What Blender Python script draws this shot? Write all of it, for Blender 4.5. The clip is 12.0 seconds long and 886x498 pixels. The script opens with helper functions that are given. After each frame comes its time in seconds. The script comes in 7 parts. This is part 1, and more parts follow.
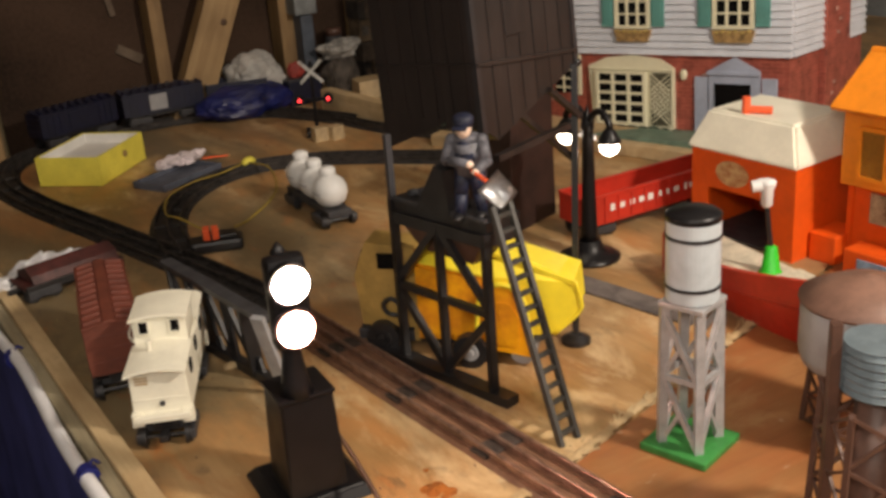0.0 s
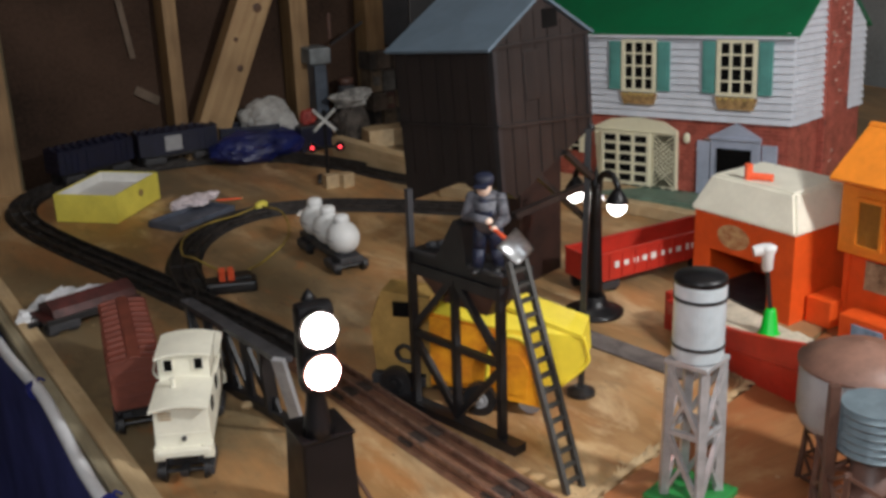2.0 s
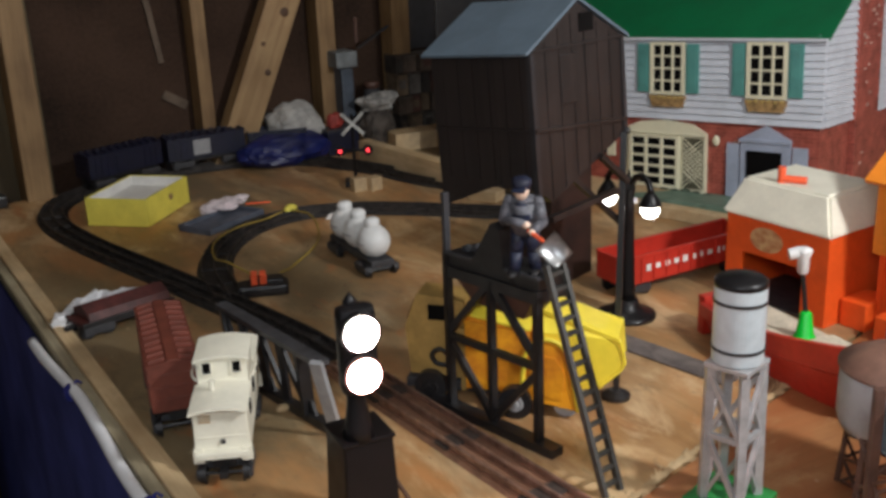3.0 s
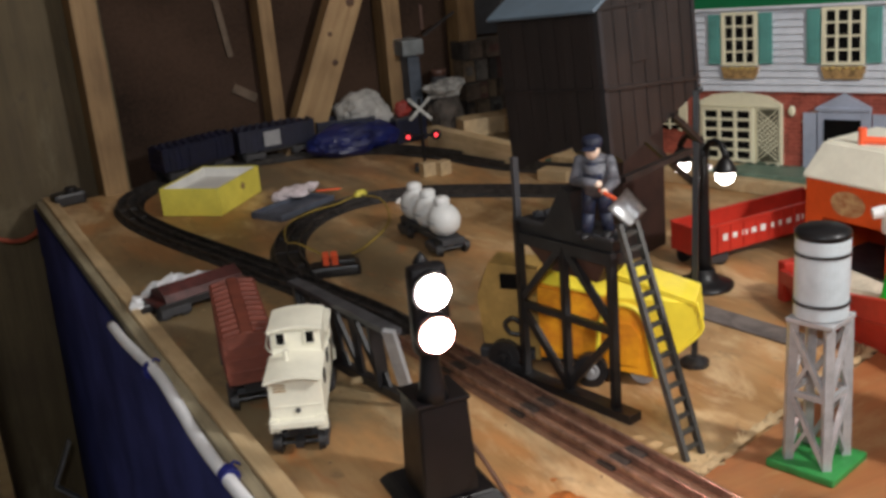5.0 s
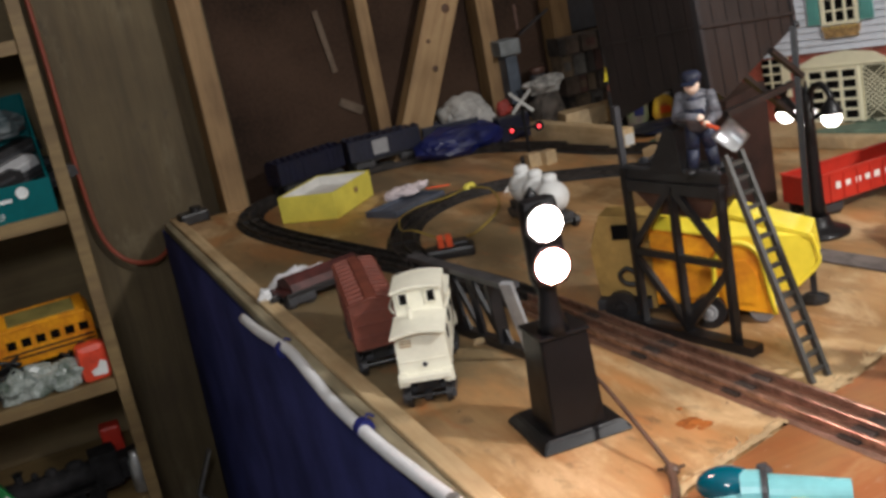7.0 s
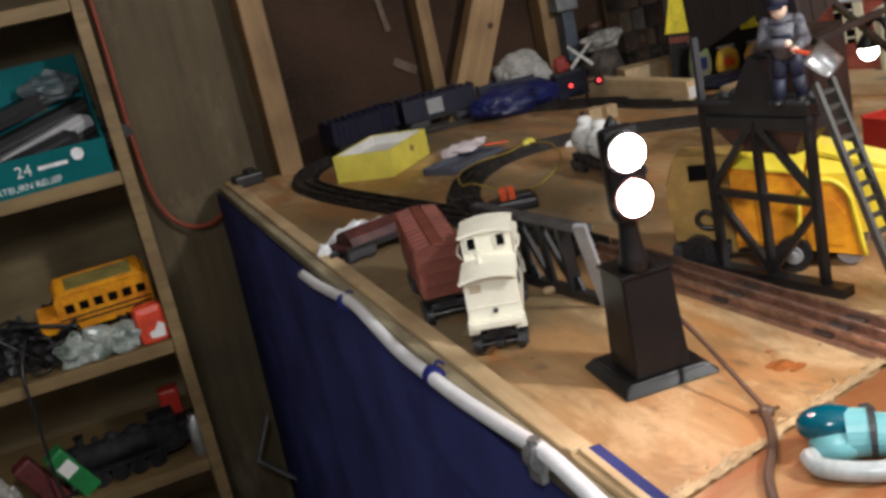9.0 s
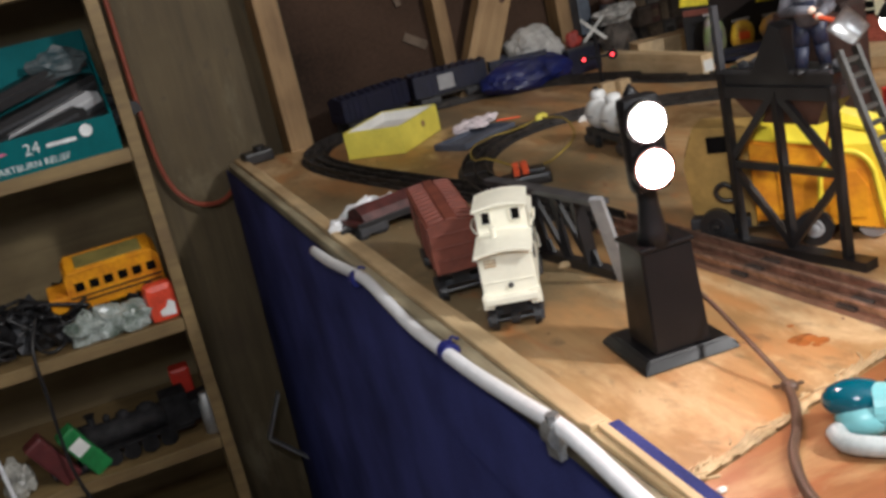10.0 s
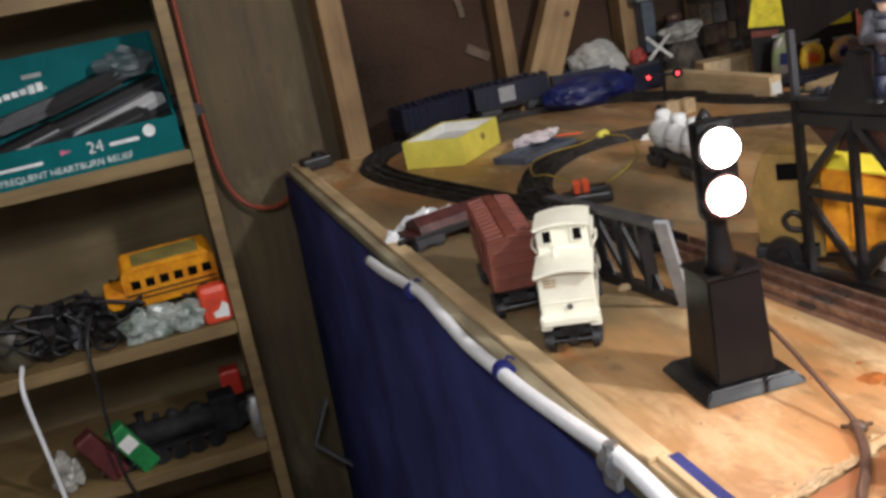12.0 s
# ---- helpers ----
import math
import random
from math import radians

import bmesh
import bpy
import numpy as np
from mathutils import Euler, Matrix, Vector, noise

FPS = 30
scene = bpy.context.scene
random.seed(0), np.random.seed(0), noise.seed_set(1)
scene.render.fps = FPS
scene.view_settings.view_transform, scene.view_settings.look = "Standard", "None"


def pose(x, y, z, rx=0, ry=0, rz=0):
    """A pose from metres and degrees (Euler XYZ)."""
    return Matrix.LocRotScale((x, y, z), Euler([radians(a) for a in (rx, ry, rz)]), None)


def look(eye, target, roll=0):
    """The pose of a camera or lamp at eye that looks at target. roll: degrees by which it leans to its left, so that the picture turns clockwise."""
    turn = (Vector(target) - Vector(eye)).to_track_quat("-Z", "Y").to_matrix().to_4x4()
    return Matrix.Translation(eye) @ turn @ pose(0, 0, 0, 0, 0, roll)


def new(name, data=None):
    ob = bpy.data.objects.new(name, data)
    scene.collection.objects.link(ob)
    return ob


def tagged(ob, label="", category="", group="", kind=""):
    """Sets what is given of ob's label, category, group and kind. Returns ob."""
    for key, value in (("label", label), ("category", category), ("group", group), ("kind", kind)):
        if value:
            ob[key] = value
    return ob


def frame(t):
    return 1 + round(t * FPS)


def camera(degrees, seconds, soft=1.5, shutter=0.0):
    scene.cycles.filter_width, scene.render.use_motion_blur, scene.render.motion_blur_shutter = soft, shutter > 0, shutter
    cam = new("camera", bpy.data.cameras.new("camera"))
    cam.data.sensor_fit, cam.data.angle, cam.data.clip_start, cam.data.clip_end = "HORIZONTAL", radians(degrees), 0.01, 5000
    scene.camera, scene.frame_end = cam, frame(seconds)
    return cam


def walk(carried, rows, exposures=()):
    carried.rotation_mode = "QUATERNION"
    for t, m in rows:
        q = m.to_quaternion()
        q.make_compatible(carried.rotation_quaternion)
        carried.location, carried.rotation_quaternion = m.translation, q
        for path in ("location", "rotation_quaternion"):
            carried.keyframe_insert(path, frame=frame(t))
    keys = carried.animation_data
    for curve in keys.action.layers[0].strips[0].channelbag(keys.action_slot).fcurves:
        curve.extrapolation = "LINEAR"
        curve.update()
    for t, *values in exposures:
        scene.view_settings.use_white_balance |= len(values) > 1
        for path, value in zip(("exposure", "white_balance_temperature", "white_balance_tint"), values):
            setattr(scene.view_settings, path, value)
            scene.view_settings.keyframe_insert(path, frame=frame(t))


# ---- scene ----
cam = camera(46.0, 12.0, soft=3.3)
PATH = [
    (0, (-0.099, 0.725, 1.217), (0.835, 2.34, 0.495), -4.3),
    (0.5, (-0.126, 0.718, 1.234), (0.793, 2.372, 0.587), -4.0),
    (1, (-0.128, 0.707, 1.239), (0.825, 2.349, 0.612), -3.1),
    (1.5, (-0.133, 0.709, 1.236), (0.821, 2.347, 0.599), -2.3),
    (2, (-0.134, 0.706, 1.236), (0.834, 2.336, 0.595), -1.9),
    (2.5, (-0.144, 0.713, 1.239), (0.799, 2.357, 0.602), -2.0),
    (3, (-0.148, 0.712, 1.238), (0.791, 2.361, 0.603), -2.3),
    (5, (-0.15, 0.711, 1.207), (0.67, 2.426, 0.585), -5.0),
    (5.5, (-0.159, 0.709, 1.196), (0.566, 2.464, 0.568), -4.7),
    (6, (-0.172, 0.694, 1.178), (0.512, 2.468, 0.557), -7.2),
    (6.5, (-0.168, 0.678, 1.168), (0.46, 2.489, 0.595), -9.7),
    (7, (-0.177, 0.672, 1.154), (0.465, 2.489, 0.62), -11.1),
    (7.5, (-0.197, 0.686, 1.142), (0.4, 2.517, 0.604), -10.6),
    (9.5, (-0.19, 0.71, 1.117), (0.346, 2.55, 0.544), -12.9),
    (10, (-0.192, 0.719, 1.114), (0.329, 2.557, 0.524), -12.9),
    (10.5, (-0.193, 0.726, 1.117), (0.298, 2.576, 0.536), -12.1),
    (11, (-0.194, 0.733, 1.118), (0.28, 2.59, 0.547), -12.0),
    (11.5, (-0.192, 0.734, 1.117), (0.261, 2.595, 0.543), -12.5),
    (12, (-0.195, 0.732, 1.118), (0.242, 2.603, 0.563), -11.2),
]
EXPOSURES = [(0.0, 0.34, 7500, 14), (0.6, 0.20, 6700, 13), (1.2, 0.20, 6100, 10), (3.0, 0.20, 6000, 9), (5.0, 0.33, 6200, 10), (8.5, 0.53, 6150, 10), (12.0, 0.85, 6050, 10)]
walk(cam, [(t, look(eye, target, roll)) for t, eye, target, roll in PATH], EXPOSURES)

# ---- world and lights ----
wd = bpy.data.worlds.new("shed_dark")
scene.world = wd
wd.use_nodes = True
wd.node_tree.nodes["Background"].inputs[0].default_value = (0.9, 0.85, 0.8, 1)
wd.node_tree.nodes["Background"].inputs[1].default_value = 0.03


def lamp(name, kind, loc, energy, color, size=0.1, target=None):
    d = bpy.data.lights.new(name, kind)
    d.energy, d.color = energy, color
    if kind == "AREA":
        d.size = size
    else:
        d.shadow_soft_size = size
    ob = new(name, d)
    ob.matrix_world = look(loc, target) if target else Matrix.Translation(loc)
    return ob


# an assumed ceiling bulb, behind and above the camera, and an added fill beside it
lamp("ceiling_bulb_light", "POINT", (0.66, 0.60, 1.56), 34, (1.0, 0.95, 0.88), 0.05)
# fill light with no fitting, added to lift the left side and skirt
lamp("camera_fill", "POINT", (-0.24, 0.58, 1.43), 12.5, (1.0, 0.99, 0.97), 0.09)

# ---- materials ----
MATS = {}


def mat(name, color, rough=0.6, metal=0.0, var=0.18, scale=40.0, bump=0.15, color2=None, stretch=(1, 1, 1), fine=6.0, spec=0.5,
        grain=None):
    """Procedural surface: a base colour varied at two scales, with worn roughness and fine relief."""
    if name in MATS:
        return MATS[name]
    m = bpy.data.materials.new(name)
    m.use_nodes = True
    nt = m.node_tree
    n, l = nt.nodes, nt.links
    b = n["Principled BSDF"]
    tc = n.new("ShaderNodeTexCoord")
    mp = n.new("ShaderNodeMapping")
    mp.inputs["Scale"].default_value = stretch
    l.new(tc.outputs["Object"], mp.inputs[0])
    n1 = n.new("ShaderNodeTexNoise")
    n1.inputs["Scale"].default_value, n1.inputs["Detail"].default_value = scale, 5
    n2 = n.new("ShaderNodeTexNoise")
    n2.inputs["Scale"].default_value, n2.inputs["Detail"].default_value = scale * fine, 6
    l.new(mp.outputs[0], n1.inputs[0]), l.new(mp.outputs[0], n2.inputs[0])
    add = n.new("ShaderNodeMath")
    add.operation = "MULTIPLY_ADD"
    l.new(n2.outputs[0], add.inputs[0])
    add.inputs[1].default_value = 0.45
    l.new(n1.outputs[0], add.inputs[2])
    ramp = n.new("ShaderNodeValToRGB")
    c2 = color2 or tuple(max(0, c * (1 - 2.2 * var)) for c in color)
    c1 = tuple(min(1, c * (1 + 0.5 * var)) for c in color)
    ramp.color_ramp.elements[0].position, ramp.color_ramp.elements[1].position = 0.48, 0.86
    ramp.color_ramp.elements[0].color, ramp.color_ramp.elements[1].color = (*c2, 1), (*c1, 1)
    l.new(add.outputs[0], ramp.inputs[0])
    l.new(ramp.outputs[0], b.inputs["Base Color"])
    rr = n.new("ShaderNodeMapRange")
    rr.inputs[3].default_value, rr.inputs[4].default_value = min(1, rough + 0.14), max(0.04, rough - 0.12)
    l.new(n1.outputs[0], rr.inputs[0])
    l.new(rr.outputs[0], b.inputs["Roughness"])
    b.inputs["Metallic"].default_value = metal
    b.inputs["Specular IOR Level"].default_value = spec
    if bump:
        bp = n.new("ShaderNodeBump")
        bp.inputs["Strength"].default_value, bp.inputs["Distance"].default_value = bump, 0.001
        l.new(add.outputs[0], bp.inputs["Height"])
        l.new(bp.outputs[0], b.inputs["Normal"])
    MATS[name] = m
    return m


def wood(name, light, dark, axis="y", rings=14.0, rough=0.65, bump=0.25, streak=14.0, blotch=3.0, stain=None, mottle=()):
    """Sawn wood or plywood: streaked grain along one axis, with broad blotches."""
    m = bpy.data.materials.new(name)
    m.use_nodes = True
    nt = m.node_tree
    n, l = nt.nodes, nt.links
    b = n["Principled BSDF"]
    tc = n.new("ShaderNodeTexCoord")
    mp = n.new("ShaderNodeMapping")
    st = {"x": (0.07, 1, 1), "y": (1, 0.07, 1), "z": (1, 1, 0.07)}[axis]
    mp.inputs["Scale"].default_value = st
    l.new(tc.outputs["Object"], mp.inputs[0])
    g = n.new("ShaderNodeTexNoise")
    g.inputs["Scale"].default_value, g.inputs["Detail"].default_value, g.inputs["Distortion"].default_value = rings * 6, 8, 0.6
    l.new(mp.outputs[0], g.inputs[0])
    f2 = n.new("ShaderNodeTexNoise")
    f2.inputs["Scale"].default_value, f2.inputs["Detail"].default_value = rings * 30, 3
    l.new(mp.outputs[0], f2.inputs[0])
    bl = n.new("ShaderNodeTexNoise")
    bl.inputs["Scale"].default_value, bl.inputs["Detail"].default_value = blotch * 2.5, 4
    l.new(tc.outputs["Object"], bl.inputs[0])
    a1 = n.new("ShaderNodeMath")
    a1.operation = "MULTIPLY_ADD"
    l.new(f2.outputs[0], a1.inputs[0])
    a1.inputs[1].default_value = 0.35
    l.new(g.outputs[0], a1.inputs[2])
    ramp = n.new("ShaderNodeValToRGB")
    ramp.color_ramp.elements[0].position, ramp.color_ramp.elements[1].position = 0.45, 0.85
    ramp.color_ramp.elements[0].color, ramp.color_ramp.elements[1].color = (*dark, 1), (*light, 1)
    l.new(a1.outputs[0], ramp.inputs[0])
    mx = n.new("ShaderNodeMixRGB")
    mx.blend_type = "MULTIPLY"
    mx.inputs[0].default_value = 0.75
    r2 = n.new("ShaderNodeValToRGB")
    r2.color_ramp.elements[0].position, r2.color_ramp.elements[1].position = 0.35, 0.62
    r2.color_ramp.elements[0].color = (*(stain or (0.55, 0.5, 0.45)), 1)
    r2.color_ramp.elements[1].color = (1, 1, 1, 1)
    l.new(bl.outputs[0], r2.inputs[0])
    l.new(ramp.outputs[0], mx.inputs[1]), l.new(r2.outputs[0], mx.inputs[2])
    last = mx.outputs[0]
    for color, size, lo, hi, amount, seed in mottle:
        nz = n.new("ShaderNodeTexNoise")
        nz.inputs["Scale"].default_value, nz.inputs["Detail"].default_value, nz.inputs["Distortion"].default_value = size, 10, 0.4
        nz.inputs["Roughness"].default_value = 0.66
        sh = n.new("ShaderNodeMapping")
        sh.inputs["Location"].default_value = (seed, seed * 0.7, 0)
        sh.inputs["Scale"].default_value = tuple(1 if v == 1 else 0.45 for v in st)
        l.new(tc.outputs["Object"], sh.inputs[0]), l.new(sh.outputs[0], nz.inputs[0])
        mr = n.new("ShaderNodeMapRange")
        mr.inputs[1].default_value, mr.inputs[2].default_value, mr.inputs[3].default_value, mr.inputs[4].default_value = lo, hi, 0, amount
        l.new(nz.outputs[0], mr.inputs[0])
        m2 = n.new("ShaderNodeMixRGB")
        m2.inputs[2].default_value = (*color, 1)
        l.new(mr.outputs[0], m2.inputs[0]), l.new(last, m2.inputs[1])
        last = m2.outputs[0]
    l.new(last, b.inputs["Base Color"])
    b.inputs["Roughness"].default_value = rough
    bp = n.new("ShaderNodeBump")
    bp.inputs["Strength"].default_value, bp.inputs["Distance"].default_value = bump, 0.001
    l.new(a1.outputs[0], bp.inputs["Height"])
    l.new(bp.outputs[0], b.inputs["Normal"])
    return m


def glow(name, color, strength):
    m = bpy.data.materials.new(name)
    m.use_nodes = True
    b = m.node_tree.nodes["Principled BSDF"]
    b.inputs["Base Color"].default_value = (*color, 1)
    b.inputs["Emission Color"].default_value = (*color, 1)
    b.inputs["Emission Strength"].default_value = strength
    return m


def glass(name, color, rough=0.03, trans=1.0):
    m = bpy.data.materials.new(name)
    m.use_nodes = True
    b = m.node_tree.nodes["Principled BSDF"]
    b.inputs["Base Color"].default_value = (*color, 1)
    b.inputs["Roughness"].default_value = rough
    b.inputs["Transmission Weight"].default_value = trans
    return m


PLY = wood("table_plywood", (0.50, 0.315, 0.145), (0.36, 0.205, 0.085), "y", 9, 0.45, 0.2, blotch=3.4, stain=(0.60, 0.50, 0.38),
           mottle=(((0.47, 0.215, 0.075), 9, 0.48, 0.63, 0.8, 3.1), ((0.66, 0.48, 0.27), 16, 0.50, 0.64, 0.8, 7.7), ((0.16, 0.122, 0.066), 5, 0.46, 0.60, 0.85, 12.4),
                   ((0.40, 0.13, 0.03), 21, 0.60, 0.70, 0.7, 9.4), ((0.11, 0.072, 0.04), 44, 0.57, 0.70, 0.7, 5.2), ((0.62, 0.50, 0.33), 70, 0.63, 0.72, 0.6, 2.6)))
PLY_B = wood("table_plywood_red", (0.37, 0.185, 0.075), (0.26, 0.115, 0.044), "x", 9, 0.42, 0.2, stain=(0.65, 0.5, 0.4),
             mottle=(((0.35, 0.105, 0.036), 8, 0.44, 0.62, 0.8, 1.3), ((0.48, 0.30, 0.14), 15, 0.54, 0.68, 0.75, 4.7), ((0.20, 0.09, 0.045), 30, 0.58, 0.70, 0.65, 8.2), ((0.62, 0.50, 0.36), 80, 0.64, 0.72, 0.6, 6.6)))
PINE = wood("pine_board", (0.70, 0.53, 0.31), (0.54, 0.38, 0.20), "y", 16, 0.6, mottle=(((0.30, 0.23, 0.14), 9, 0.52, 0.66, 0.7, 8.1), ((0.42, 0.27, 0.13), 18, 0.56, 0.70, 0.6, 1.4), ((0.22, 0.15, 0.09), 60, 0.62, 0.72, 0.6, 3.4)))
STUD = wood("stud_pine", (0.34, 0.215, 0.096), (0.21, 0.125, 0.053), "z", 14, 0.65, mottle=(((0.20, 0.11, 0.05), 12, 0.56, 0.70, 0.6, 4.4),))
BRACEW = wood("brace_pine", (0.42, 0.28, 0.135), (0.29, 0.175, 0.075), "z", 14, 0.6, mottle=(((0.24, 0.13, 0.055), 10, 0.55, 0.70, 0.7, 6.4),))
GREYWOOD = wood("weathered_edge", (0.40, 0.345, 0.225), (0.26, 0.22, 0.145), "y", 16, 0.7, mottle=(((0.10, 0.085, 0.06), 16, 0.54, 0.70, 0.7, 1.9),))
PANEL = wood("wall_plywood", (0.140, 0.103, 0.050), (0.088, 0.064, 0.031), "z", 7, 0.7, 0.2, blotch=2.2, stain=(0.6, 0.56, 0.5), mottle=(((0.085, 0.058, 0.034), 7, 0.50, 0.68, 0.8, 2.2), ((0.21, 0.17, 0.10), 12, 0.56, 0.70, 0.6, 6.1), ((0.06, 0.045, 0.03), 45, 0.60, 0.72, 0.7, 9.3)))
SHELFW = wood("shelf_wood", (0.26, 0.180, 0.075), (0.18, 0.117, 0.048), "x", 12, 0.6, mottle=(((0.16, 0.10, 0.05), 14, 0.54, 0.68, 0.6, 3.0), ((0.10, 0.07, 0.04), 50, 0.60, 0.72, 0.6, 5.0)))
SHELFB = wood("shelf_back_wood", (0.21, 0.155, 0.073), (0.145, 0.105, 0.048), "x", 6, 0.7, 0.1, mottle=(((0.14, 0.10, 0.05), 8, 0.52, 0.66, 0.6, 4.0),))
HARDB = mat("brown_hardboard", (0.050, 0.028, 0.0175), 0.8, 0, 0.3, 5, 0.1, fine=30, spec=0.2)
# pale tone for surfaces out of view, chosen to throw light back
BOUNCEW = mat("pale_bounce_paint", (0.58, 0.56, 0.53), 0.8, 0, 0.12, 4, 0.1, fine=24)
BLACKP = mat("black_plastic", (0.016, 0.015, 0.016), 0.38, 0, 0.2, 60, 0.05)
BLACKM = mat("black_enamel", (0.007, 0.0065, 0.0075), 0.36, 0, 0.15, 50, 0.05, spec=0.3)
DKGREY = mat("dark_grey_plastic", (0.045, 0.045, 0.05), 0.45, 0, 0.2, 60, 0.06)
CREAM = mat("cream_plastic", (0.82, 0.79, 0.66), 0.42, 0, 0.05, 30, 0.04)
TUSCAN = mat("tuscan_brown_plastic", (0.16, 0.042, 0.026), 0.5, 0, 0.15, 40, 0.05)
STEEL = mat("rail_steel", (0.50, 0.33, 0.26), 0.38, 0.8, 0.25, 90, 0.1)
TIE = mat("track_tie_brown", (0.18, 0.092, 0.060), 0.55, 0, 0.2, 60, 0.06)
YELLOW = mat("yellow_enamel", (0.84, 0.36, 0.012), 0.42, 0, 0.10, 30, 0.08, color2=(0.55, 0.16, 0.01))
YELLOWB = mat("yellow_truck_bed", (0.90, 0.72, 0.05), 0.4, 0, 0.06, 22, 0.05)
CARDY = mat("yellow_card", (0.78, 0.68, 0.10), 0.6, 0, 0.07, 25, 0.05)
WHITEC = mat("white_card", (0.74, 0.73, 0.70), 0.7, 0, 0.06, 25, 0.04)
# truck yellow dulled to carry the shadow over its front end
SHADOWY = mat("shadowed_yellow_enamel", (0.40, 0.25, 0.07), 0.5, 0, 0.15, 40, 0.08)
RED = mat("red_plastic", (0.52, 0.035, 0.02), 0.35, 0, 0.12, 30, 0.05)
ORANGE = mat("orange_plastic", (0.78, 0.10, 0.012), 0.4, 0, 0.08, 25, 0.04)
ORANGE2 = mat("light_orange_plastic", (0.85, 0.26, 0.02), 0.4, 0, 0.08, 25, 0.04)
NEON = mat("neon_orange_plastic", (0.95, 0.14, 0.05), 0.4, 0, 0.05, 25, 0.02)
GREEN = mat("green_plastic", (0.01, 0.50, 0.03), 0.35, 0, 0.06, 30, 0.03)
SILVER = mat("silver_plastic", (0.46, 0.46, 0.47), 0.35, 0.35, 0.12, 60, 0.05)
WHITEP = mat("white_plastic", (0.72, 0.72, 0.71), 0.35, 0, 0.06, 30, 0.03)
DRUMW = mat("bluish_white_drum", (0.47, 0.52, 0.55), 0.35, 0, 0.08, 30, 0.03)
GREYP = mat("grey_plastic", (0.33, 0.33, 0.34), 0.45, 0, 0.12, 40, 0.05)
RUST = mat("brown_tower_plastic", (0.095, 0.046, 0.032), 0.5, 0, 0.2, 40, 0.1)
TANKROOF = mat("tank_roof_brown", (0.20, 0.105, 0.075), 0.5, 0, 0.15, 40, 0.05)
BARN = wood("coal_tower_siding", (0.0185, 0.0118, 0.0104), (0.0090, 0.0056, 0.0052), "z", 22, 0.5, 0.3, mottle=(((0.027, 0.0180, 0.0160), 14, 0.55, 0.70, 0.6, 2.4),))
DKBROWN = mat("dark_corner_plastic", (0.022, 0.020, 0.022), 0.4, 0, 0.2, 40, 0.05)
BLUEROOF = mat("slate_blue_roof", (0.090, 0.125, 0.160), 0.5, 0, 0.1, 18, 0.05)
NAVY = mat("navy_cloth", (0.048, 0.056, 0.200), 0.9, 0, 0.22, 9, 0.15, fine=60, spec=0.15)
BLUE = mat("blue_tarp", (0.007, 0.012, 0.090), 0.4, 0, 0.25, 25, 0.2)
NAVYP = mat("navy_plastic", (0.0065, 0.008, 0.026), 0.45, 0, 0.2, 40, 0.05)
TINW = mat("tin_white", (0.60, 0.63, 0.69), 0.4, 0, 0.07, 20, 0.05)
TINB = mat("tin_brick", (0.36, 0.085, 0.06), 0.42, 0, 0.22, 55, 0.08)
BR = TINB.node_tree
BRN, BRL = BR.nodes, BR.links
brick = BRN.new("ShaderNodeTexBrick")
brick.inputs["Scale"].default_value = 1.0
brick.inputs["Brick Width"].default_value, brick.inputs["Row Height"].default_value, brick.inputs["Mortar Size"].default_value = 0.014, 0.0052, 0.0006
brick.inputs["Color1"].default_value, brick.inputs["Color2"].default_value, brick.inputs["Mortar"].default_value = (1, 1, 1, 1), (0.66, 0.60, 0.58, 1), (1.25, 1.5, 1.5, 1)
bxy, bsum, bcom = BRN.new("ShaderNodeSeparateXYZ"), BRN.new("ShaderNodeMath"), BRN.new("ShaderNodeCombineXYZ")
BRL.new(BRN["Texture Coordinate"].outputs["Object"], bxy.inputs[0])
BRL.new(bxy.outputs["X"], bsum.inputs[0]), BRL.new(bxy.outputs["Y"], bsum.inputs[1])
BRL.new(bsum.outputs[0], bcom.inputs["X"]), BRL.new(bxy.outputs["Z"], bcom.inputs["Y"])
BRL.new(bcom.outputs[0], brick.inputs["Vector"])
bmix = BRN.new("ShaderNodeMixRGB")
bmix.blend_type = "MULTIPLY"
bmix.inputs[0].default_value = 0.8
BRL.new(BRN["Color Ramp"].outputs[0], bmix.inputs[1]), BRL.new(brick.outputs["Color"], bmix.inputs[2])
BRL.new(bmix.outputs[0], BRN["Principled BSDF"].inputs["Base Color"])
TING = mat("tin_green_roof", (0.0050, 0.1302, 0.0465), 0.35, 0, 0.1, 12, 0.04)
SHUTTER = mat("shutter_green", (0.10, 0.29, 0.26), 0.45, 0, 0.1, 40, 0.04)
WINF = mat("window_cream", (0.75, 0.71, 0.52), 0.4, 0, 0.05, 30, 0.03)
# near-black stands in for the unlit insides of windows and openings
DARK = mat("unlit_inside_black", (0.0035, 0.003, 0.003), 0.8, 0, 0.3, 30, 0.02, spec=0.1)
BLUEG = mat("blue_grey_tin", (0.36, 0.40, 0.50), 0.4, 0, 0.1, 30, 0.03)
TANW = mat("flower_box_tan", (0.38, 0.24, 0.10), 0.5, 0, 0.35, 120, 0.05)
FOIL = mat("crumpled_white", (0.72, 0.72, 0.73), 0.35, 0.15, 0.15, 30, 0.4)
CABLEW = mat("white_conduit", (0.78, 0.78, 0.80), 0.4, 0, 0.06, 30, 0.05)
ROPE = mat("blue_tie", (0.013, 0.018, 0.15), 0.5)
CORD = mat("red_cord", (0.27, 0.055, 0.028), 0.5, 0, 0.1, 60, 0.02)
TEALBOX = mat("teal_card", (0.0, 0.105, 0.115), 0.6, 0, 0.1, 20, 0.03, spec=0.15)
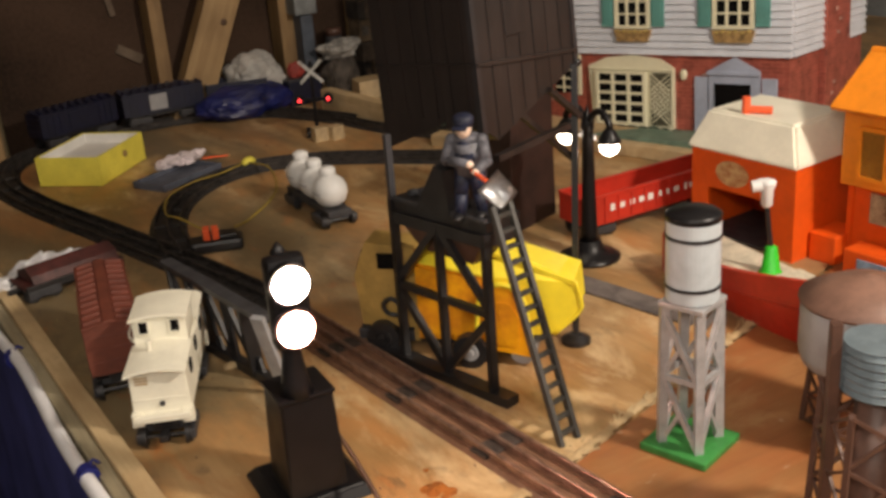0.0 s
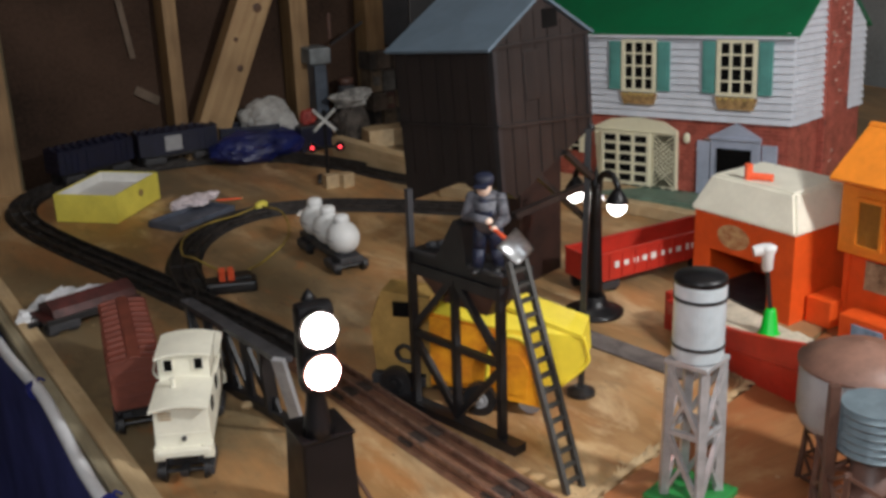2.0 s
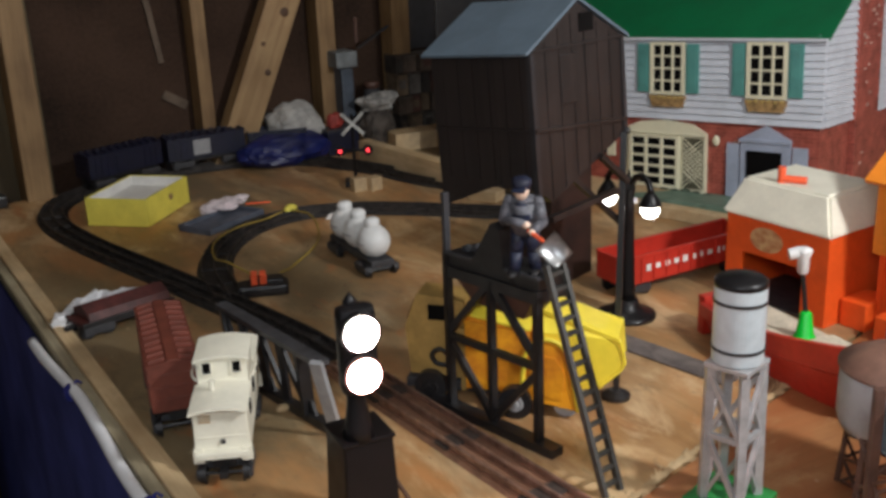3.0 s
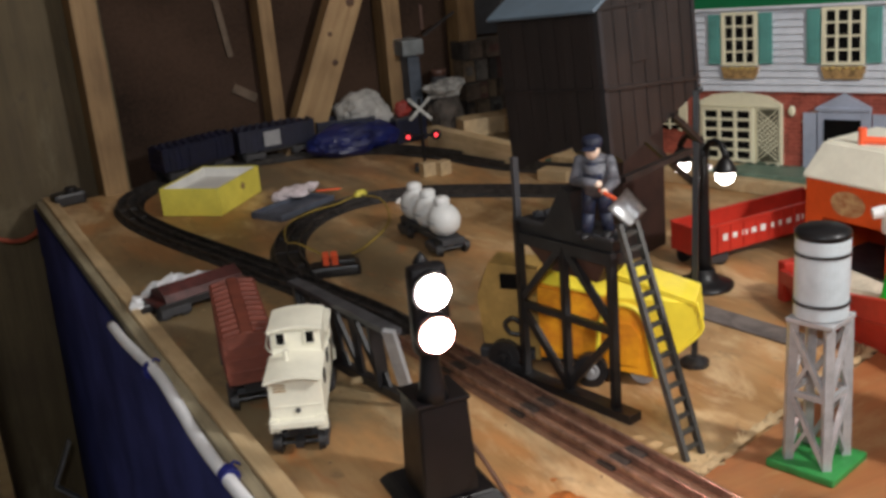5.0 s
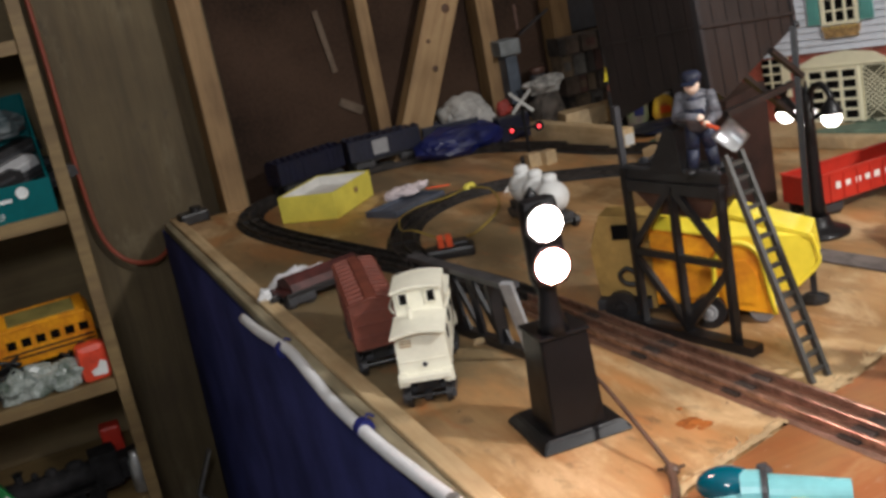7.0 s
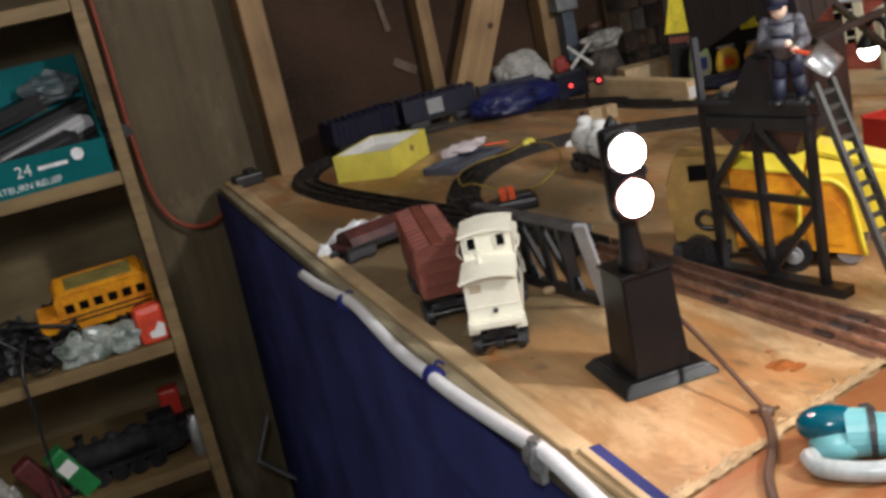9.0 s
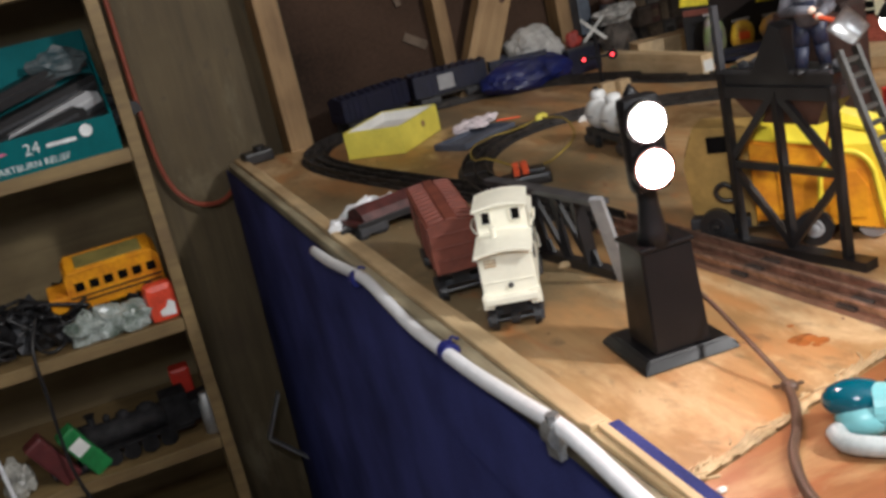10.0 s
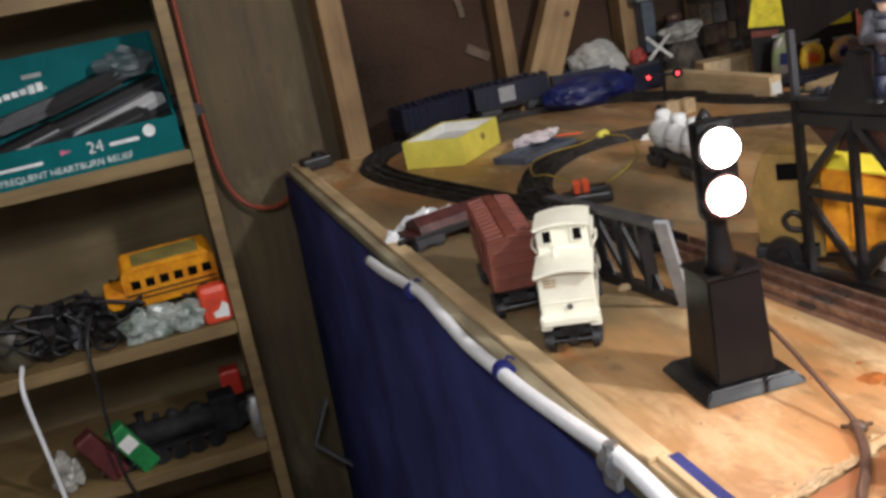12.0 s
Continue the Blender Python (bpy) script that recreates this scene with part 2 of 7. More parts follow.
TEALG = mat("teal_clear_plastic", (0.0, 0.085, 0.13), 0.12, 0, 0.1, 20, 0.02)
PALEB = mat("pale_blue_plastic", (0.19, 0.47, 0.50), 0.3, 0, 0.08, 30, 0.02)
CONC = mat("floor_concrete", (0.16, 0.15, 0.14), 0.8, 0, 0.25, 6, 0.2, fine=20)
SKIN = mat("painted_face", (0.80, 0.60, 0.47), 0.5, 0, 0.05)
DENIM = mat("painted_blue_denim", (0.012, 0.016, 0.040), 0.55, 0, 0.3, 90, 0.05)
SHIRT = mat("painted_grey_jacket", (0.12, 0.12, 0.14), 0.5, 0, 0.3, 90, 0.05)
GALV = mat("galvanised_steel", (0.50, 0.51, 0.52), 0.35, 0.8, 0.2, 60, 0.08)

T = 0.80
ROOT = {}


# ---- mesh helpers ----
def link(name, bm, material, parent=None, smooth=False):
    me = bpy.data.meshes.new(name)
    bmesh.ops.recalc_face_normals(bm, faces=bm.faces[:])
    bm.to_mesh(me)
    bm.free()
    for m in (material if isinstance(material, (list, tuple)) else [material]):
        me.materials.append(m)
    if smooth:
        for p in me.polygons:
            p.use_smooth = True
    ob = new(name, me)
    ob.parent = parent
    return ob


def part(name, bm, material, parent, label="", smooth=False):
    ob = link(name, bm, material, parent, smooth)
    return tagged(ob, label) if label else ob


def thing(name, label, category, loc=(0, 0, 0), rz=0.0, group="", kind="", tilt=(0, 0)):
    ob = new(name)
    ob.empty_display_size = 0.02
    ob.matrix_world = pose(*loc, tilt[0], tilt[1], rz)
    return tagged(ob, label, category, group, kind)


def whole(name, bm, material, label, category, loc=(0, 0, 0), rz=0.0, kind="", group="", smooth=False, tilt=(0, 0)):
    ob = link(name, bm, material, None, smooth)
    ob.matrix_world = pose(*loc, tilt[0], tilt[1], rz)
    return tagged(ob, label, category, group, kind)


def B():
    return bmesh.new()


def box(bm, size, loc=(0, 0, 0), rot=(0, 0, 0), bevel=0.0, mi=0):
    """A box centred at loc, turned by rot (degrees)."""
    r = bmesh.ops.create_cube(bm, size=1.0, matrix=pose(*loc, *rot) @ Matrix.Diagonal((*size, 1)))
    vs = r["verts"]
    faces = {f for v in vs for f in v.link_faces}
    for f in faces:
        f.material_index = mi
    if bevel:
        es = list({e for v in vs for e in v.link_edges})
        bmesh.ops.bevel(bm, geom=es, offset=bevel, segments=2, affect="EDGES", profile=0.6)
    return bm


def rod(bm, p0, p1, r0, r1=None, seg=12, mi=0, caps=True):
    p0, p1 = Vector(p0), Vector(p1)
    d = p1 - p0
    m = Matrix.Translation((p0 + p1) / 2) @ d.to_track_quat("Z", "Y").to_matrix().to_4x4()
    r = bmesh.ops.create_cone(bm, cap_ends=caps, segments=seg, radius1=r0, radius2=r0 if r1 is None else r1, depth=d.length, matrix=m)
    for f in {f for v in r["verts"] for f in v.link_faces}:
        f.material_index = mi
    return bm


def bar(bm, p0, p1, w, h, mi=0, up=(0, 0, 1)):
    """A square bar from p0 to p1."""
    p0, p1 = Vector(p0), Vector(p1)
    d = (p1 - p0)
    z = d.normalized()
    x = Vector(up).cross(z)
    if x.length < 1e-4:
        x = Vector((1, 0, 0)).cross(z)
    x.normalize()
    y = z.cross(x)
    m = Matrix((x, y, z)).transposed().to_4x4()
    m.translation = (p0 + p1) / 2
    r = bmesh.ops.create_cube(bm, size=1.0, matrix=m @ Matrix.Diagonal((w, h, d.length, 1)))
    for f in {f for v in r["verts"] for f in v.link_faces}:
        f.material_index = mi
    return bm


def ball(bm, loc, r, sc=(1, 1, 1), seg=16, mi=0, rot=(0, 0, 0)):
    q = bmesh.ops.create_uvsphere(bm, u_segments=seg, v_segments=max(6, seg // 2), radius=r, matrix=pose(*loc, *rot) @ Matrix.Diagonal((*sc, 1)))
    for f in {f for v in q["verts"] for f in v.link_faces}:
        f.material_index = mi
    return bm


def lathe(bm, prof, loc=(0, 0, 0), seg=24, mi=0, rot=(0, 0, 0)):
    """A turned shape from (radius, height) pairs."""
    m = pose(*loc, *rot)
    rings = []
    for r, z in prof:
        rings.append([bm.verts.new(m @ Vector((r * math.cos(2 * math.pi * k / seg), r * math.sin(2 * math.pi * k / seg), z))) for k in range(seg)])
    for a, b in zip(rings, rings[1:]):
        for k in range(seg):
            bm.faces.new((a[k], a[(k + 1) % seg], b[(k + 1) % seg], b[k])).material_index = mi
    for ring, flip in ((rings[0], True), (rings[-1], False)):
        bm.faces.new(ring[::-1] if flip else ring).material_index = mi
    return bm


def spline(pts, n=8):
    """A smooth line through the points (Catmull-Rom)."""
    p = [Vector(q) for q in pts]
    p = [2 * p[0] - p[1]] + p + [2 * p[-1] - p[-2]]
    out = []
    for i in range(1, len(p) - 2):
        for k in range(n):
            t = k / n
            a, b, c, d = p[i - 1], p[i], p[i + 1], p[i + 2]
            out.append(0.5 * (2 * b + (c - a) * t + (2 * a - 5 * b + 4 * c - d) * t * t + (3 * b - a - 3 * c + d) * t ** 3))
    out.append(p[-2])
    return out


def tube(bm, pts, r, seg=8, mi=0, n=6, smooth=True):
    line = spline(pts, n) if smooth else [Vector(q) for q in pts]
    rings = []
    ref = Vector((0.3, 0.2, 1)).normalized()
    for i, p in enumerate(line):
        d = (line[min(i + 1, len(line) - 1)] - line[max(i - 1, 0)]).normalized()
        x = ref.cross(d)
        x = x.normalized() if x.length > 1e-4 else Vector((1, 0, 0))
        y = d.cross(x)
        rings.append([bm.verts.new(p + r * (math.cos(2 * math.pi * k / seg) * x + math.sin(2 * math.pi * k / seg) * y)) for k in range(seg)])
    for a, b in zip(rings, rings[1:]):
        for k in range(seg):
            bm.faces.new((a[k], a[(k + 1) % seg], b[(k + 1) % seg], b[k])).material_index = mi
    bm.faces.new(rings[0][::-1]).material_index = mi
    bm.faces.new(rings[-1]).material_index = mi
    return bm


def prism(bm, poly, depth, m=None, mi=0):
    """A polygon in its own x-z plane, made depth thick along y (centred), laid by the pose m."""
    m = m or Matrix.Identity(4)
    a = [bm.verts.new(m @ Vector((x, -depth / 2, z))) for x, z in poly]
    b = [bm.verts.new(m @ Vector((x, depth / 2, z))) for x, z in poly]
    bm.faces.new(a).material_index = mi
    bm.faces.new(b[::-1]).material_index = mi
    for k in range(len(poly)):
        j = (k + 1) % len(poly)
        bm.faces.new((a[k], b[k], b[j], a[j])).material_index = mi
    return bm


def crumple(bm, loc, size, seed=1, sub=3, rough=0.3, mi=0, flat=0.0):
    """A crumpled lump, resting on z = loc.z."""
    r = bmesh.ops.create_icosphere(bm, subdivisions=sub, radius=1.0)
    for v in r["verts"]:
        p = v.co.copy()
        k = 1 + rough * (noise.noise(p * 1.6 + Vector((seed * 7.1, 0, 0))) + 0.6 * noise.noise(p * 4.1 + Vector((0, seed * 3.3, 0))))
        q = p * k
        q.z = max(q.z, -0.75 + flat)
        v.co = Vector((loc[0] + q.x * size[0], loc[1] + q.y * size[1], loc[2] + (q.z + 0.75 - flat) * size[2]))
    for f in {f for v in r["verts"] for f in v.link_faces}:
        f.material_index = mi
    return bm

def hull(points):
    """A closed solid spanned by its corner points."""
    bm = B()
    vs = [bm.verts.new(p) for p in points]
    r = bmesh.ops.convex_hull(bm, input=vs)
    bmesh.ops.delete(bm, geom=[v for v in r["geom_interior"] if isinstance(v, bmesh.types.BMVert)], context="VERTS")
    bmesh.ops.dissolve_limit(bm, angle_limit=0.02, verts=bm.verts[:], edges=bm.edges[:])
    return bm


# ---- the room ----
def slab(name, x0, x1, y0, y1, z0, z1, material, label, category):
    return whole(name, box(B(), (x1 - x0, y1 - y0, z1 - z0), ((x0 + x1) / 2, (y0 + y1) / 2, (z0 + z1) / 2)), material, label, category, kind="structure")


slab("floor", -1.9, 2.6, -1.9, 2.7, -0.06, 0.0, CONC, "bare grey concrete floor of the shed", "floor")
# ceiling, left and front walls are unseen and act as reflectors
slab("ceiling", -1.9, 2.6, -1.9, 2.7, 2.3, 2.36, BOUNCEW, "unseen ceiling, pale to bounce fill light", "ceiling")
slab("wall_back", 0.14, 2.6, 2.56, 2.62, 0, 2.3, HARDB, "dark brown hardboard wall behind the layout", "wall")
slab("wall_back_left", -1.9, 0.137, 2.545, 2.62, 0, 2.3, PANEL, "rough unpainted plywood wall panel", "wall")
slab("wall_right", 1.95, 2.01, -1.9, 2.555, 0, 2.3, mat("grey_wall_paint", (0.24, 0.25, 0.25), 0.7, 0, 0.15, 6, 0.1, fine=20), "dull grey painted side wall", "wall")
slab("wall_left", -1.96, -1.9, -1.9, 2.62, 0, 2.3, BOUNCEW, "unseen side wall, pale to bounce fill light", "wall")
slab("wall_front", -1.9, 2.6, -1.96, -1.9, 0, 2.3, BOUNCEW, "unseen front wall of the shed, pale to bounce fill light", "wall")


def stud(x, y, w, d, label, lean=0.0, z0=0.0, z1=2.3, kx=0.0, material=None):
    """A wall stud standing on the floor, or leaning as a brace."""
    bm = box(B(), (w, d, z1 - z0), (0, 0, (z1 - z0) / 2), bevel=0.002)
    ob = whole("wall_stud", bm, material or STUD, label, "stud", (x, y, z0), kind="structure")
    ob.matrix_world = pose(x, y, z0, 0, lean, kx)
    return ob


stud(0.100, 2.50, 0.040, 0.085, "pine corner stud between two wall panels")
stud(0.407, 2.53, 0.024, 0.05, "thin pine stud nailed to the back wall")
stud(0.645, 2.53, 0.034, 0.05, "pine stud on the back wall")
stud(0.80, 2.53, 0.038, 0.05, "pine stud on the back wall")
stud(1.25, 2.53, 0.038, 0.05, "pine stud on the back wall")
stud(1.66, 2.53, 0.038, 0.05, "pine stud on the back wall")
brace = stud(0.423, 2.50, 0.060, 0.038, "broad diagonal pine brace with dark knots", 24.0, 0.78, 2.2, material=BRACEW)
KNOT = mat("pine_knot", (0.10, 0.048, 0.022), 0.6, 0, 0.3, 90, 0.1)
for kx_, kz_, kr_ in ((0.012, 0.20, 0.0060), (-0.012, 0.245, 0.0045), (0.008, 0.31, 0.0085), (-0.014, 0.36, 0.005), (0.004, 0.47, 0.009), (-0.008, 0.62, 0.006)):
    part("knot", lathe(B(), [(kr_, 0.0), (kr_ * 0.5, 0.0008)], (kx_, -0.0190, kz_), 14, 0, (90, 0, 0)), KNOT, brace)

# ---- the table ----
EDGE = 1.55


def edge_pose(dx, y, z):
    """A place beside the table's long edge: dx to the right of it."""
    return (0.009 - 0.027 * (y - 1.17) + dx, y, z)


def table_sheet(name, poly, material, label):
    bm = B()
    a = [bm.verts.new((x, y, T)) for x, y in poly]
    b = [bm.verts.new((x, y, T - 0.016)) for x, y in poly]
    bm.faces.new(a), bm.faces.new(b[::-1])
    for k in range(len(poly)):
        j = (k + 1) % len(poly)
        bm.faces.new((a[k], a[j], b[j], b[k]))
    return whole(name, bm, material, label, "table top", kind="structure")


table_sheet("table_top", [(0.022, 1.162), (1.9, 1.70), (1.9, 2.555), (-0.010, 2.47), (-0.004, 2.0)], PLY, "stained orange-brown plywood sheet of the train table")
table_sheet("table_top_front", [(0.060, -0.2), (1.9, -0.2), (1.9, 1.695), (0.024, 1.157)], PLY_B, "reddish plywood sheet butted against the first")

m_edge = pose(*edge_pose(0.0, 1.17, 0), 0, 0, EDGE)
bm = box(B(), (0.017, 2.75, 0.010), (0.0215, -0.05, T + 0.004), bevel=0.002)
ob = whole("table_edge_board", bm, PINE, "light pine edging strip along the table", "edging", kind="structure")
ob.matrix_world = m_edge
cs = thing("cloth_strip", "narrow navy cloth strip caught under a pale lath on the edging", "cloth")
cs.matrix_world = m_edge
part("strip", box(B(), (0.0085, 0.43, 0.0022), (0.0232, -0.146, T + 0.0098), (0, 0, -1.2), 0.0006), NAVY, cs)
part("lath", box(B(), (0.0055, 0.45, 0.0040), (0.0155, -0.156, T + 0.0108), (0, 0, -1.2), 0.0010), PINE, cs, "pale pine lath")
part("end_block", box(B(), (0.012, 0.009, 0.0048), (0.0175, 0.0740, T + 0.0112), (0, 0, 10), 0.0012), PINE, cs)
bm = box(B(), (0.012, 2.72, 0.05), (0.007, -0.04, T - 0.020), bevel=0.002)
ob = whole("table_side_board", bm, GREYWOOD, "weathered grey-brown side board of the table", "edging", kind="structure")
ob.matrix_world = m_edge

# the cloth skirt, with soft folds
bm = B()
rows_, cols_ = 10, 130
grid = []
for i in range(cols_ + 1):
    y = -1.35 + 2.66 * i / cols_
    col = []
    for j in range(rows_ + 1):
        s = j / rows_
        x = -0.0035 - 0.011 * s + 0.010 * s * math.sin(9 * y + 1.7 * math.sin(3 * y)) + 0.004 * s * math.sin(31 * y)
        col.append((x, y, T - 0.004 - 0.776 * s))
    grid.append(col)
bm.free()
skirt = thing("table_skirt", "dark navy cloth skirt hanging from the table edge", "cloth")
skirt.matrix_world = m_edge


def cloth(name, cols, r0, r1, dx, material):
    """A strip of the hanging cloth, between two of its rows."""
    bm = B()
    sheets = []
    for th in (0.0, 0.0016):
        sheets.append([[bm.verts.new((q[0] + dx + th, q[1], q[2])) for q in col[r0:r1 + 1]] for col in cols])
    n_ = r1 - r0
    for g in sheets:
        for a, b in zip(g, g[1:]):
            for j in range(n_):
                bm.faces.new((a[j], b[j], b[j + 1], a[j + 1]))
    for g, h in ((sheets[0][0], sheets[1][0]), (sheets[0][-1], sheets[1][-1])):
        for j in range(n_):
            bm.faces.new((g[j], g[j + 1], h[j + 1], h[j]))
    return part(name, bm, material, skirt, smooth=True)


cloth("cloth_panel", grid, 0, rows_, 0.0, NAVY)
cloth("hem", grid, rows_ - 1, rows_, -0.0022, NAVY)
cloth("heading", grid, 0, 1, -0.0018, NAVY)
for k, (x, y) in enumerate(((0.10, 2.35), (1.8, 2.4), (0.14, 0.0), (1.8, 0.0), (0.12, 1.2), (1.8, 1.2))):
    whole("table_leg", box(B(), (0.07, 0.07, T - 0.017), (0, 0, (T - 0.017) / 2), bevel=0.003), PINE, "square pine leg under the table", "table leg", (x, y, 0), kind="structure", group="table legs")

# white conduit clipped along the edge
cond = thing("conduit", "white plastic conduit tied along the table edge with blue cord", "conduit")
cond.matrix_world = m_edge
pts = []
CY = ((0.70, -0.011), (0.512, 0.002), (0.26, 0.005), (0.08, 0.012), (-0.22, 0.017), (-1.4, 0.019))


def conduit_z(y):
    for (ya, za), (yb, zb) in zip(CY, CY[1:]):
        if y >= yb:
            return T + za + (zb - za) * (ya - y) / (ya - yb)
    return T + CY[-1][1]


for i in range(30):
    y = 0.70 - 2.05 * i / 29
    pts.append((-0.0055 + 0.002 * math.sin(17 * y), y, conduit_z(y) + 0.003 * math.sin(13 * y + 0.6) + 0.002 * math.sin(29 * y)))
part("pipe", tube(B(), pts, 0.0057, 12), CABLEW, cond, smooth=True)
for y in (0.512, 0.26, -0.24):
    bm = B()
    for k in range(2):
        lathe(bm, [(0.0066, -0.0025), (0.0082, -0.0025), (0.0082, 0.0025), (0.0066, 0.0025)], (-0.0055, y + 0.006 * k, conduit_z(y)), 14, 0, (90, 0, 12 * k))
    tube(bm, [(-0.003, y + 0.003, conduit_z(y) + 0.007), (0.000, y + 0.005, conduit_z(y) + 0.010), (0.004, y + 0.001, conduit_z(y) + 0.008)], 0.0012, 6)
    part("cord_tie", bm, ROPE, cond, "dark blue cord tie")
zc = conduit_z(0.078)
bm = box(B(), (0.006, 0.014, 0.024), (-0.0075, 0.078, zc - 0.004), (0, 0, 8), 0.0015)
lathe(bm, [(0.0064, -0.006), (0.0088, -0.006), (0.0088, 0.006), (0.0064, 0.006)], (-0.0055, 0.078, zc), 14, 0, (90, 0, 0))
rod(bm, (-0.006, 0.079, zc + 0.007), (-0.006, 0.079, zc + 0.013), 0.0045, seg=6)
part("clamp", bm, GALV, cond, "galvanised pipe clamp with screw")

# ---- track ----
def track(name, pts, label, ties=0.062, w=0.032, bed=None, tie_mat=None):
    """Three-rail tin-plate track laid along a smooth line on the table."""
    bed = bed or ROADBED
    tr = thing(name, label, "track")
    line = spline([(x, y, T) for x, y in pts], 14)
    for off, nm in ((-w / 2, "rail"), (0, "rail"), (w / 2, "rail")):
        bm = B()
        q = []
        for i, p in enumerate(line):
            d = (line[min(i + 1, len(line) - 1)] - line[max(i - 1, 0)]).normalized()
            q.append(p + Vector((-d.y, d.x, 0)) * off + Vector((0, 0, 0.0088)))
        tube(bm, q, 0.0016, 8, smooth=False)
        # the rail's web under its round head
        for a, b in zip(q, q[1:]):
            if (b - a).length > 1e-5:
                bar(bm, a - Vector((0, 0, 0.004)), b - Vector((0, 0, 0.004)), 0.0012, 0.0065)
        part(nm, bm, STEEL if bed is ROADBED else STEELD, tr, smooth=False)
    bm = B()
    lo, hi = [], []
    for i, p in enumerate(line):
        d = (line[min(i + 1, len(line) - 1)] - line[max(i - 1, 0)]).normalized()
        n = Vector((-d.y, d.x, 0))
        lo.append([bm.verts.new(p + n * (s * 0.023) + Vector((0, 0, 0.0004))) for s in (-1, 1)])
        hi.append([bm.verts.new(p + n * (s * 0.020) + Vector((0, 0, 0.0032))) for s in (-1, 1)])
    for a, b, c, e in zip(lo, lo[1:], hi, hi[1:]):
        bm.faces.new((c[0], c[1], e[1], e[0]))
        bm.faces.new((a[0], c[0], e[0], b[0]))
        bm.faces.new((a[1], b[1], e[1], c[1]))
    part("roadbed", bm, bed, tr)
    acc, last = ties, line[0]
    for i in range(1, len(line)):
        a, b = line[i - 1], line[i]
        seg = (b - a).length
        while acc <= seg:
            p = a + (b - a) * (acc / seg)
            d = (b - a).normalized()
            part("tie", box(B(), (0.041, 0.018, 0.0030), (0, 0, 0), bevel=0.0007), tie_mat or DARKBED, tr).matrix_world = pose(p.x, p.y, T + 0.0038, 0, 0, math.degrees(math.atan2(d.y, d.x)) - 90)
            acc += ties
        acc -= seg
    return tr


ROADBED = mat("brown_roadbed", (0.205, 0.105, 0.064), 0.45, 0, 0.22, 40, 0.06)
DARKBED = mat("black_roadbed", (0.022, 0.019, 0.018), 0.6, 0, 0.3, 50, 0.2)
STEELD = mat("dull_dark_rail", (0.060, 0.052, 0.048), 0.5, 0.5, 0.3, 90, 0.1)
NEARTIE = mat("blackened_tie_plate", (0.055, 0.040, 0.034), 0.6, 0, 0.3, 80, 0.2)
track("outer_track", [(0.285, 0.95), (0.275, 1.10), (0.265, 1.22), (0.252, 1.36), (0.240, 1.50), (0.232, 1.60)], "three-rail tin-plate train track on rusty brown ties", ties=0.1115, tie_mat=NEARTIE)
# from here on the bed and rails are darker than the near straight
track("loop_track", [(0.2315, 1.605), (0.222, 1.68), (0.192, 1.82), (0.150, 1.99), (0.112, 2.14), (0.092, 2.27), (0.103, 2.37), (0.155, 2.44), (0.24, 2.475), (0.34, 2.49), (0.46, 2.47), (0.56, 2.40), (0.62, 2.28), (0.66, 2.14), (0.75, 1.99), (0.95, 1.80)],
      "black three-rail train track curving round the far corner", bed=DARKBED)
track("inner_track", [(0.200, 1.83), (0.215, 1.93), (0.255, 2.02), (0.32, 2.085), (0.40, 2.11), (0.48, 2.085), (0.55, 2.03), (0.63, 1.95), (0.72, 1.86)], "dark curved siding track branching from the loop", bed=DARKBED)

# ---- rolling stock ----
def bogie(parent, y, z, w=0.034, material=None):
    """A truck with two axles under a car."""
    bm = B()
    for s in (-1, 1):
        box(bm, (0.004, 0.036, 0.009), (s * (w / 2 + 0.004), y, z + 0.009), bevel=0.001)
    box(bm, (w, 0.010, 0.006), (0, y, z + 0.012), bevel=0.001)
    part("bogie_frame", bm, DKGREY, parent)
    for dy in (-0.012, 0.012):
        bm = B()
        rod(bm, (-w / 2 - 0.002, y + dy, z + 0.008), (w / 2 + 0.002, y + dy, z + 0.008), 0.0018, seg=8)
        for s in (-1, 1):
            rod(bm, (s * w / 2, y + dy, z + 0.008), (s * (w / 2 + 0.003), y + dy, z + 0.008), 0.008, seg=18)
            rod(bm, (s * (w / 2 - 0.002), y + dy, z + 0.008), (s * w / 2, y + dy, z + 0.008), 0.0092, seg=18)
        part("wheelset", bm, BLACKP, parent)


def roof_arc(w, y0, y1, z, rise, th=0.0025, seg=10, over=0.0):
    """A shallow curved roof from y0 to y1."""
    bm = B()
    top = [(-w / 2 + w * k / seg, z + rise * (1 - (2 * k / seg - 1) ** 2)) for k in range(seg + 1)]
    poly = top + [(x, q - th) for x, q in reversed(top)]
    prism(bm, poly, y1 - y0, pose(0, (y0 + y1) / 2, 0))
    return bm


cab = thing("caboose", "cream plastic toy caboose with cupola on black wheels", "toy train car", (0.062, 1.450, T), -24)
L, W = 0.150, 0.0435
bm = B()
prism(bm, [(-W / 2 - 0.001, 0.020), (W / 2 + 0.001, 0.020), (W / 2, 0.0615), (0, 0.0655), (-W / 2, 0.0615)], L, pose(0, L / 2, 0))
bmesh.ops.bevel(bm, geom=bm.edges[:], offset=0.0012, segments=2, affect="EDGES")
part("body", bm, CREAM, cab)
part("roof", roof_arc(0.0475, -0.010, 0.050, 0.0628, 0.0042, 0.0024), CREAM, cab)
part("rear_roof", roof_arc(0.0475, 0.098, L + 0.010, 0.0628, 0.0042, 0.0024), CREAM, cab)
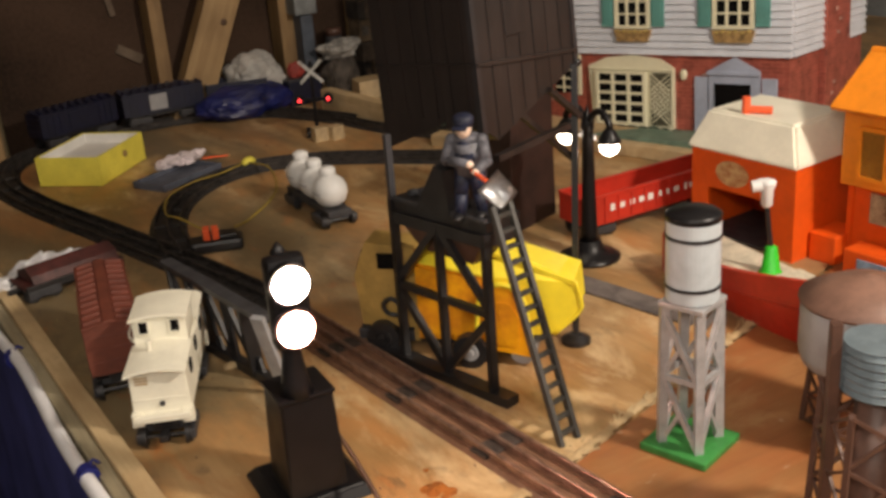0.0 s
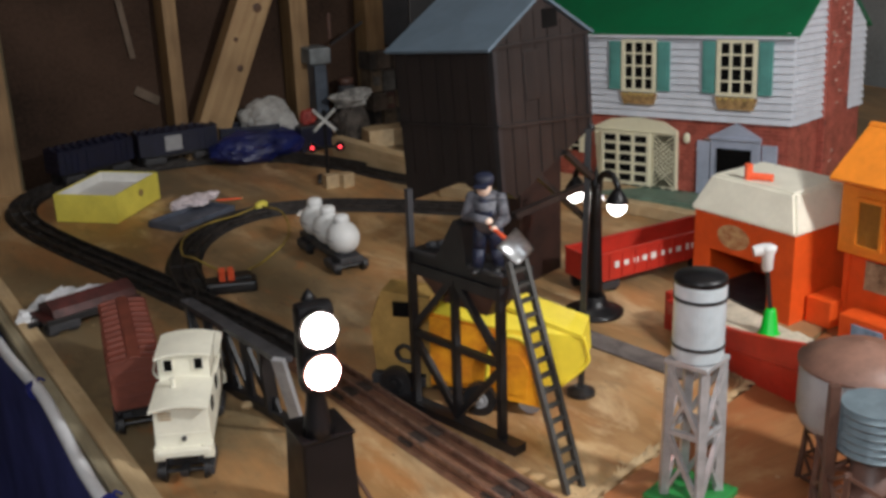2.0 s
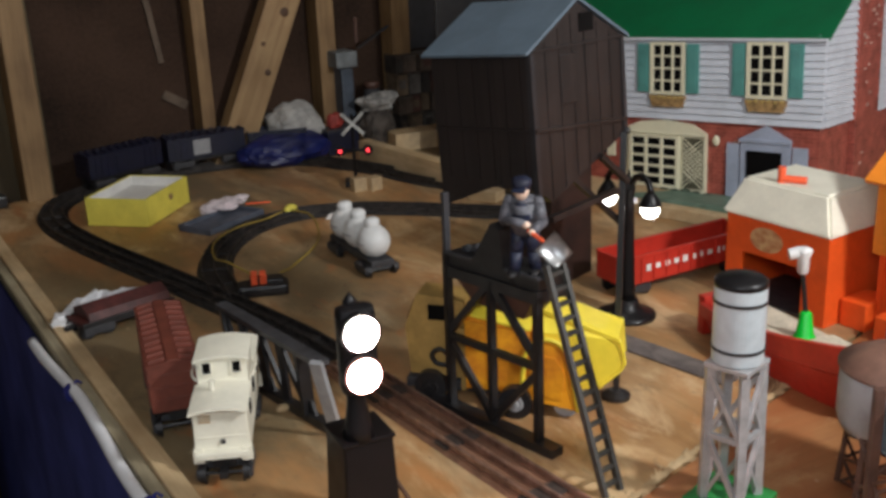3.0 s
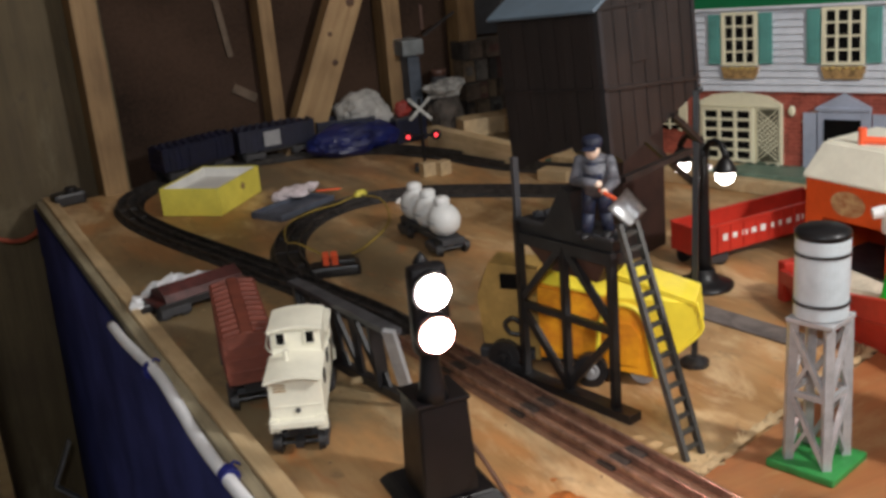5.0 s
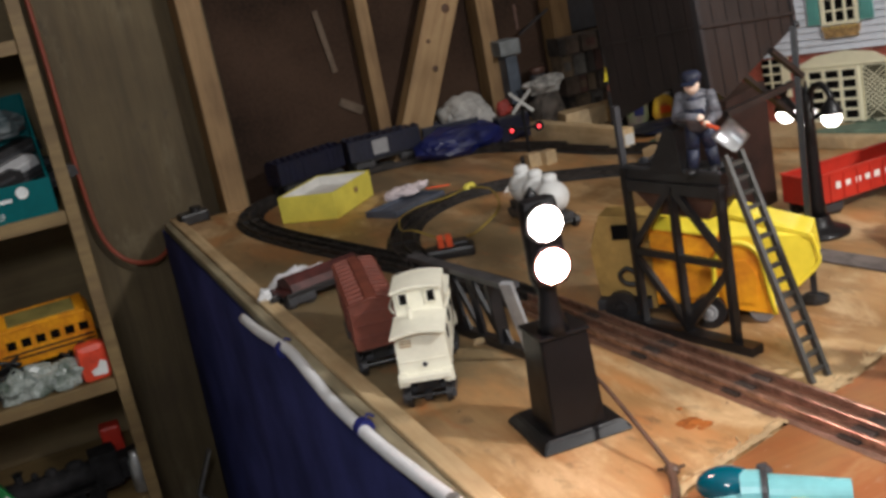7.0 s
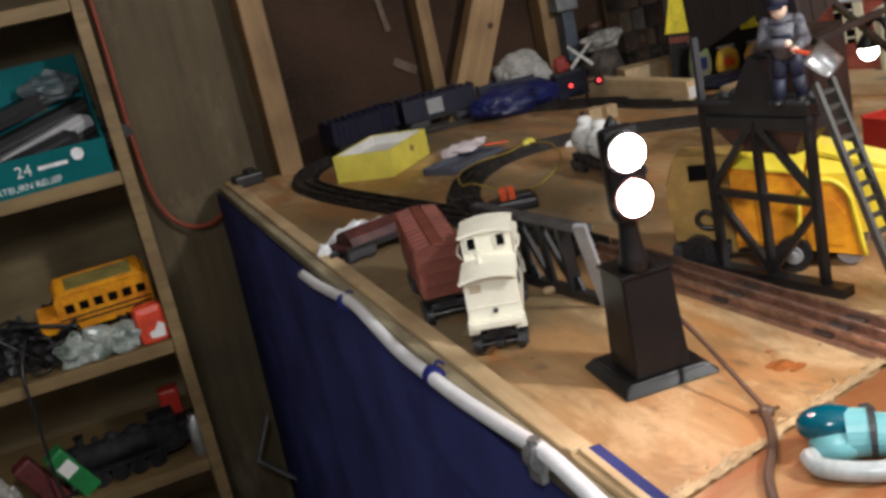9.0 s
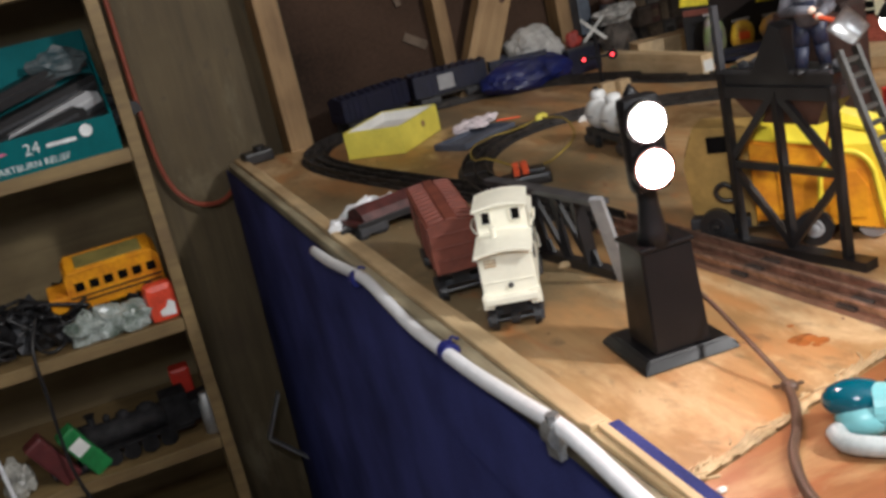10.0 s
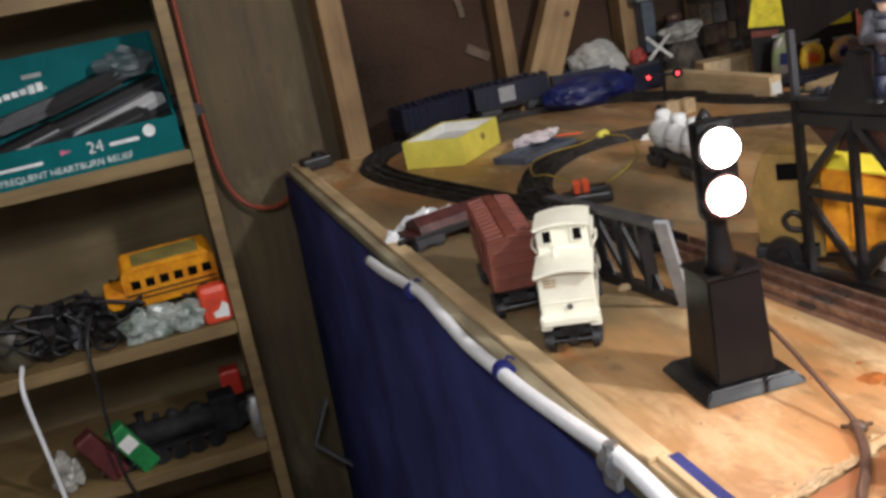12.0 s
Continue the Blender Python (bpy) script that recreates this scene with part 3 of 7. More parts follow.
cup = part("cupola", prism(B(), [(-0.0212, 0.060), (0.0212, 0.060), (0.0212, 0.088), (0, 0.0915), (-0.0212, 0.088)], 0.048, pose(0, 0.074, 0)), CREAM, cab)
part("cupola_roof", roof_arc(0.0465, 0.046, 0.102, 0.0883, 0.0036, 0.0026), CREAM, cab)
for s in (-1, 1):
    bm = box(B(), (0.0068, 0.003, 0.0105), (s * 0.0125, 0.0495, 0.0795), bevel=0.0006)
    part("cupola_window", bm, DARK, cup, "dark cupola window")
    bm = B()
    for dx, dz, sx, sz in ((0, 0.0062, 0.009, 0.0012), (0, -0.0062, 0.009, 0.0012), (0.0040, 0, 0.0012, 0.0125), (-0.0040, 0, 0.0012, 0.0125)):
        box(bm, (sx, 0.002, sz), (s * 0.0125 + dx, 0.0487, 0.0795 + dz))
    part("window_frame", bm, CREAM, cup)
    for k in range(3):
        bm = box(B(), (0.0025, 0.012, 0.011), (s * (W / 2 + 0.0003), 0.03 + 0.045 * k, 0.048), bevel=0.0006)
        part("side_window", bm, DARK, cab, "dark side window")
for k in range(3):
    part("vent_slat", box(B(), (0.010, 0.0012, 0.0010), (-0.0125, -0.0004, 0.0555 - 0.0028 * k)), TANW, cab)
part("end_crease", box(B(), (0.040, 0.0010, 0.0012), (0, -0.0003, 0.0345), bevel=0.0003), CREAM, cab)
part("marker_hole", rod(B(), (0.001, -0.0008, 0.0305), (0.001, -0.0026, 0.0305), 0.0022, seg=12), DKGREY, cab, "small dark socket")
part("end_sill", box(B(), (0.0435, 0.010, 0.006), (0, -0.004, 0.0195), bevel=0.001), CREAM, cab)
for s in (-1, 1):
    part("step", prism(B(), [(-0.0045, 0.012), (0.0045, 0.012), (0.004, 0.024), (-0.004, 0.024)], 0.010, pose(s * 0.0195, 0.000, 0)), CREAM, cab)
    part("rear_step", prism(B(), [(-0.0045, 0.012), (0.0045, 0.012), (0.004, 0.024), (-0.004, 0.024)], 0.010, pose(s * 0.0195, L, 0)), CREAM, cab)
    bm = tube(B(), [(s * 0.0230, 0.056, 0.064), (s * 0.0265, 0.060, 0.070), (s * 0.0265, 0.088, 0.070), (s * 0.0230, 0.092, 0.064)], 0.0009, 6)
    part("grab_rail", bm, CREAM, cab)
part("stove_pipe", lathe(B(), [(0.0022, 0.064), (0.0022, 0.074), (0.003, 0.074), (0.003, 0.076)], (-0.007, 0.030, 0), 10), CREAM, cab)
part("underframe", box(B(), (0.036, L - 0.02, 0.005), (0, L / 2, 0.0175)), BLACKP, cab)
for o_ in list(cab.children):
    o_.location.z += 0.008
bogie(cab, 0.010, 0.0)
bogie(cab, L - 0.025, 0.0)
part("bolster", box(B(), (0.020, 0.030, 0.014), (0, 0.016, 0.018)), BLACKP, cab)
cab.scale = (0.98, 0.90, 0.90)
part("coupler", box(B(), (0.007, 0.014, 0.006), (0, -0.010, 0.012), bevel=0.001), BLACKP, cab)


def boxcar(label, loc, rz, length, tilt=(0, 0), h=0.045, material=None, cat="toy train car", bottom=0.018, w=0.043):
    c = thing("boxcar", label, cat, loc, rz, tilt=tilt)
    m = material or TUSCAN
    z1 = bottom + h
    rise = 0.0034
    part("body", prism(B(), [(-w / 2, bottom), (w / 2, bottom), (w / 2, z1 - rise), (0, z1), (-w / 2, z1 - rise)], length, pose(0, length / 2, 0)), m, c)
    a = math.degrees(math.atan2(rise, w / 2))
    for s in (-1, 1):
        part("roof_panel", box(B(), (w / 2 + 0.0015, length + 0.003, 0.0014), (s * (w / 4 + 0.0004), length / 2, z1 - rise / 2 + 0.0006), (0, s * a, 0), 0.0004), m, c)
        n = int(length / 0.0128)
        for k in range(n):
            y = 0.006 + k * (length - 0.012) / (n - 1)
            part("roof_rib", box(B(), (w / 2 - 0.0065, 0.0040, 0.0044), (s * (w / 4 + 0.0022), y, z1 - rise / 2 + 0.0018), (0, s * a, 0), 0.0012), m, c)
        # side door, ladder and ribs
        part("door", box(B(), (0.002, 0.040, h - 0.010), (s * (w / 2 + 0.0008), length / 2, bottom + h / 2 - 0.002), bevel=0.0005), m, c)
        for k in range(6):
            y = 0.012 + k * 0.011 if k < 3 else length - 0.012 - (k - 3) * 0.011
            part("side_rib", box(B(), (0.0014, 0.002, h - 0.008), (s * (w / 2 + 0.0004), y, bottom + h / 2 - 0.002)), m, c)
    for y in (-0.0005, length + 0.0005):
        for k in range(3):
            part("end_rib", box(B(), (w - 0.006, 0.0012, 0.0018), (0, y, bottom + h * (0.25 + 0.25 * k)), bevel=0.0004), m, c)
    part("roof_walk", box(B(), (0.0088, length + 0.004, 0.0020), (0, length / 2, z1 + 0.0012), bevel=0.0005), m, c)
    part("underframe", box(B(), (0.034, length - 0.02, 0.006), (0, length / 2, bottom - 0.003)), BLACKP, c)
    if bottom > 0.02:
        for y in (0.026, length - 0.026):
            part("bolster", box(B(), (0.016, 0.020, bottom - 0.010), (0, y, bottom / 2 + 0.006)), BLACKP, c)
    bogie(c, 0.026, 0.0)
    bogie(c, length - 0.026, 0.0)
    return c


bc = boxcar("brown plastic toy boxcar with ribbed roof beside the caboose", (0.052, 1.537, T), -11, 0.150, h=0.046, bottom=0.028)
part("placard", box(B(), (0.004, 0.001, 0.004), (0.016, -0.0018, 0.033)), WHITEC, bc, "tiny white mark")

# a dark flat car with a shallow gabled load, half hidden behind the boxcar
MAROON = mat("dark_maroon_plastic", (0.070, 0.016, 0.014), 0.55, 0, 0.3, 50, 0.1)
fc = thing("flat_car", "dark maroon low toy car standing by the table edge", "toy train car", (0.024, 1.832, T), -76)
part("deck", box(B(), (0.042, 0.110, 0.005), (0, 0.055, 0.0165), bevel=0.001), MAROON, fc)
part("load", prism(B(), [(-0.020, 0.019), (0.020, 0.019), (0.016, 0.027), (0.002, 0.035), (-0.017, 0.028)], 0.098, pose(0, 0.058, 0)), MAROON, fc, "low gabled maroon cover")
for s_ in (-1, 1):
    part("side_sill", box(B(), (0.003, 0.112, 0.008), (s_ * 0.021, 0.055, 0.015), bevel=0.0008), BLACKP, fc)
bogie(fc, 0.018, 0.0)
bogie(fc, 0.092, 0.0)
part("coupler", box(B(), (0.006, 0.014, 0.005), (0, -0.005, 0.012), bevel=0.001), BLACKP, fc)


def gondola(label, loc, rz, length, material, cat="toy train car", load=None, name="gondola_car", bars=True, h=0.032, seed=2):
    c = thing(name, label, cat, loc, rz)
    w, z0, th = 0.050, 0.016, 0.0025
    part("floor", box(B(), (w - 2 * th, length - 2 * th, th), (0, length / 2, z0 + th / 2)), material, c)
    for s in (-1, 1):
        part("side", box(B(), (th, length, h), (s * (w - th) / 2, length / 2, z0 + h / 2), bevel=0.0006), material, c)
        part("top_rim", box(B(), (0.0045, length + 0.001, 0.003), (s * (w - th) / 2, length / 2, z0 + h), bevel=0.0006), material, c)
        n = int(length / 0.018)
        for k in range(n):
            part("side_rib", box(B(), (0.002, 0.0026, h - 0.004), (s * (w / 2 + 0.0008), 0.006 + k * (length - 0.012) / (n - 1), z0 + h / 2), bevel=0.0005), material, c)
        if bars:
            rnd = random.Random(seed)
            y = 0.035
            while y < length - 0.04:
                b = rnd.uniform(0.003, 0.008)
                part("lettering_bar", box(B(), (0.0008, b, rnd.choice((0.006, 0.0075))), (s * (w / 2 + 0.0006), y, z0 + h * 0.55)), WHITEC, c)
                y += b + rnd.uniform(0.004, 0.008)
    for y in (th / 2, length - th / 2):
        part("end", box(B(), (w - 2 * th, th, h), (0, y, z0 + h / 2), bevel=0.0006), material, c)
    if load:
        part("load", load, FOIL, c, "crumpled white load", smooth=False)
    bogie(c, 0.024, 0.0)
    bogie(c, length - 0.024, 0.0)
    return c


gon = gondola("bright red toy gondola car with white lettering", (0.570, 1.590, T), -90, 0.200, RED, seed=5)
part("emblem", rod(B(), (-0.0256, 0.045, 0.036), (-0.0264, 0.045, 0.036), 0.006, seg=16), WHITEC, gon, "white oval emblem")

# the train, standing round the far corner of the loop
TRAIN = [
    # label, kind, x, y, heading, length
    ("dark navy toy boxcar on the back track", "box", 0.168, 2.440, -70, 0.140),
    ("navy toy boxcar with a pale side panel", "box", 0.315, 2.482, -88, 0.140),
    ("dark navy toy gondola with a pale load", "gondola", 0.464, 2.480, -103, 0.105),
]
for label, k, x, y, rz, ln in TRAIN:
    if k == "gondola":
        c = gondola(label, (x, y, T + 0.011), rz, ln, NAVYP, bars=False, load=crumple(B(), (0.004, ln * 0.6, 0.020), (0.016, 0.030, 0.014), 4, 3))
    elif k == "box":
        c = boxcar(label, (x, y, T + 0.011), rz, ln, h=0.040, material=NAVYP)
        if "panel" in label:
            part("side_panel", box(B(), (0.001, 0.030, 0.026), (0.0252, ln * 0.42, 0.037)), GREYP, c, "pale grey panel")

# thin grey box, flat on the table between truck and hull
whole("grey_strip", box(B(), (0.030, 0.190, 0.0022), (0, 0, 0.0012), bevel=0.0006), mat("dull_grey_flat", (0.15, 0.125, 0.115), 0.75, 0, 0.25, 40, 0.1), "thin dull grey strip flat on the table by the truck", "strip", (0.503, 1.440, T), 11)

# ---- the block signal ----
sig = thing("block_signal", "black toy block signal with two lit round lamps", "toy signal", (0.1263, 1.3275, T), -4)
bm = B()
prism(bm, [(-0.036, 0.0), (0.036, 0.0), (0.036, 0.0025), (0.030, 0.0085), (-0.030, 0.0085), (-0.036, 0.0025)], 0.073, Matrix.Identity(4))
for v in bm.verts:
    if v.co.z > 0.006:
        v.co.y *= 0.86
bmesh.ops.bevel(bm, geom=bm.edges[:], offset=0.0012, segments=2, affect="EDGES")
part("base_plate", bm, BLACKM, sig)
bm = box(B(), (1, 1, 1))
for v in bm.verts:
    t = v.co.z + 0.5
    k = 0.0210 - 0.0025 * t
    v.co = Vector((math.copysign(k, v.co.x) - 0.0015, math.copysign(k, v.co.y) - 0.006, 0.008 + 0.073 * t))
bmesh.ops.bevel(bm, geom=bm.edges[:], offset=0.0012, segments=2, affect="EDGES")
part("pedestal", bm, BLACKM, sig)
part("pedestal_cap", box(B(), (0.040, 0.040, 0.003), (-0.0015, -0.006, 0.0825), bevel=0.001), BLACKM, sig)
part("post", lathe(B(), [(0.012, 0.083), (0.0095, 0.092), (0.0070, 0.11), (0.0058, 0.180), (0.0058, 0.181)], (-0.005, -0.015, 0), 16), BLACKM, sig, smooth=True)
head = part("lamp_housing", box(B(), (0.027, 0.016, 0.064), (-0.005, -0.023, 0.153), bevel=0.006), BLACKM, sig)
bm = lathe(B(), [(0.004, 0.181), (0.0055, 0.184), (0.003, 0.188), (0.0005, 0.191)], (-0.005, -0.015, 0), 12)
part("finial", bm, BLACKM, sig, smooth=True)
TOPGLOW = glow("white_signal_glow", (1.0, 0.86, 0.74), 80)
REDGLOW = glow("red_signal_glow", (1.0, 0.45, 0.36), 80)
for z, m, lb in ((0.1685, TOPGLOW, "lit white lamp"), (0.1380, REDGLOW, "lit red lamp")):
    bz = part("lens", ball(B(), (-0.006, -0.035, z), 0.0121, (1, 0.75, 1), 40), m, sig, lb, smooth=True)
    bm = B()
    lathe(bm, [(0.0126, 0.0), (0.0142, 0.0), (0.0142, 0.006), (0.0126, 0.006)], (-0.006, -0.030, z), 20, 0, (90, 0, 0))
    part("hood", bm, BLACKM, sig)
bm = tube(B(), [(0.1455, 1.331, T + 0.046), (0.147, 1.295, T + 0.033), (0.1445, 1.250, T + 0.018), (0.142, 1.214, T + 0.006)], 0.0017, 8)
tube(bm, [(0.142, 1.216, T + 0.005), (0.133, 1.198, T + 0.0035), (0.124, 1.184, T + 0.0032), (0.113, 1.170, T + 0.0032), (0.096, 1.150, T + 0.0032), (0.078, 1.110, T + 0.003), (0.070, 1.04, T + 0.003), (0.075, 0.9, T + 0.003)], 0.0031, 8)
ball(bm, (0.142, 1.214, T + 0.0048), 0.0048, (1.1, 1.3, 0.9), 10)
for tx_, ty_ in ((0.010, 0.001), (-0.006, 0.008)):
    rod(bm, (0.142, 1.214, T + 0.005), (0.142 + tx_, 1.214 + ty_, T + 0.0035), 0.0014, seg=6)
whole("signal_wire", bm, mat("brown_wire", (0.10, 0.055, 0.035), 0.5), "thin brown wire running over the table from the signal", "wire", smooth=True)

# ---- trestle platform with ladder ----
PA, PB = Vector((0.2750, 1.4485, T)), Vector((0.2985, 1.3475, T))
PC, PD = PB + Vector((0.034, 0.006, 0)), PA + Vector((0.034, 0.006, 0))
tre = thing("coaling_tower", "dark brown coaling tower with slate-blue roof on a black trestle platform", "toy building")


def up(p, z):
    return Vector((p.x, p.y, T + z))


for a, b in ((PA, PB),):
    d = (b - a).normalized()
    part("foot_bar", bar(B(), a - d * 0.02 + Vector((0, 0, 0.004)), b + d * 0.02 + Vector((0, 0, 0.004)), 0.014, 0.008), BLACKP, tre)
for p, h in ((PA, 0.204), (PB, 0.141)):
    part("post", bar(B(), up(p, 0.006), up(p, min(h, 0.150)), 0.0064, 0.0064), BLACKP, tre)
part("post_top", bar(B(), up(PA, 0.150), up(PA, 0.204), 0.0052, 0.0052), DKGREY, tre)
for a, b in ((PA, PB),):
    mid = (a + b) / 2
    part("cross_beam", bar(B(), up(a, 0.074), up(b, 0.074), 0.005, 0.006), BLACKP, tre)
    part("top_beam", bar(B(), up(a, 0.135), up(b, 0.135), 0.006, 0.010), BLACKP, tre)
    part("centre_post", bar(B(), up(mid, 0.008), up(mid, 0.136), 0.006, 0.006), BLACKP, tre)
    part("brace", bar(B(), up(mid, 0.136), up(b, 0.078), 0.005, 0.006), BLACKP, tre)
    part("brace", bar(B(), up(mid, 0.136), up(a, 0.078), 0.005, 0.006), BLACKP, tre)
    part("brace", bar(B(), up(mid, 0.010), up(b, 0.070), 0.005, 0.006), BLACKP, tre)
    part("brace", bar(B(), up(mid, 0.010), up(a, 0.070), 0.005, 0.006), BLACKP, tre)
for a, b in ((PA, PD), (PB, PC)):
    part("side_beam", bar(B(), up(a, 0.135), up(b, 0.135), 0.006, 0.010), BLACKP, tre)
bm = B()
cen = (PA + PC) / 2
lo = [bm.verts.new(up(p, 0.1405) + (p - cen) * 0.03) for p in (PA, PB, PC, PD)]
hi = [bm.verts.new(up(p, 0.1500) + (p - cen) * 0.06) for p in (PA, PB, PC, PD)]
bm.faces.new(lo[::-1]), bm.faces.new(hi)
for k in range(4):
    bm.faces.new((lo[k], lo[(k + 1) % 4], hi[(k + 1) % 4], hi[k]))
part("deck", bm, BLACKP, tre)
part("deck_lip", bar(B(), up(PA, 0.1515) + (PA - cen) * 0.05, up(PB, 0.1515) + (PB - cen) * 0.05, 0.004, 0.003), DKGREY, tre)
bm = B()
hp = (PA * 0.25 + PB * 0.50 + PD * 0.25)
prism(bm, [(-0.020, 0.0), (0.018, 0.0), (0.013, 0.034), (0.004, 0.038)], 0.024, pose(hp.x, hp.y, T + 0.1502, 0, 0, -78))
part("hopper", bm, BLACKP, tre, "slanted black coal hopper")
pan_c = (PA + PC) / 2
part("hopper_pan", hull([up(p, 0.134) + (p - pan_c) * -0.06 for p in (PA, PB, PC, PD)] + [up(p, 0.108) + (p - pan_c) * -0.45 for p in (PA, PB, PC, PD)]), RUST, tre, "rusty dark hopper pan")
for k, (u_, v_) in enumerate(((0.10, 0.4), (0.22, 0.7), (0.30, 0.3), (0.16, 0.6), (0.88, 0.75), (0.94, 0.4))):
    q_ = PA.lerp(PB, u_).lerp(PD.lerp(PC, u_), v_)
    part("coal_lump", crumple(B(), (q_.x, q_.y, T + 0.1500), (0.0055, 0.0048, 0.0042), 130 + k, 1, 0.4), DKGREY, tre)
LADG = mat("worn_grey_plastic", (0.055, 0.052, 0.047), 0.5, 0, 0.25, 60, 0.1)
lad = thing("ladder", "dark grey plastic ladder leaning on the trestle", "toy ladder")
l0, l1 = Vector((0.305, 1.259, T)), Vector((0.303, 1.332, T + 0.168))
sx = Vector((0.0085, 0.0015, 0))
for s in (-1, 1):
    part("rail", bar(B(), l0 + s * sx, l1 + s * sx, 0.0034, 0.006), LADG, lad)
for k in range(15):
    q = l0.lerp(l1, (k + 0.7) / 15.4)
    part("rung", bar(B(), q - sx, q + sx, 0.0034, 0.0030), LADG, lad)

# ---- the small figure and his shovel ----
fx, fy, fz = 0.2975, 1.3625, T + 0.1502
bm = B()
for s in (-1, 1):
    y_ = 0.004 * s
    rod(bm, (s * 0.0075, y_, 0.003), (s * 0.0062, y_ * 0.6 - 0.001, 0.020), 0.0042, 0.0050, 12, 0)
    rod(bm, (s * 0.0062, y_ * 0.6 - 0.001, 0.020), (s * 0.0050, 0.001, 0.037), 0.0050, 0.0066, 12, 0)
    ball(bm, (s * 0.0078, y_ - 0.004, 0.003), 0.0044, (1, 1.8, 0.7), 10, 3)
ball(bm, (0, 0.001, 0.037), 0.0100, (1.05, 0.85, 0.8), 14, 0)
rod(bm, (0, 0.001, 0.036), (0, -0.003, 0.060), 0.0098, 0.0112, 16, 1)
ball(bm, (0, 0.0025, 0.0525), 0.0122, (1.08, 0.78, 1.15), 18, 1, (14, 0, 0))
ball(bm, (0, -0.0060, 0.0500), 0.0092, (0.95, 0.70, 1.35), 14, 0, (12, 0, 0))
ball(bm, (0, -0.0035, 0.0615), 0.0082, (1.25, 0.85, 0.5), 14, 1)
for s in (-1, 1):
    elbow = (s * 0.0150 + 0.001, -0.0085, 0.0465)
    hand = (0.009 + s * 0.0028, -0.0195 - 0.002 * s, 0.0445 - 0.002 * s)
    rod(bm, (s * 0.0112, -0.0025, 0.0600), elbow, 0.0048, 0.0043, 12, 1)
    ball(bm, (s * 0.0112, -0.0025, 0.0600), 0.0050, (1, 1, 1), 12, 1)
    ball(bm, elbow, 0.0044, (1, 1, 1), 10, 1)
    rod(bm, elbow, hand, 0.0042, 0.0032, 12, 1)
    ball(bm, hand, 0.0031, (1, 1.2, 0.9), 10, 2)
rod(bm, (0, -0.0050, 0.0615), (0, -0.0068, 0.0670), 0.0034, 0.0034, 10, 2)
ball(bm, (0, -0.0078, 0.0700), 0.0066, (0.88, 1.0, 1.12), 16, 2)
ball(bm, (0, -0.0142, 0.0693), 0.0015, (0.8, 1.1, 1.1), 8, 2)
ball(bm, (0, -0.0052, 0.0705), 0.0068, (0.95, 0.85, 0.95), 14, 3)
lathe(bm, [(0.0070, 0.0), (0.0074, 0.0016), (0.0078, 0.0050), (0.0060, 0.0072), (0.0010, 0.0078)], (0, -0.0070, 0.0725), 18, 0, (8, 0, 0))
box(bm, (0.0105, 0.0070, 0.0012), (0, -0.0160, 0.0722), (12, 0, 0), 0.0005, 0)
bm.transform(pose(fx, fy, fz, 0, 0, -50) @ Matrix.Scale(1.035, 4))
whole("toy_figurine", bm, [DENIM, SHIRT, SKIN, BLACKP], "painted toy workman in blue cap and grey jacket on the platform", "figurine", smooth=True)
sh = thing("toy_shovel", "orange-handled toy shovel with a shiny silver blade", "toy shovel")
h0, h1 = Vector((fx - 0.010, fy - 0.020, fz + 0.044)), Vector((0.2845, 1.3165, T + 0.192))
part("handle", rod(B(), h0, h1, 0.0016, seg=10), NEON, sh)
bm = B()
pan = []
for i in range(9):
    u = 2 * i / 8 - 1
    pan.append([bm.verts.new((0.0105 * u * (1 - 0.18 * (j_ / 8) ** 2), 0.021 * j_ / 8, 0.0042 * u * u + 0.0045 * (1 - j_ / 8) ** 3)) for j_ in range(9)])
for a, b in zip(pan, pan[1:]):
    for k in range(8):
        bm.faces.new((a[k], b[k], b[k + 1], a[k + 1]))
bmesh.ops.solidify(bm, geom=bm.faces[:], thickness=0.0009)
blade_z = Vector((-0.55, -0.75, 0.50)).normalized()
blade_y = (h1 - h0).normalized()
blade_y = (blade_y - blade_y.dot(blade_z) * blade_z).normalized()
turn = Matrix((blade_y.cross(blade_z), blade_y, blade_z)).transposed().to_4x4()
bm.transform(Matrix.Translation((0.2840, 1.3170, T + 0.1925)) @ turn)
part("blade", bm, GALV, sh, "shiny silver blade", smooth=True)

# ---- yellow dump truck under the trestle ----
def both(pts):
    return [(x, s * y, z) for x, y, z in pts for s in (-1, 1)]


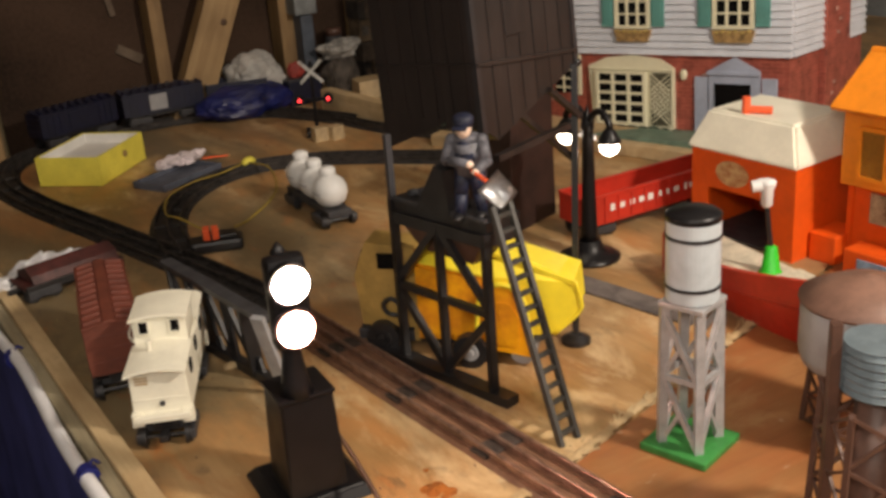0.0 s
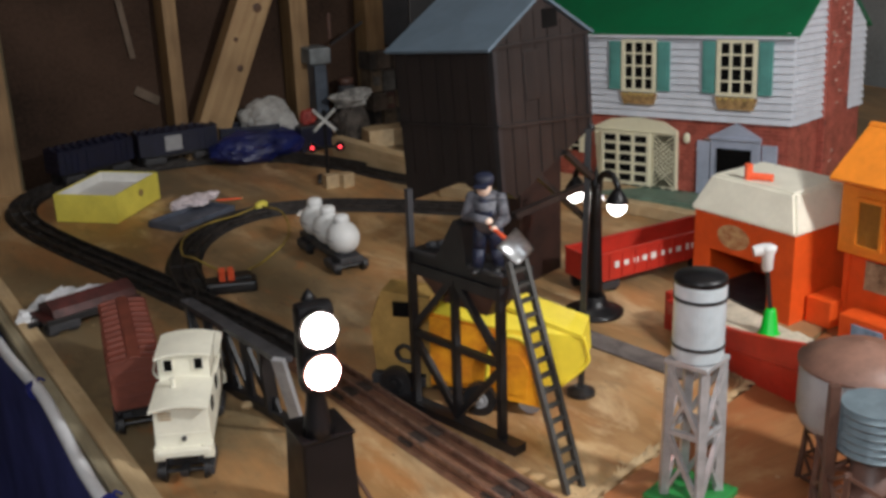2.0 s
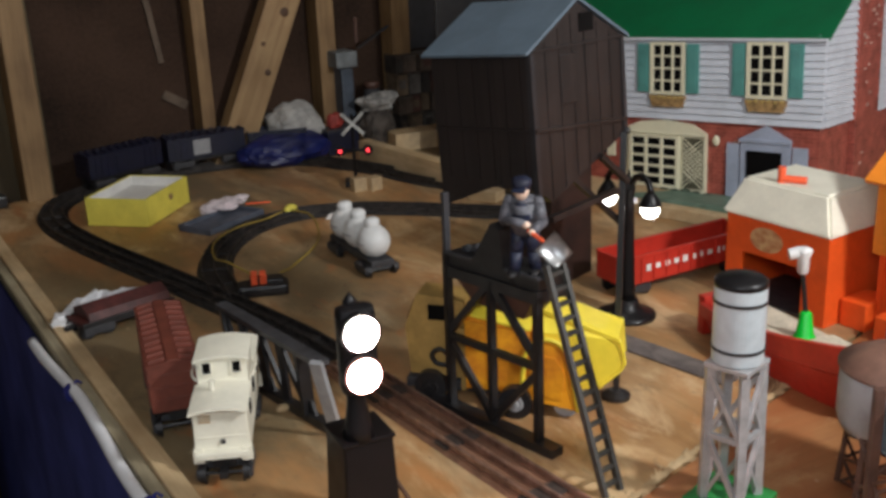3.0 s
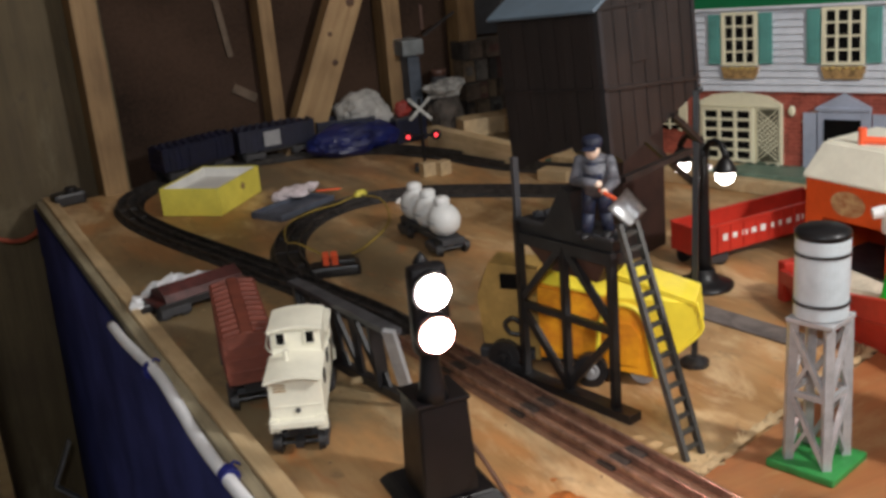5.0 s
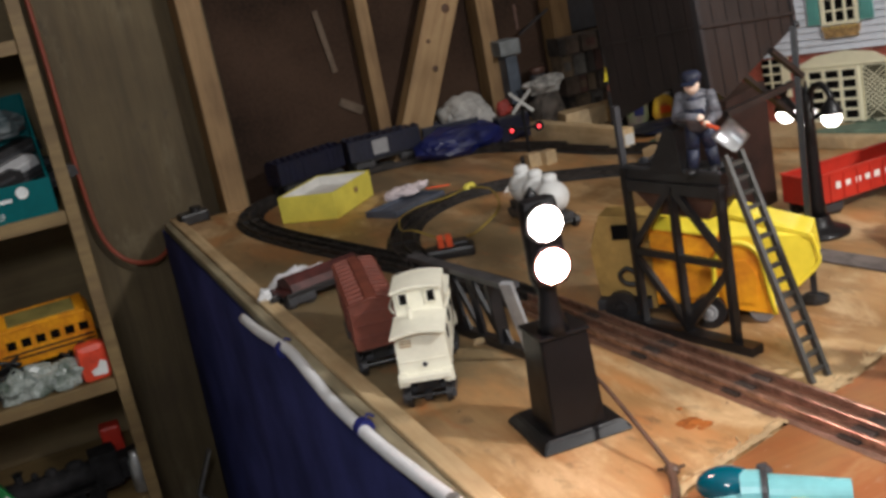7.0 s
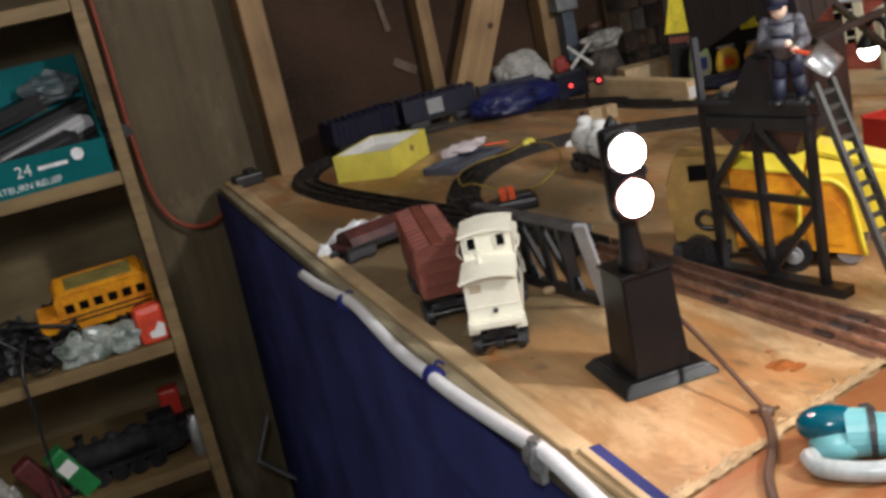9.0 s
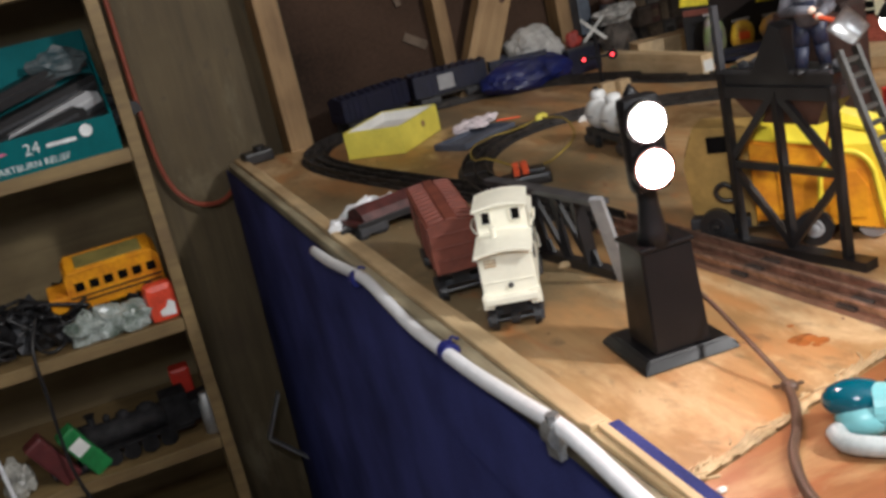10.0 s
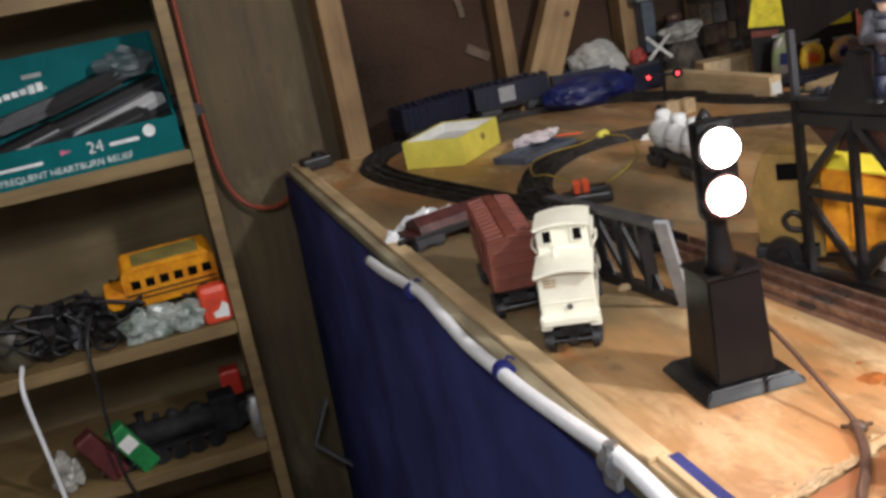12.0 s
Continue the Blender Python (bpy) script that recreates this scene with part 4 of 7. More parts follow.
tk = thing("dump_truck", "worn yellow toy dump truck parked under the trestle", "toy truck", (0.340, 1.434, T), -46)
# orange sides hold shade as well as rust; the tops are a lit yellow
bm = hull(both([(-0.044, 0.030, 0.020), (0.018, 0.030, 0.020), (-0.044, 0.030, 0.091), (0.016, 0.031, 0.080), (-0.028, 0.006, 0.102), (0.018, 0.010, 0.102)]))
part("body", bm, YELLOW, tk, "rust-stained body, its shade deepened to orange")
for s_ in (-1, 1):
    bm = hull([(-0.046, s_ * 0.033, 0.0945), (-0.046, s_ * 0.033, 0.0925), (0.016, s_ * 0.034, 0.0830), (0.016, s_ * 0.034, 0.081), (0.020, s_ * 0.002, 0.108), (0.020, s_ * 0.002, 0.105), (-0.028, s_ * 0.002, 0.108), (-0.028, s_ * 0.002, 0.105)])
    part("hood_panel", bm, YELLOWB, tk, "bright yellow sloping top panel")
    part("side_panel", prism(B(), [(-0.043, 0.026), (0.006, 0.026), (0.010, 0.040), (0.012, 0.078), (-0.043, 0.088)], 0.003, pose(0, s_ * 0.0315, 0)), YELLOW, tk, "rust-stained side panel, its shade deepened to orange")
    part("panel_seam", bar(B(), (-0.022, s_ * 0.0330, 0.030), (-0.022, s_ * 0.0330, 0.083), 0.002, 0.0012), YELLOW, tk)
    arch = [(0.008, 0.018)] + [(0.031 - 0.021 * math.cos(a_ * 0.314), 0.050 + 0.026 * math.sin(a_ * 0.314)) for a_ in range(11)] + [(0.058, 0.010)]
    fd = part("fender", prism(B(), arch, 0.006, pose(0, s_ * 0.034, 0)), YELLOW, tk, "orange wheel-arch panel")
    part("fender_rim", tube(B(), [(x, s_ * 0.0365, z) for x, z in arch], 0.0024, 8, n=4), YELLOWB, fd, "bright yellow rim", smooth=True)
    part("inner_panel", prism(B(), [(0.016, 0.024), (0.044, 0.020), (0.046, 0.046), (0.038, 0.060), (0.024, 0.060), (0.015, 0.048)], 0.002, pose(0, s_ * 0.0372, 0)), YELLOW, fd)
bed = part("dump_bed", hull(both([(0.019, 0.031, 0.024), (0.019, 0.033, 0.081), (0.021, 0.008, 0.104), (0.090, 0.024, 0.075), (0.093, 0.020, 0.048), (0.070, 0.022, 0.026)])), YELLOWB, tk)
part("tail_rim", tube(B(), [(0.091, -0.024, 0.0755), (0.0945, -0.021, 0.060), (0.0935, -0.020, 0.047), (0.072, -0.0225, 0.026)], 0.0018, 8), YELLOWB, bed, smooth=True)
part("bed_edge", bar(B(), (0.022, -0.020, 0.0965), (0.090, -0.0245, 0.0755), 0.003, 0.003), YELLOWB, bed)
part("chassis", box(B(), (0.160, 0.036, 0.010), (-0.025, 0, 0.015), bevel=0.002), DKGREY, tk)
# the cab's shadow is painted in with the duller yellow
part("cab", hull(both([(-0.100, 0.016, 0.024), (-0.047, 0.018, 0.024), (-0.047, 0.018, 0.098), (-0.092, 0.016, 0.102), (-0.104, 0.016, 0.070)])), SHADOWY, tk, "yellow cab, its shadow put into the colour")
part("windshield", box(B(), (0.002, 0.026, 0.020), (-0.0985, 0, 0.085), (0, 20, 0)), DARK, tk)
part("cab_window", box(B(), (0.018, 0.0015, 0.014), (-0.072, -0.0178, 0.086)), DARK, tk)
part("steering_hoop", tube(B(), [(-0.060, -0.020, 0.044), (-0.070, -0.021, 0.052), (-0.078, -0.021, 0.046), (-0.074, -0.021, 0.038), (-0.064, -0.020, 0.036)], 0.0022, 8), BLACKP, tk, "black curled fitting", smooth=True)
part("front_post", bar(B(), (-0.048, -0.022, 0.014), (-0.048, -0.022, 0.076), 0.006, 0.004), SHADOWY, tk)
part("rear_roller", rod(B(), (0.046, -0.030, 0.0115), (0.046, 0.030, 0.0115), 0.011, seg=20), GREYP, tk, "grey rear roller")
for x in (-0.080, 0.003):
    for s_ in (-1, 1):
        wd2 = 0.033 if x > -0.05 else 0.015
        wh = part("wheel", rod(B(), (x, s_ * wd2, 0.0150), (x, s_ * (wd2 + 0.010), 0.0150), 0.0150, seg=28), BLACKP, tk)
        part("hub", lathe(B(), [(0.0078, 0), (0.0072, 0.0012), (0.0040, 0.0010), (0.0030, 0.0030), (0.0005, 0.0034)], (x, s_ * (wd2 + 0.010), 0.0150), 16, 0, (90 * s_ * -1, 0, 0)), GREYP if x > -0.05 else BLACKP, wh)

# ---- the tower's bin, on the trestle posts and one tall leg ----
# local x runs along the gable front, local y along the eaves
GW, EL, EAVE, RIDGE = 0.1245, 0.107, 0.127, 0.160


def front_low(x):
    """The lower edge of the gable front at a distance from its corner."""
    return 0.004 + 0.039 * max(0.0, x - 0.016) / (GW - 0.016)


gable = [(0.0, 0.016), (0.016, 0.004), (GW, 0.043), (GW, EAVE), (GW / 2, RIDGE), (0.0, EAVE)]
ct = part("tower_body", prism(B(), gable, EL * 0.36, pose(0, EL * 0.18, 0)), BARN, tre, "dark brown boarded bin")
ct.matrix_local = pose(0.3190, 1.3706, T + 0.1975, -4.6, 0.5, 16.9)
rear = [(0.0, -0.004), (GW, 0.042), (GW, EAVE), (GW / 2, RIDGE), (0.0, EAVE)]
bm = prism(B(), rear, EL * 0.638, pose(0, EL * 0.681, 0))
for v in bm.verts:
    if v.co.z < 0.02 and v.co.y < EL * 0.5:
        v.co.z = 0.020
part("rear_bin", bm, BARN, ct)
for k in range(1, 7):
    x = k * GW / 7
    z1 = EAVE + (RIDGE - EAVE) * (1 - abs(2 * x / GW - 1)) - 0.003
    part("siding_seam", box(B(), (0.0010, 0.0008, z1 - front_low(x) - 0.003), (x, -0.0003, (z1 + front_low(x)) / 2)), BARN, ct)
for k in range(6):
    y = 0.012 + k * (EL - 0.024) / 5
    part("side_seam", box(B(), (0.0008, 0.0010, EAVE - 0.024), (-0.0003, y, (EAVE + 0.022) / 2)), BARN, ct)
part("belt", bar(B(), (-0.002, -0.0010, 0.0650), (GW + 0.002, -0.0010, 0.0545), 0.003, 0.003), BARN, ct)
part("belt", bar(B(), (-0.0010, 0.0, 0.0650), (-0.0010, EL, 0.0640), 0.002, 0.002), BARN, ct)
part("belt", box(B(), (GW + 0.002, 0.0022, 0.0022), (GW / 2, -0.0010, EAVE - 0.001)), BARN, ct)
for x, z0 in ((0.0, 0.006), (GW, 0.043)):
    part("corner_post", box(B(), (0.0050, 0.0050, EAVE - z0), (x, 0.001, (EAVE + z0) / 2)), DKBROWN, ct)
part("door_panel", box(B(), (0.024, 0.0016, 0.040), (0.048, -0.0007, 0.100), bevel=0.0006), BARN, ct)
# no hole is cut: the loft's inner shade is a black panel
part("loft_dark_panel", box(B(), (0.0195, 0.0060, 0.0150), (GW / 2 + 0.012, 0.002, 0.1430)), DARK, ct, "black square panel as the unlit loft opening")
part("corner_knob", ball(B(), (GW + 0.001, -0.001, 0.0440), 0.0036, seg=12), BLACKP, ct, smooth=True)
for s in (-1, 1):
    a = math.degrees(math.atan2(RIDGE - EAVE, GW / 2))
    ln = math.hypot(RIDGE - EAVE, GW / 2) + 0.010
    m = pose(GW / 2, EL / 2, RIDGE + 0.0028, 0, s * a, 0) @ pose(s * ln / 2, 0, 0)
    part("roof_panel", box(B(), (ln, EL + 0.006, 0.0028), bevel=0.0007), BLUEROOF, ct, "slate-blue roof").matrix_local = m
part("chute", bar(B(), (0.004, -0.006, -0.0070), (0.096, -0.008, -0.0025), 0.0065, 0.0050), BARN, ct)
part("brace", bar(B(), (0.082, -0.003, 0.030), (0.120, -0.003, 0.000), 0.0050, 0.0050), BARN, ct)
part("brace", bar(B(), (0.050, 0.006, 0.018), (0.122, 0.006, -0.040), 0.0045, 0.0045), BARN, ct)
part("corner_leg", bar(B(), (0.3160, 1.3740, T + 0.150), (0.3155, 1.3735, T + 0.212), 0.0060, 0.0060), BLACKP, tre)
leg = part("tall_leg", bar(B(), (0.411, 1.385, T + 0.005), (0.4345, 1.4080, T + 0.240), 0.0054, 0.0054), BLACKP, tre)
part("leg_foot", lathe(B(), [(0.013, 0.0), (0.013, 0.004), (0.006, 0.008)], (0.411, 1.385, T), 16), BLACKP, leg)
whole("brown_bin", prism(B(), [(0.050, 0.0), (0.138, 0.0), (0.136, 0.146), (0.056, 0.140)], 0.060, pose(0, 0.052, 0)), mat("dull_bin_brown", (0.036, 0.016, 0.012), 0.55, 0, 0.3, 30, 0.1), "dull dark brown upright bin behind the coaling tower", "toy bin", (0.481, 1.602, T + 0.0002), 19)

# ---- double street lamp ----
LAMPGLOW = glow("warm_lamp_glow", (1.0, 0.93, 0.84), 9)
sl = thing("street_lamp", "black double-armed toy street lamp with lit globes", "toy lamp", (0.546, 1.532, T), -87)
part("base", lathe(B(), [(0.032, 0.0), (0.032, 0.003), (0.026, 0.006), (0.018, 0.008), (0.014, 0.012), (0.012, 0.020)], (0, 0, 0), 28), BLACKM, sl, smooth=True)
part("pole", lathe(B(), [(0.0105, 0.018), (0.0085, 0.035), (0.0068, 0.09), (0.0058, 0.138), (0.007, 0.141), (0.007, 0.146), (0.003, 0.154), (0.0005, 0.164)], (0, 0, 0), 18), BLACKM, sl, smooth=True)
for s in (-1, 1):
    arm = part("arm", tube(B(), [(0, 0, 0.138), (s * 0.009, 0, 0.156), (s * 0.022, 0, 0.160), (s * 0.032, 0, 0.150), (s * 0.032, 0, 0.142)], 0.0034, 8), BLACKM, sl, smooth=True)
    part("shade", lathe(B(), [(0.0035, 0.146), (0.006, 0.143), (0.0115, 0.134), (0.0118, 0.1315), (0.0105, 0.1315)], (s * 0.032, 0, 0), 18), BLACKM, sl, smooth=True)
    part("globe", ball(B(), (s * 0.032, 0, 0.1270), 0.0098, (1, 1, 0.95), 16), LAMPGLOW, sl, "lit white globe", smooth=True)
    part("bulb_socket", rod(B(), (s * 0.010, 0, 0.130), (s * 0.010, 0, 0.1355), 0.0022, seg=8), SILVER, sl)

# ---- tin doll's house ----
HX, HY, HA = 0.9582, 1.6311, -71.6
hs = thing("dolls_house", "printed tin doll's house with brick ground floor and green roof", "dolls house", (HX, HY, T), HA)
HL, HD, ZB, ZE = 0.420, 0.2515, 0.1165, 0.2345
part("brick_front", box(B(), (HL, 0.003, ZB), (-HL / 2, 0.0015, ZB / 2)), TINB, hs)
part("brick_side", box(B(), (0.003, HD, ZB), (-0.0015, HD / 2 + 0.003, ZB / 2)), TINB, hs)
part("back_wall", box(B(), (HL - 0.004, 0.003, ZE), (-HL / 2, HD + 0.003, ZE / 2)), TINW, hs)
part("left_wall", box(B(), (0.003, HD - 0.001, ZE), (-HL + 0.0015, HD / 2 + 0.002, ZE / 2)), TINW, hs)
part("upper_front", box(B(), (HL + 0.004, 0.004, ZE - ZB), (-HL / 2 + 0.002, -0.0005, (ZE + ZB) / 2)), TINW, hs)
part("upper_side", prism(B(), [(0, ZB), (HD, ZB), (HD, ZE), (HD / 2, ZE + 0.085), (0, ZE)], 0.003, pose(0.0005, 0.003, 0, 0, 0, 90)), TINW, hs)
bm = B()
prism(bm, [(-0.006, ZB), (-0.004, ZB), (-0.004, ZE + 0.003), (-0.006, ZE + 0.003)], 0.004, pose(0, 0, 0))
part("corner_trim", bm, TINW, hs)
for k in range(12):
    z = ZB + 0.004 + k * (ZE - ZB) / 12
    part("clapboard", prism(B(), [(-0.0034, z - 0.004), (0.0, z - 0.004), (0.0, z + 0.0050), (-0.0006, z + 0.0050)], HL + 0.003, pose(-HL / 2 + 0.002, -0.0022, 0, 0, 0, 90)), TINW, hs)
for k in range(19):
    z = ZB + 0.004 + k * (ZE - ZB) / 12
    wd_ = HD if z < ZE else HD * max(0.06, 1 - (z - ZE) / 0.085)
    part("clapboard_side", prism(B(), [(0.0, z - 0.004), (0.0034, z - 0.004), (0.0006, z + 0.0050), (0.0, z + 0.0050)], wd_, pose(0.0022, HD / 2 + 0.003, 0)), TINW, hs)
part("chimney", box(B(), (0.0085, 0.084, 0.37), (0.00385, 0.141, 0.185), bevel=0.001), TINB, hs, "printed brick chimney")
for k in range(22):
    rnd = random.Random(k)
    part("pale_brick", box(B(), (0.0012, 0.008, 0.003), (0.0080, 0.106 + rnd.random() * 0.070, 0.02 + rnd.random() * 0.30)), mat("pale_print", (0.55, 0.36, 0.30), 0.5), hs)
for k in range(14):
    rnd = random.Random(100 + k)
    part("pale_brick", box(B(), (0.008, 0.0012, 0.003), (-rnd.random() * HL * 0.9 - 0.01, -0.0004, 0.02 + rnd.random() * 0.12)), mat("pale_print", (0.55, 0.36, 0.30), 0.5), hs)
for s, y in ((1, 0.0), (-1, HD + 0.006)):
    a = math.degrees(math.atan2(0.085, HD / 2))
    ln = math.hypot(0.085, HD / 2) + 0.012
    m = pose(-HL / 2 + 0.002, HD / 2 + 0.003, ZE + 0.0885, -a if s < 0 else a, 0, 0) @ pose(0, -s * ln / 2, 0)
    part("roof_panel", box(B(), (HL + 0.012, ln, 0.003), bevel=0.0008), TING, hs).matrix_local = m
part("gutter", box(B(), (HL + 0.010, 0.006, 0.004), (-HL / 2 + 0.002, -0.008, ZE - 0.003), bevel=0.001), TINW, hs)


def sash(parent, x0, x1, z0, z1, nx, nz, y=-0.004, frame_w=0.0045, bar_w=0.0028):
    # solid panel whose black colour gives the shade behind the sash
    w = part("window", box(B(), (x1 - x0, 0.003, z1 - z0), ((x0 + x1) / 2, y + 0.0015, (z0 + z1) / 2)), DARK, parent, "flat black panel as the window's unlit inside")
    for x in (x0, x1):
        part("frame", box(B(), (frame_w, 0.005, z1 - z0 + frame_w), (x, y - 0.001, (z0 + z1) / 2)), WINF, w)
    for z in (z0, z1):
        part("frame", box(B(), (x1 - x0 - frame_w, 0.005, frame_w), ((x0 + x1) / 2, y - 0.001, z)), WINF, w)
    for k in range(1, nx):
        part("mullion", box(B(), (bar_w, 0.004, z1 - z0 - frame_w), (x0 + (x1 - x0) * k / nx, y - 0.0008, (z0 + z1) / 2)), WINF, w)
    for k in range(1, nz):
        part("glazing_bar", box(B(), (x1 - x0 - frame_w, 0.003, bar_w * 0.9), ((x0 + x1) / 2, y - 0.0005, z0 + (z1 - z0) * k / nz)), WINF, w)
    return w


WZ = 0.155
for x0, x1, z1 in ((-0.2195, -0.1755, 0.2250), (-0.0885, -0.0425, 0.2265), (-0.352, -0.310, 0.2245)):
    sash(hs, x0, x1, WZ, z1, 3, 4, -0.0060)
    for xa, xb in ((x0 - 0.0215, x0 - 0.004), (x1 + 0.004, x1 + 0.0215)):
        s_ = part("shutter", box(B(), (xb - xa, 0.003, z1 - WZ), ((xa + xb) / 2, -0.0066, (z1 + WZ) / 2), bevel=0.0008), SHUTTER, hs, "green shutter")
        part("louvre_panel", box(B(), ((xb - xa) * 0.6, 0.001, (z1 - WZ) * 0.8), ((xa + xb) / 2, -0.0085, (z1 + WZ) / 2)), SHUTTER, s_)
    fb = part("flower_box", prism(B(), [(x0 - 0.004, 0.151), (x1 + 0.004, 0.151), (x1 - 0.001, 0.1345), (x0 + 0.001, 0.1345)], 0.006, pose(0, -0.006, 0)), TANW, hs, "printed tan flower box")
    for k in range(6):
        part("blossom", ball(B(), (x0 + 0.003 + k * (x1 - x0 - 0.006) / 5, -0.0085, 0.1485 + 0.001 * (k % 2)), 0.0032, (1, 0.6, 0.8), 8), mat("dull_blossom", (0.50, 0.36, 0.12), 0.6), fb)
# bay window
part("bay_window", prism(B(), [(-0.258, 0.010), (-0.143, 0.010), (-0.143, 0.098), (-0.162, 0.110), (-0.199, 0.1155), (-0.238, 0.111), (-0.264, 0.099)], 0.006, pose(0, -0.003, 0)), WINF, hs, "cream bay window surround")
part("pediment_line", prism(B(), [(-0.264, 0.097), (-0.143, 0.096), (-0.143, 0.094), (-0.258, 0.095)], 0.002, pose(0, -0.0072, 0)), WINF, hs)
sash(hs, -0.249, -0.181, 0.018, 0.091, 3, 5, -0.0085, 0.004, 0.0042)
lat = part("lattice_panel", box(B(), (0.028, 0.002, 0.074), (-0.1600, -0.0068, 0.0545)), mat("shaded_lattice_print", (0.085, 0.080, 0.050), 0.5), hs, "latticed side panel")
for k in range(8):
    for s in (-1, 1):
        z = 0.031 + k * 0.0068
        part("lath", bar(B(), (-0.1735, -0.0082 - 0.0006 * (s > 0), z - 0.0125 * s), (-0.1465, -0.0082 - 0.0006 * (s > 0), z + 0.0125 * s), 0.0011, 0.0018, up=(0, 1, 0)), WINF, lat)
# door
part("door_surround", prism(B(), [(-0.0965, 0.0), (-0.0335, 0.0), (-0.0335, 0.097), (-0.0650, 0.1155), (-0.0965, 0.097)], 0.005, pose(0, -0.003, 0)), BLUEG, hs, "blue-grey door surround")
part("door_pediment", prism(B(), [(-0.0985, 0.096), (-0.0315, 0.096), (-0.0315, 0.092), (-0.0985, 0.092)], 0.003, pose(0, -0.0068, 0)), BLUEG, hs)
# the doorway's inner shade is a flat black panel on the front
part("door_dark_panel", box(B(), (0.044, 0.002, 0.080), (-0.066, -0.0066, 0.040)), DARK, hs, "flat black panel as the unlit doorway")
for xa, xb in ((-0.1160, -0.0985), (-0.0315, -0.0130)):
    part("door_shutter", box(B(), (xb - xa, 0.003, 0.08), ((xa + xb) / 2, -0.0022, 0.048), bevel=0.0006), BLUEG, hs)
part("wall_lantern", ball(B(), (-0.130, -0.004, 0.090), 0.006, (0.8, 0.5, 1.3), 10), WINF, hs)
for k in range(9):
    rnd = random.Random(40 + k)
    part("printed_shrub", ball(B(), (-0.262 + 0.0155 * k, -0.009, 0.004 + 0.004 * rnd.random()), 0.011, (1, 0.12, 0.7 + 0.5 * rnd.random()), 10), mat("shrub_print", (0.10, 0.13, 0.09), 0.6, 0, 0.4, 90), hs)
# black panel painted as the shade inside the left sash
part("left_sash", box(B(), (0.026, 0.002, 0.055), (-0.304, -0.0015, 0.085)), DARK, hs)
for k in range(4):
    part("left_sash_bar", box(B(), (0.026, 0.0015, 0.0025), (-0.304, -0.0030, 0.065 + 0.013 * k)), WINF, hs)
part("left_sash_bar", box(B(), (0.0025, 0.0016, 0.055), (-0.304, -0.0031, 0.085)), WINF, hs)
part("left_shutter", box(B(), (0.012, 0.003, 0.060), (-0.2835, -0.002, 0.085)), WINF, hs)
part("house_base", box(B(), (HL + 0.09, HD + 0.10, 0.012), (-HL / 2 - 0.01, HD / 2 - 0.02, 0.006), bevel=0.002), mat("base_green", (0.13, 0.20, 0.15), 0.5), hs, "green printed base tray")
whole("house_board", box(B(), (0.62, 0.40, 0.018), bevel=0.002), PINE, "pale board under the doll's house", "board", (1.001, 1.861, T + 0.0092), -71.6)
hs.matrix_world = pose(HX, HY, T + 0.0160, -2.6, -2.7, HA) @ Matrix.Diagonal((1.14, 1, 1, 1))

# ---- orange toy buildings ----
ob1 = thing("orange_tower", "orange plastic toy building with a cream cap", "toy building", (0.685, 1.385, T), -86)
w1, d1 = 0.132, 0.105
bm = B()
part("front_panel", prism(B(), [(-w1, 0.0), (-w1 + 0.022, 0.0), (-w1 + 0.022, 0.058), (-0.030, 0.058), (-0.030, 0.0), (0.0, 0.0), (0.0, 0.105), (-w1, 0.105)], 0.006, pose(0, 0.003, 0)), ORANGE, ob1)
for x in (-w1 + 0.003, -0.003):
    part("side_panel", box(B(), (0.006, d1 - 0.012, 0.105), (x, d1 / 2, 0.0525)), ORANGE, ob1)
part("rear_panel", box(B(), (w1, 0.006, 0.105), (-w1 / 2, d1 - 0.003, 0.0525)), ORANGE, ob1)
part("inner_floor", box(B(), (w1 - 0.013, d1 - 0.014, 0.003), (-w1 / 2, d1 / 2, 0.0016)), DKGREY, ob1)
bm = B()
lo = [bm.verts.new((x, y, 0.099)) for x, y in ((-w1 - 0.005, -0.006), (0.005, -0.006), (0.005, d1 + 0.006), (-w1 - 0.005, d1 + 0.006))]
hi = [bm.verts.new((x, y, 0.139)) for x, y in ((-w1 + 0.012, 0.010), (-0.012, 0.010), (-0.012, d1 - 0.010), (-w1 + 0.012, d1 - 0.010))]
bm.faces.new(lo[::-1]), bm.faces.new(hi)
for k in range(4):
    bm.faces.new((lo[k], lo[(k + 1) % 4], hi[(k + 1) % 4], hi[k]))
bmesh.ops.bevel(bm, geom=bm.edges[:], offset=0.003, segments=2, affect="EDGES")
part("cap", bm, CREAM, ob1, "cream plastic cap")
part("sticker", rod(B(), (-0.078, 0.0005, 0.079), (-0.078, -0.0006, 0.079), 0.0215, seg=20), mat("worn_sticker", (0.50, 0.33, 0.16), 0.6, 0, 0.5, 90, color2=(0.36, 0.09, 0.02)), ob1, "worn oval sticker").matrix_local = pose(0, 0, 0.027) @ Matrix.Diagonal((1, 1, 0.64, 1))
part("ledge", box(B(), (0.030, 0.045, 0.03), (0.018, 0.045, 0.015), bevel=0.002), ORANGE, ob1)
np_ = thing("neon_peg", "small neon-orange plastic peg lying on the cream cap", "toy piece", (0.698, 1.464, T + 0.139), -60)
part("stem", rod(B(), (0, 0, 0.0), (0, 0, 0.017), 0.0042, seg=14), NEON, np_)
part("bar", rod(B(), (0.0, 0, 0.0042), (0.026, 0, 0.0042), 0.004, seg=14), NEON, np_)

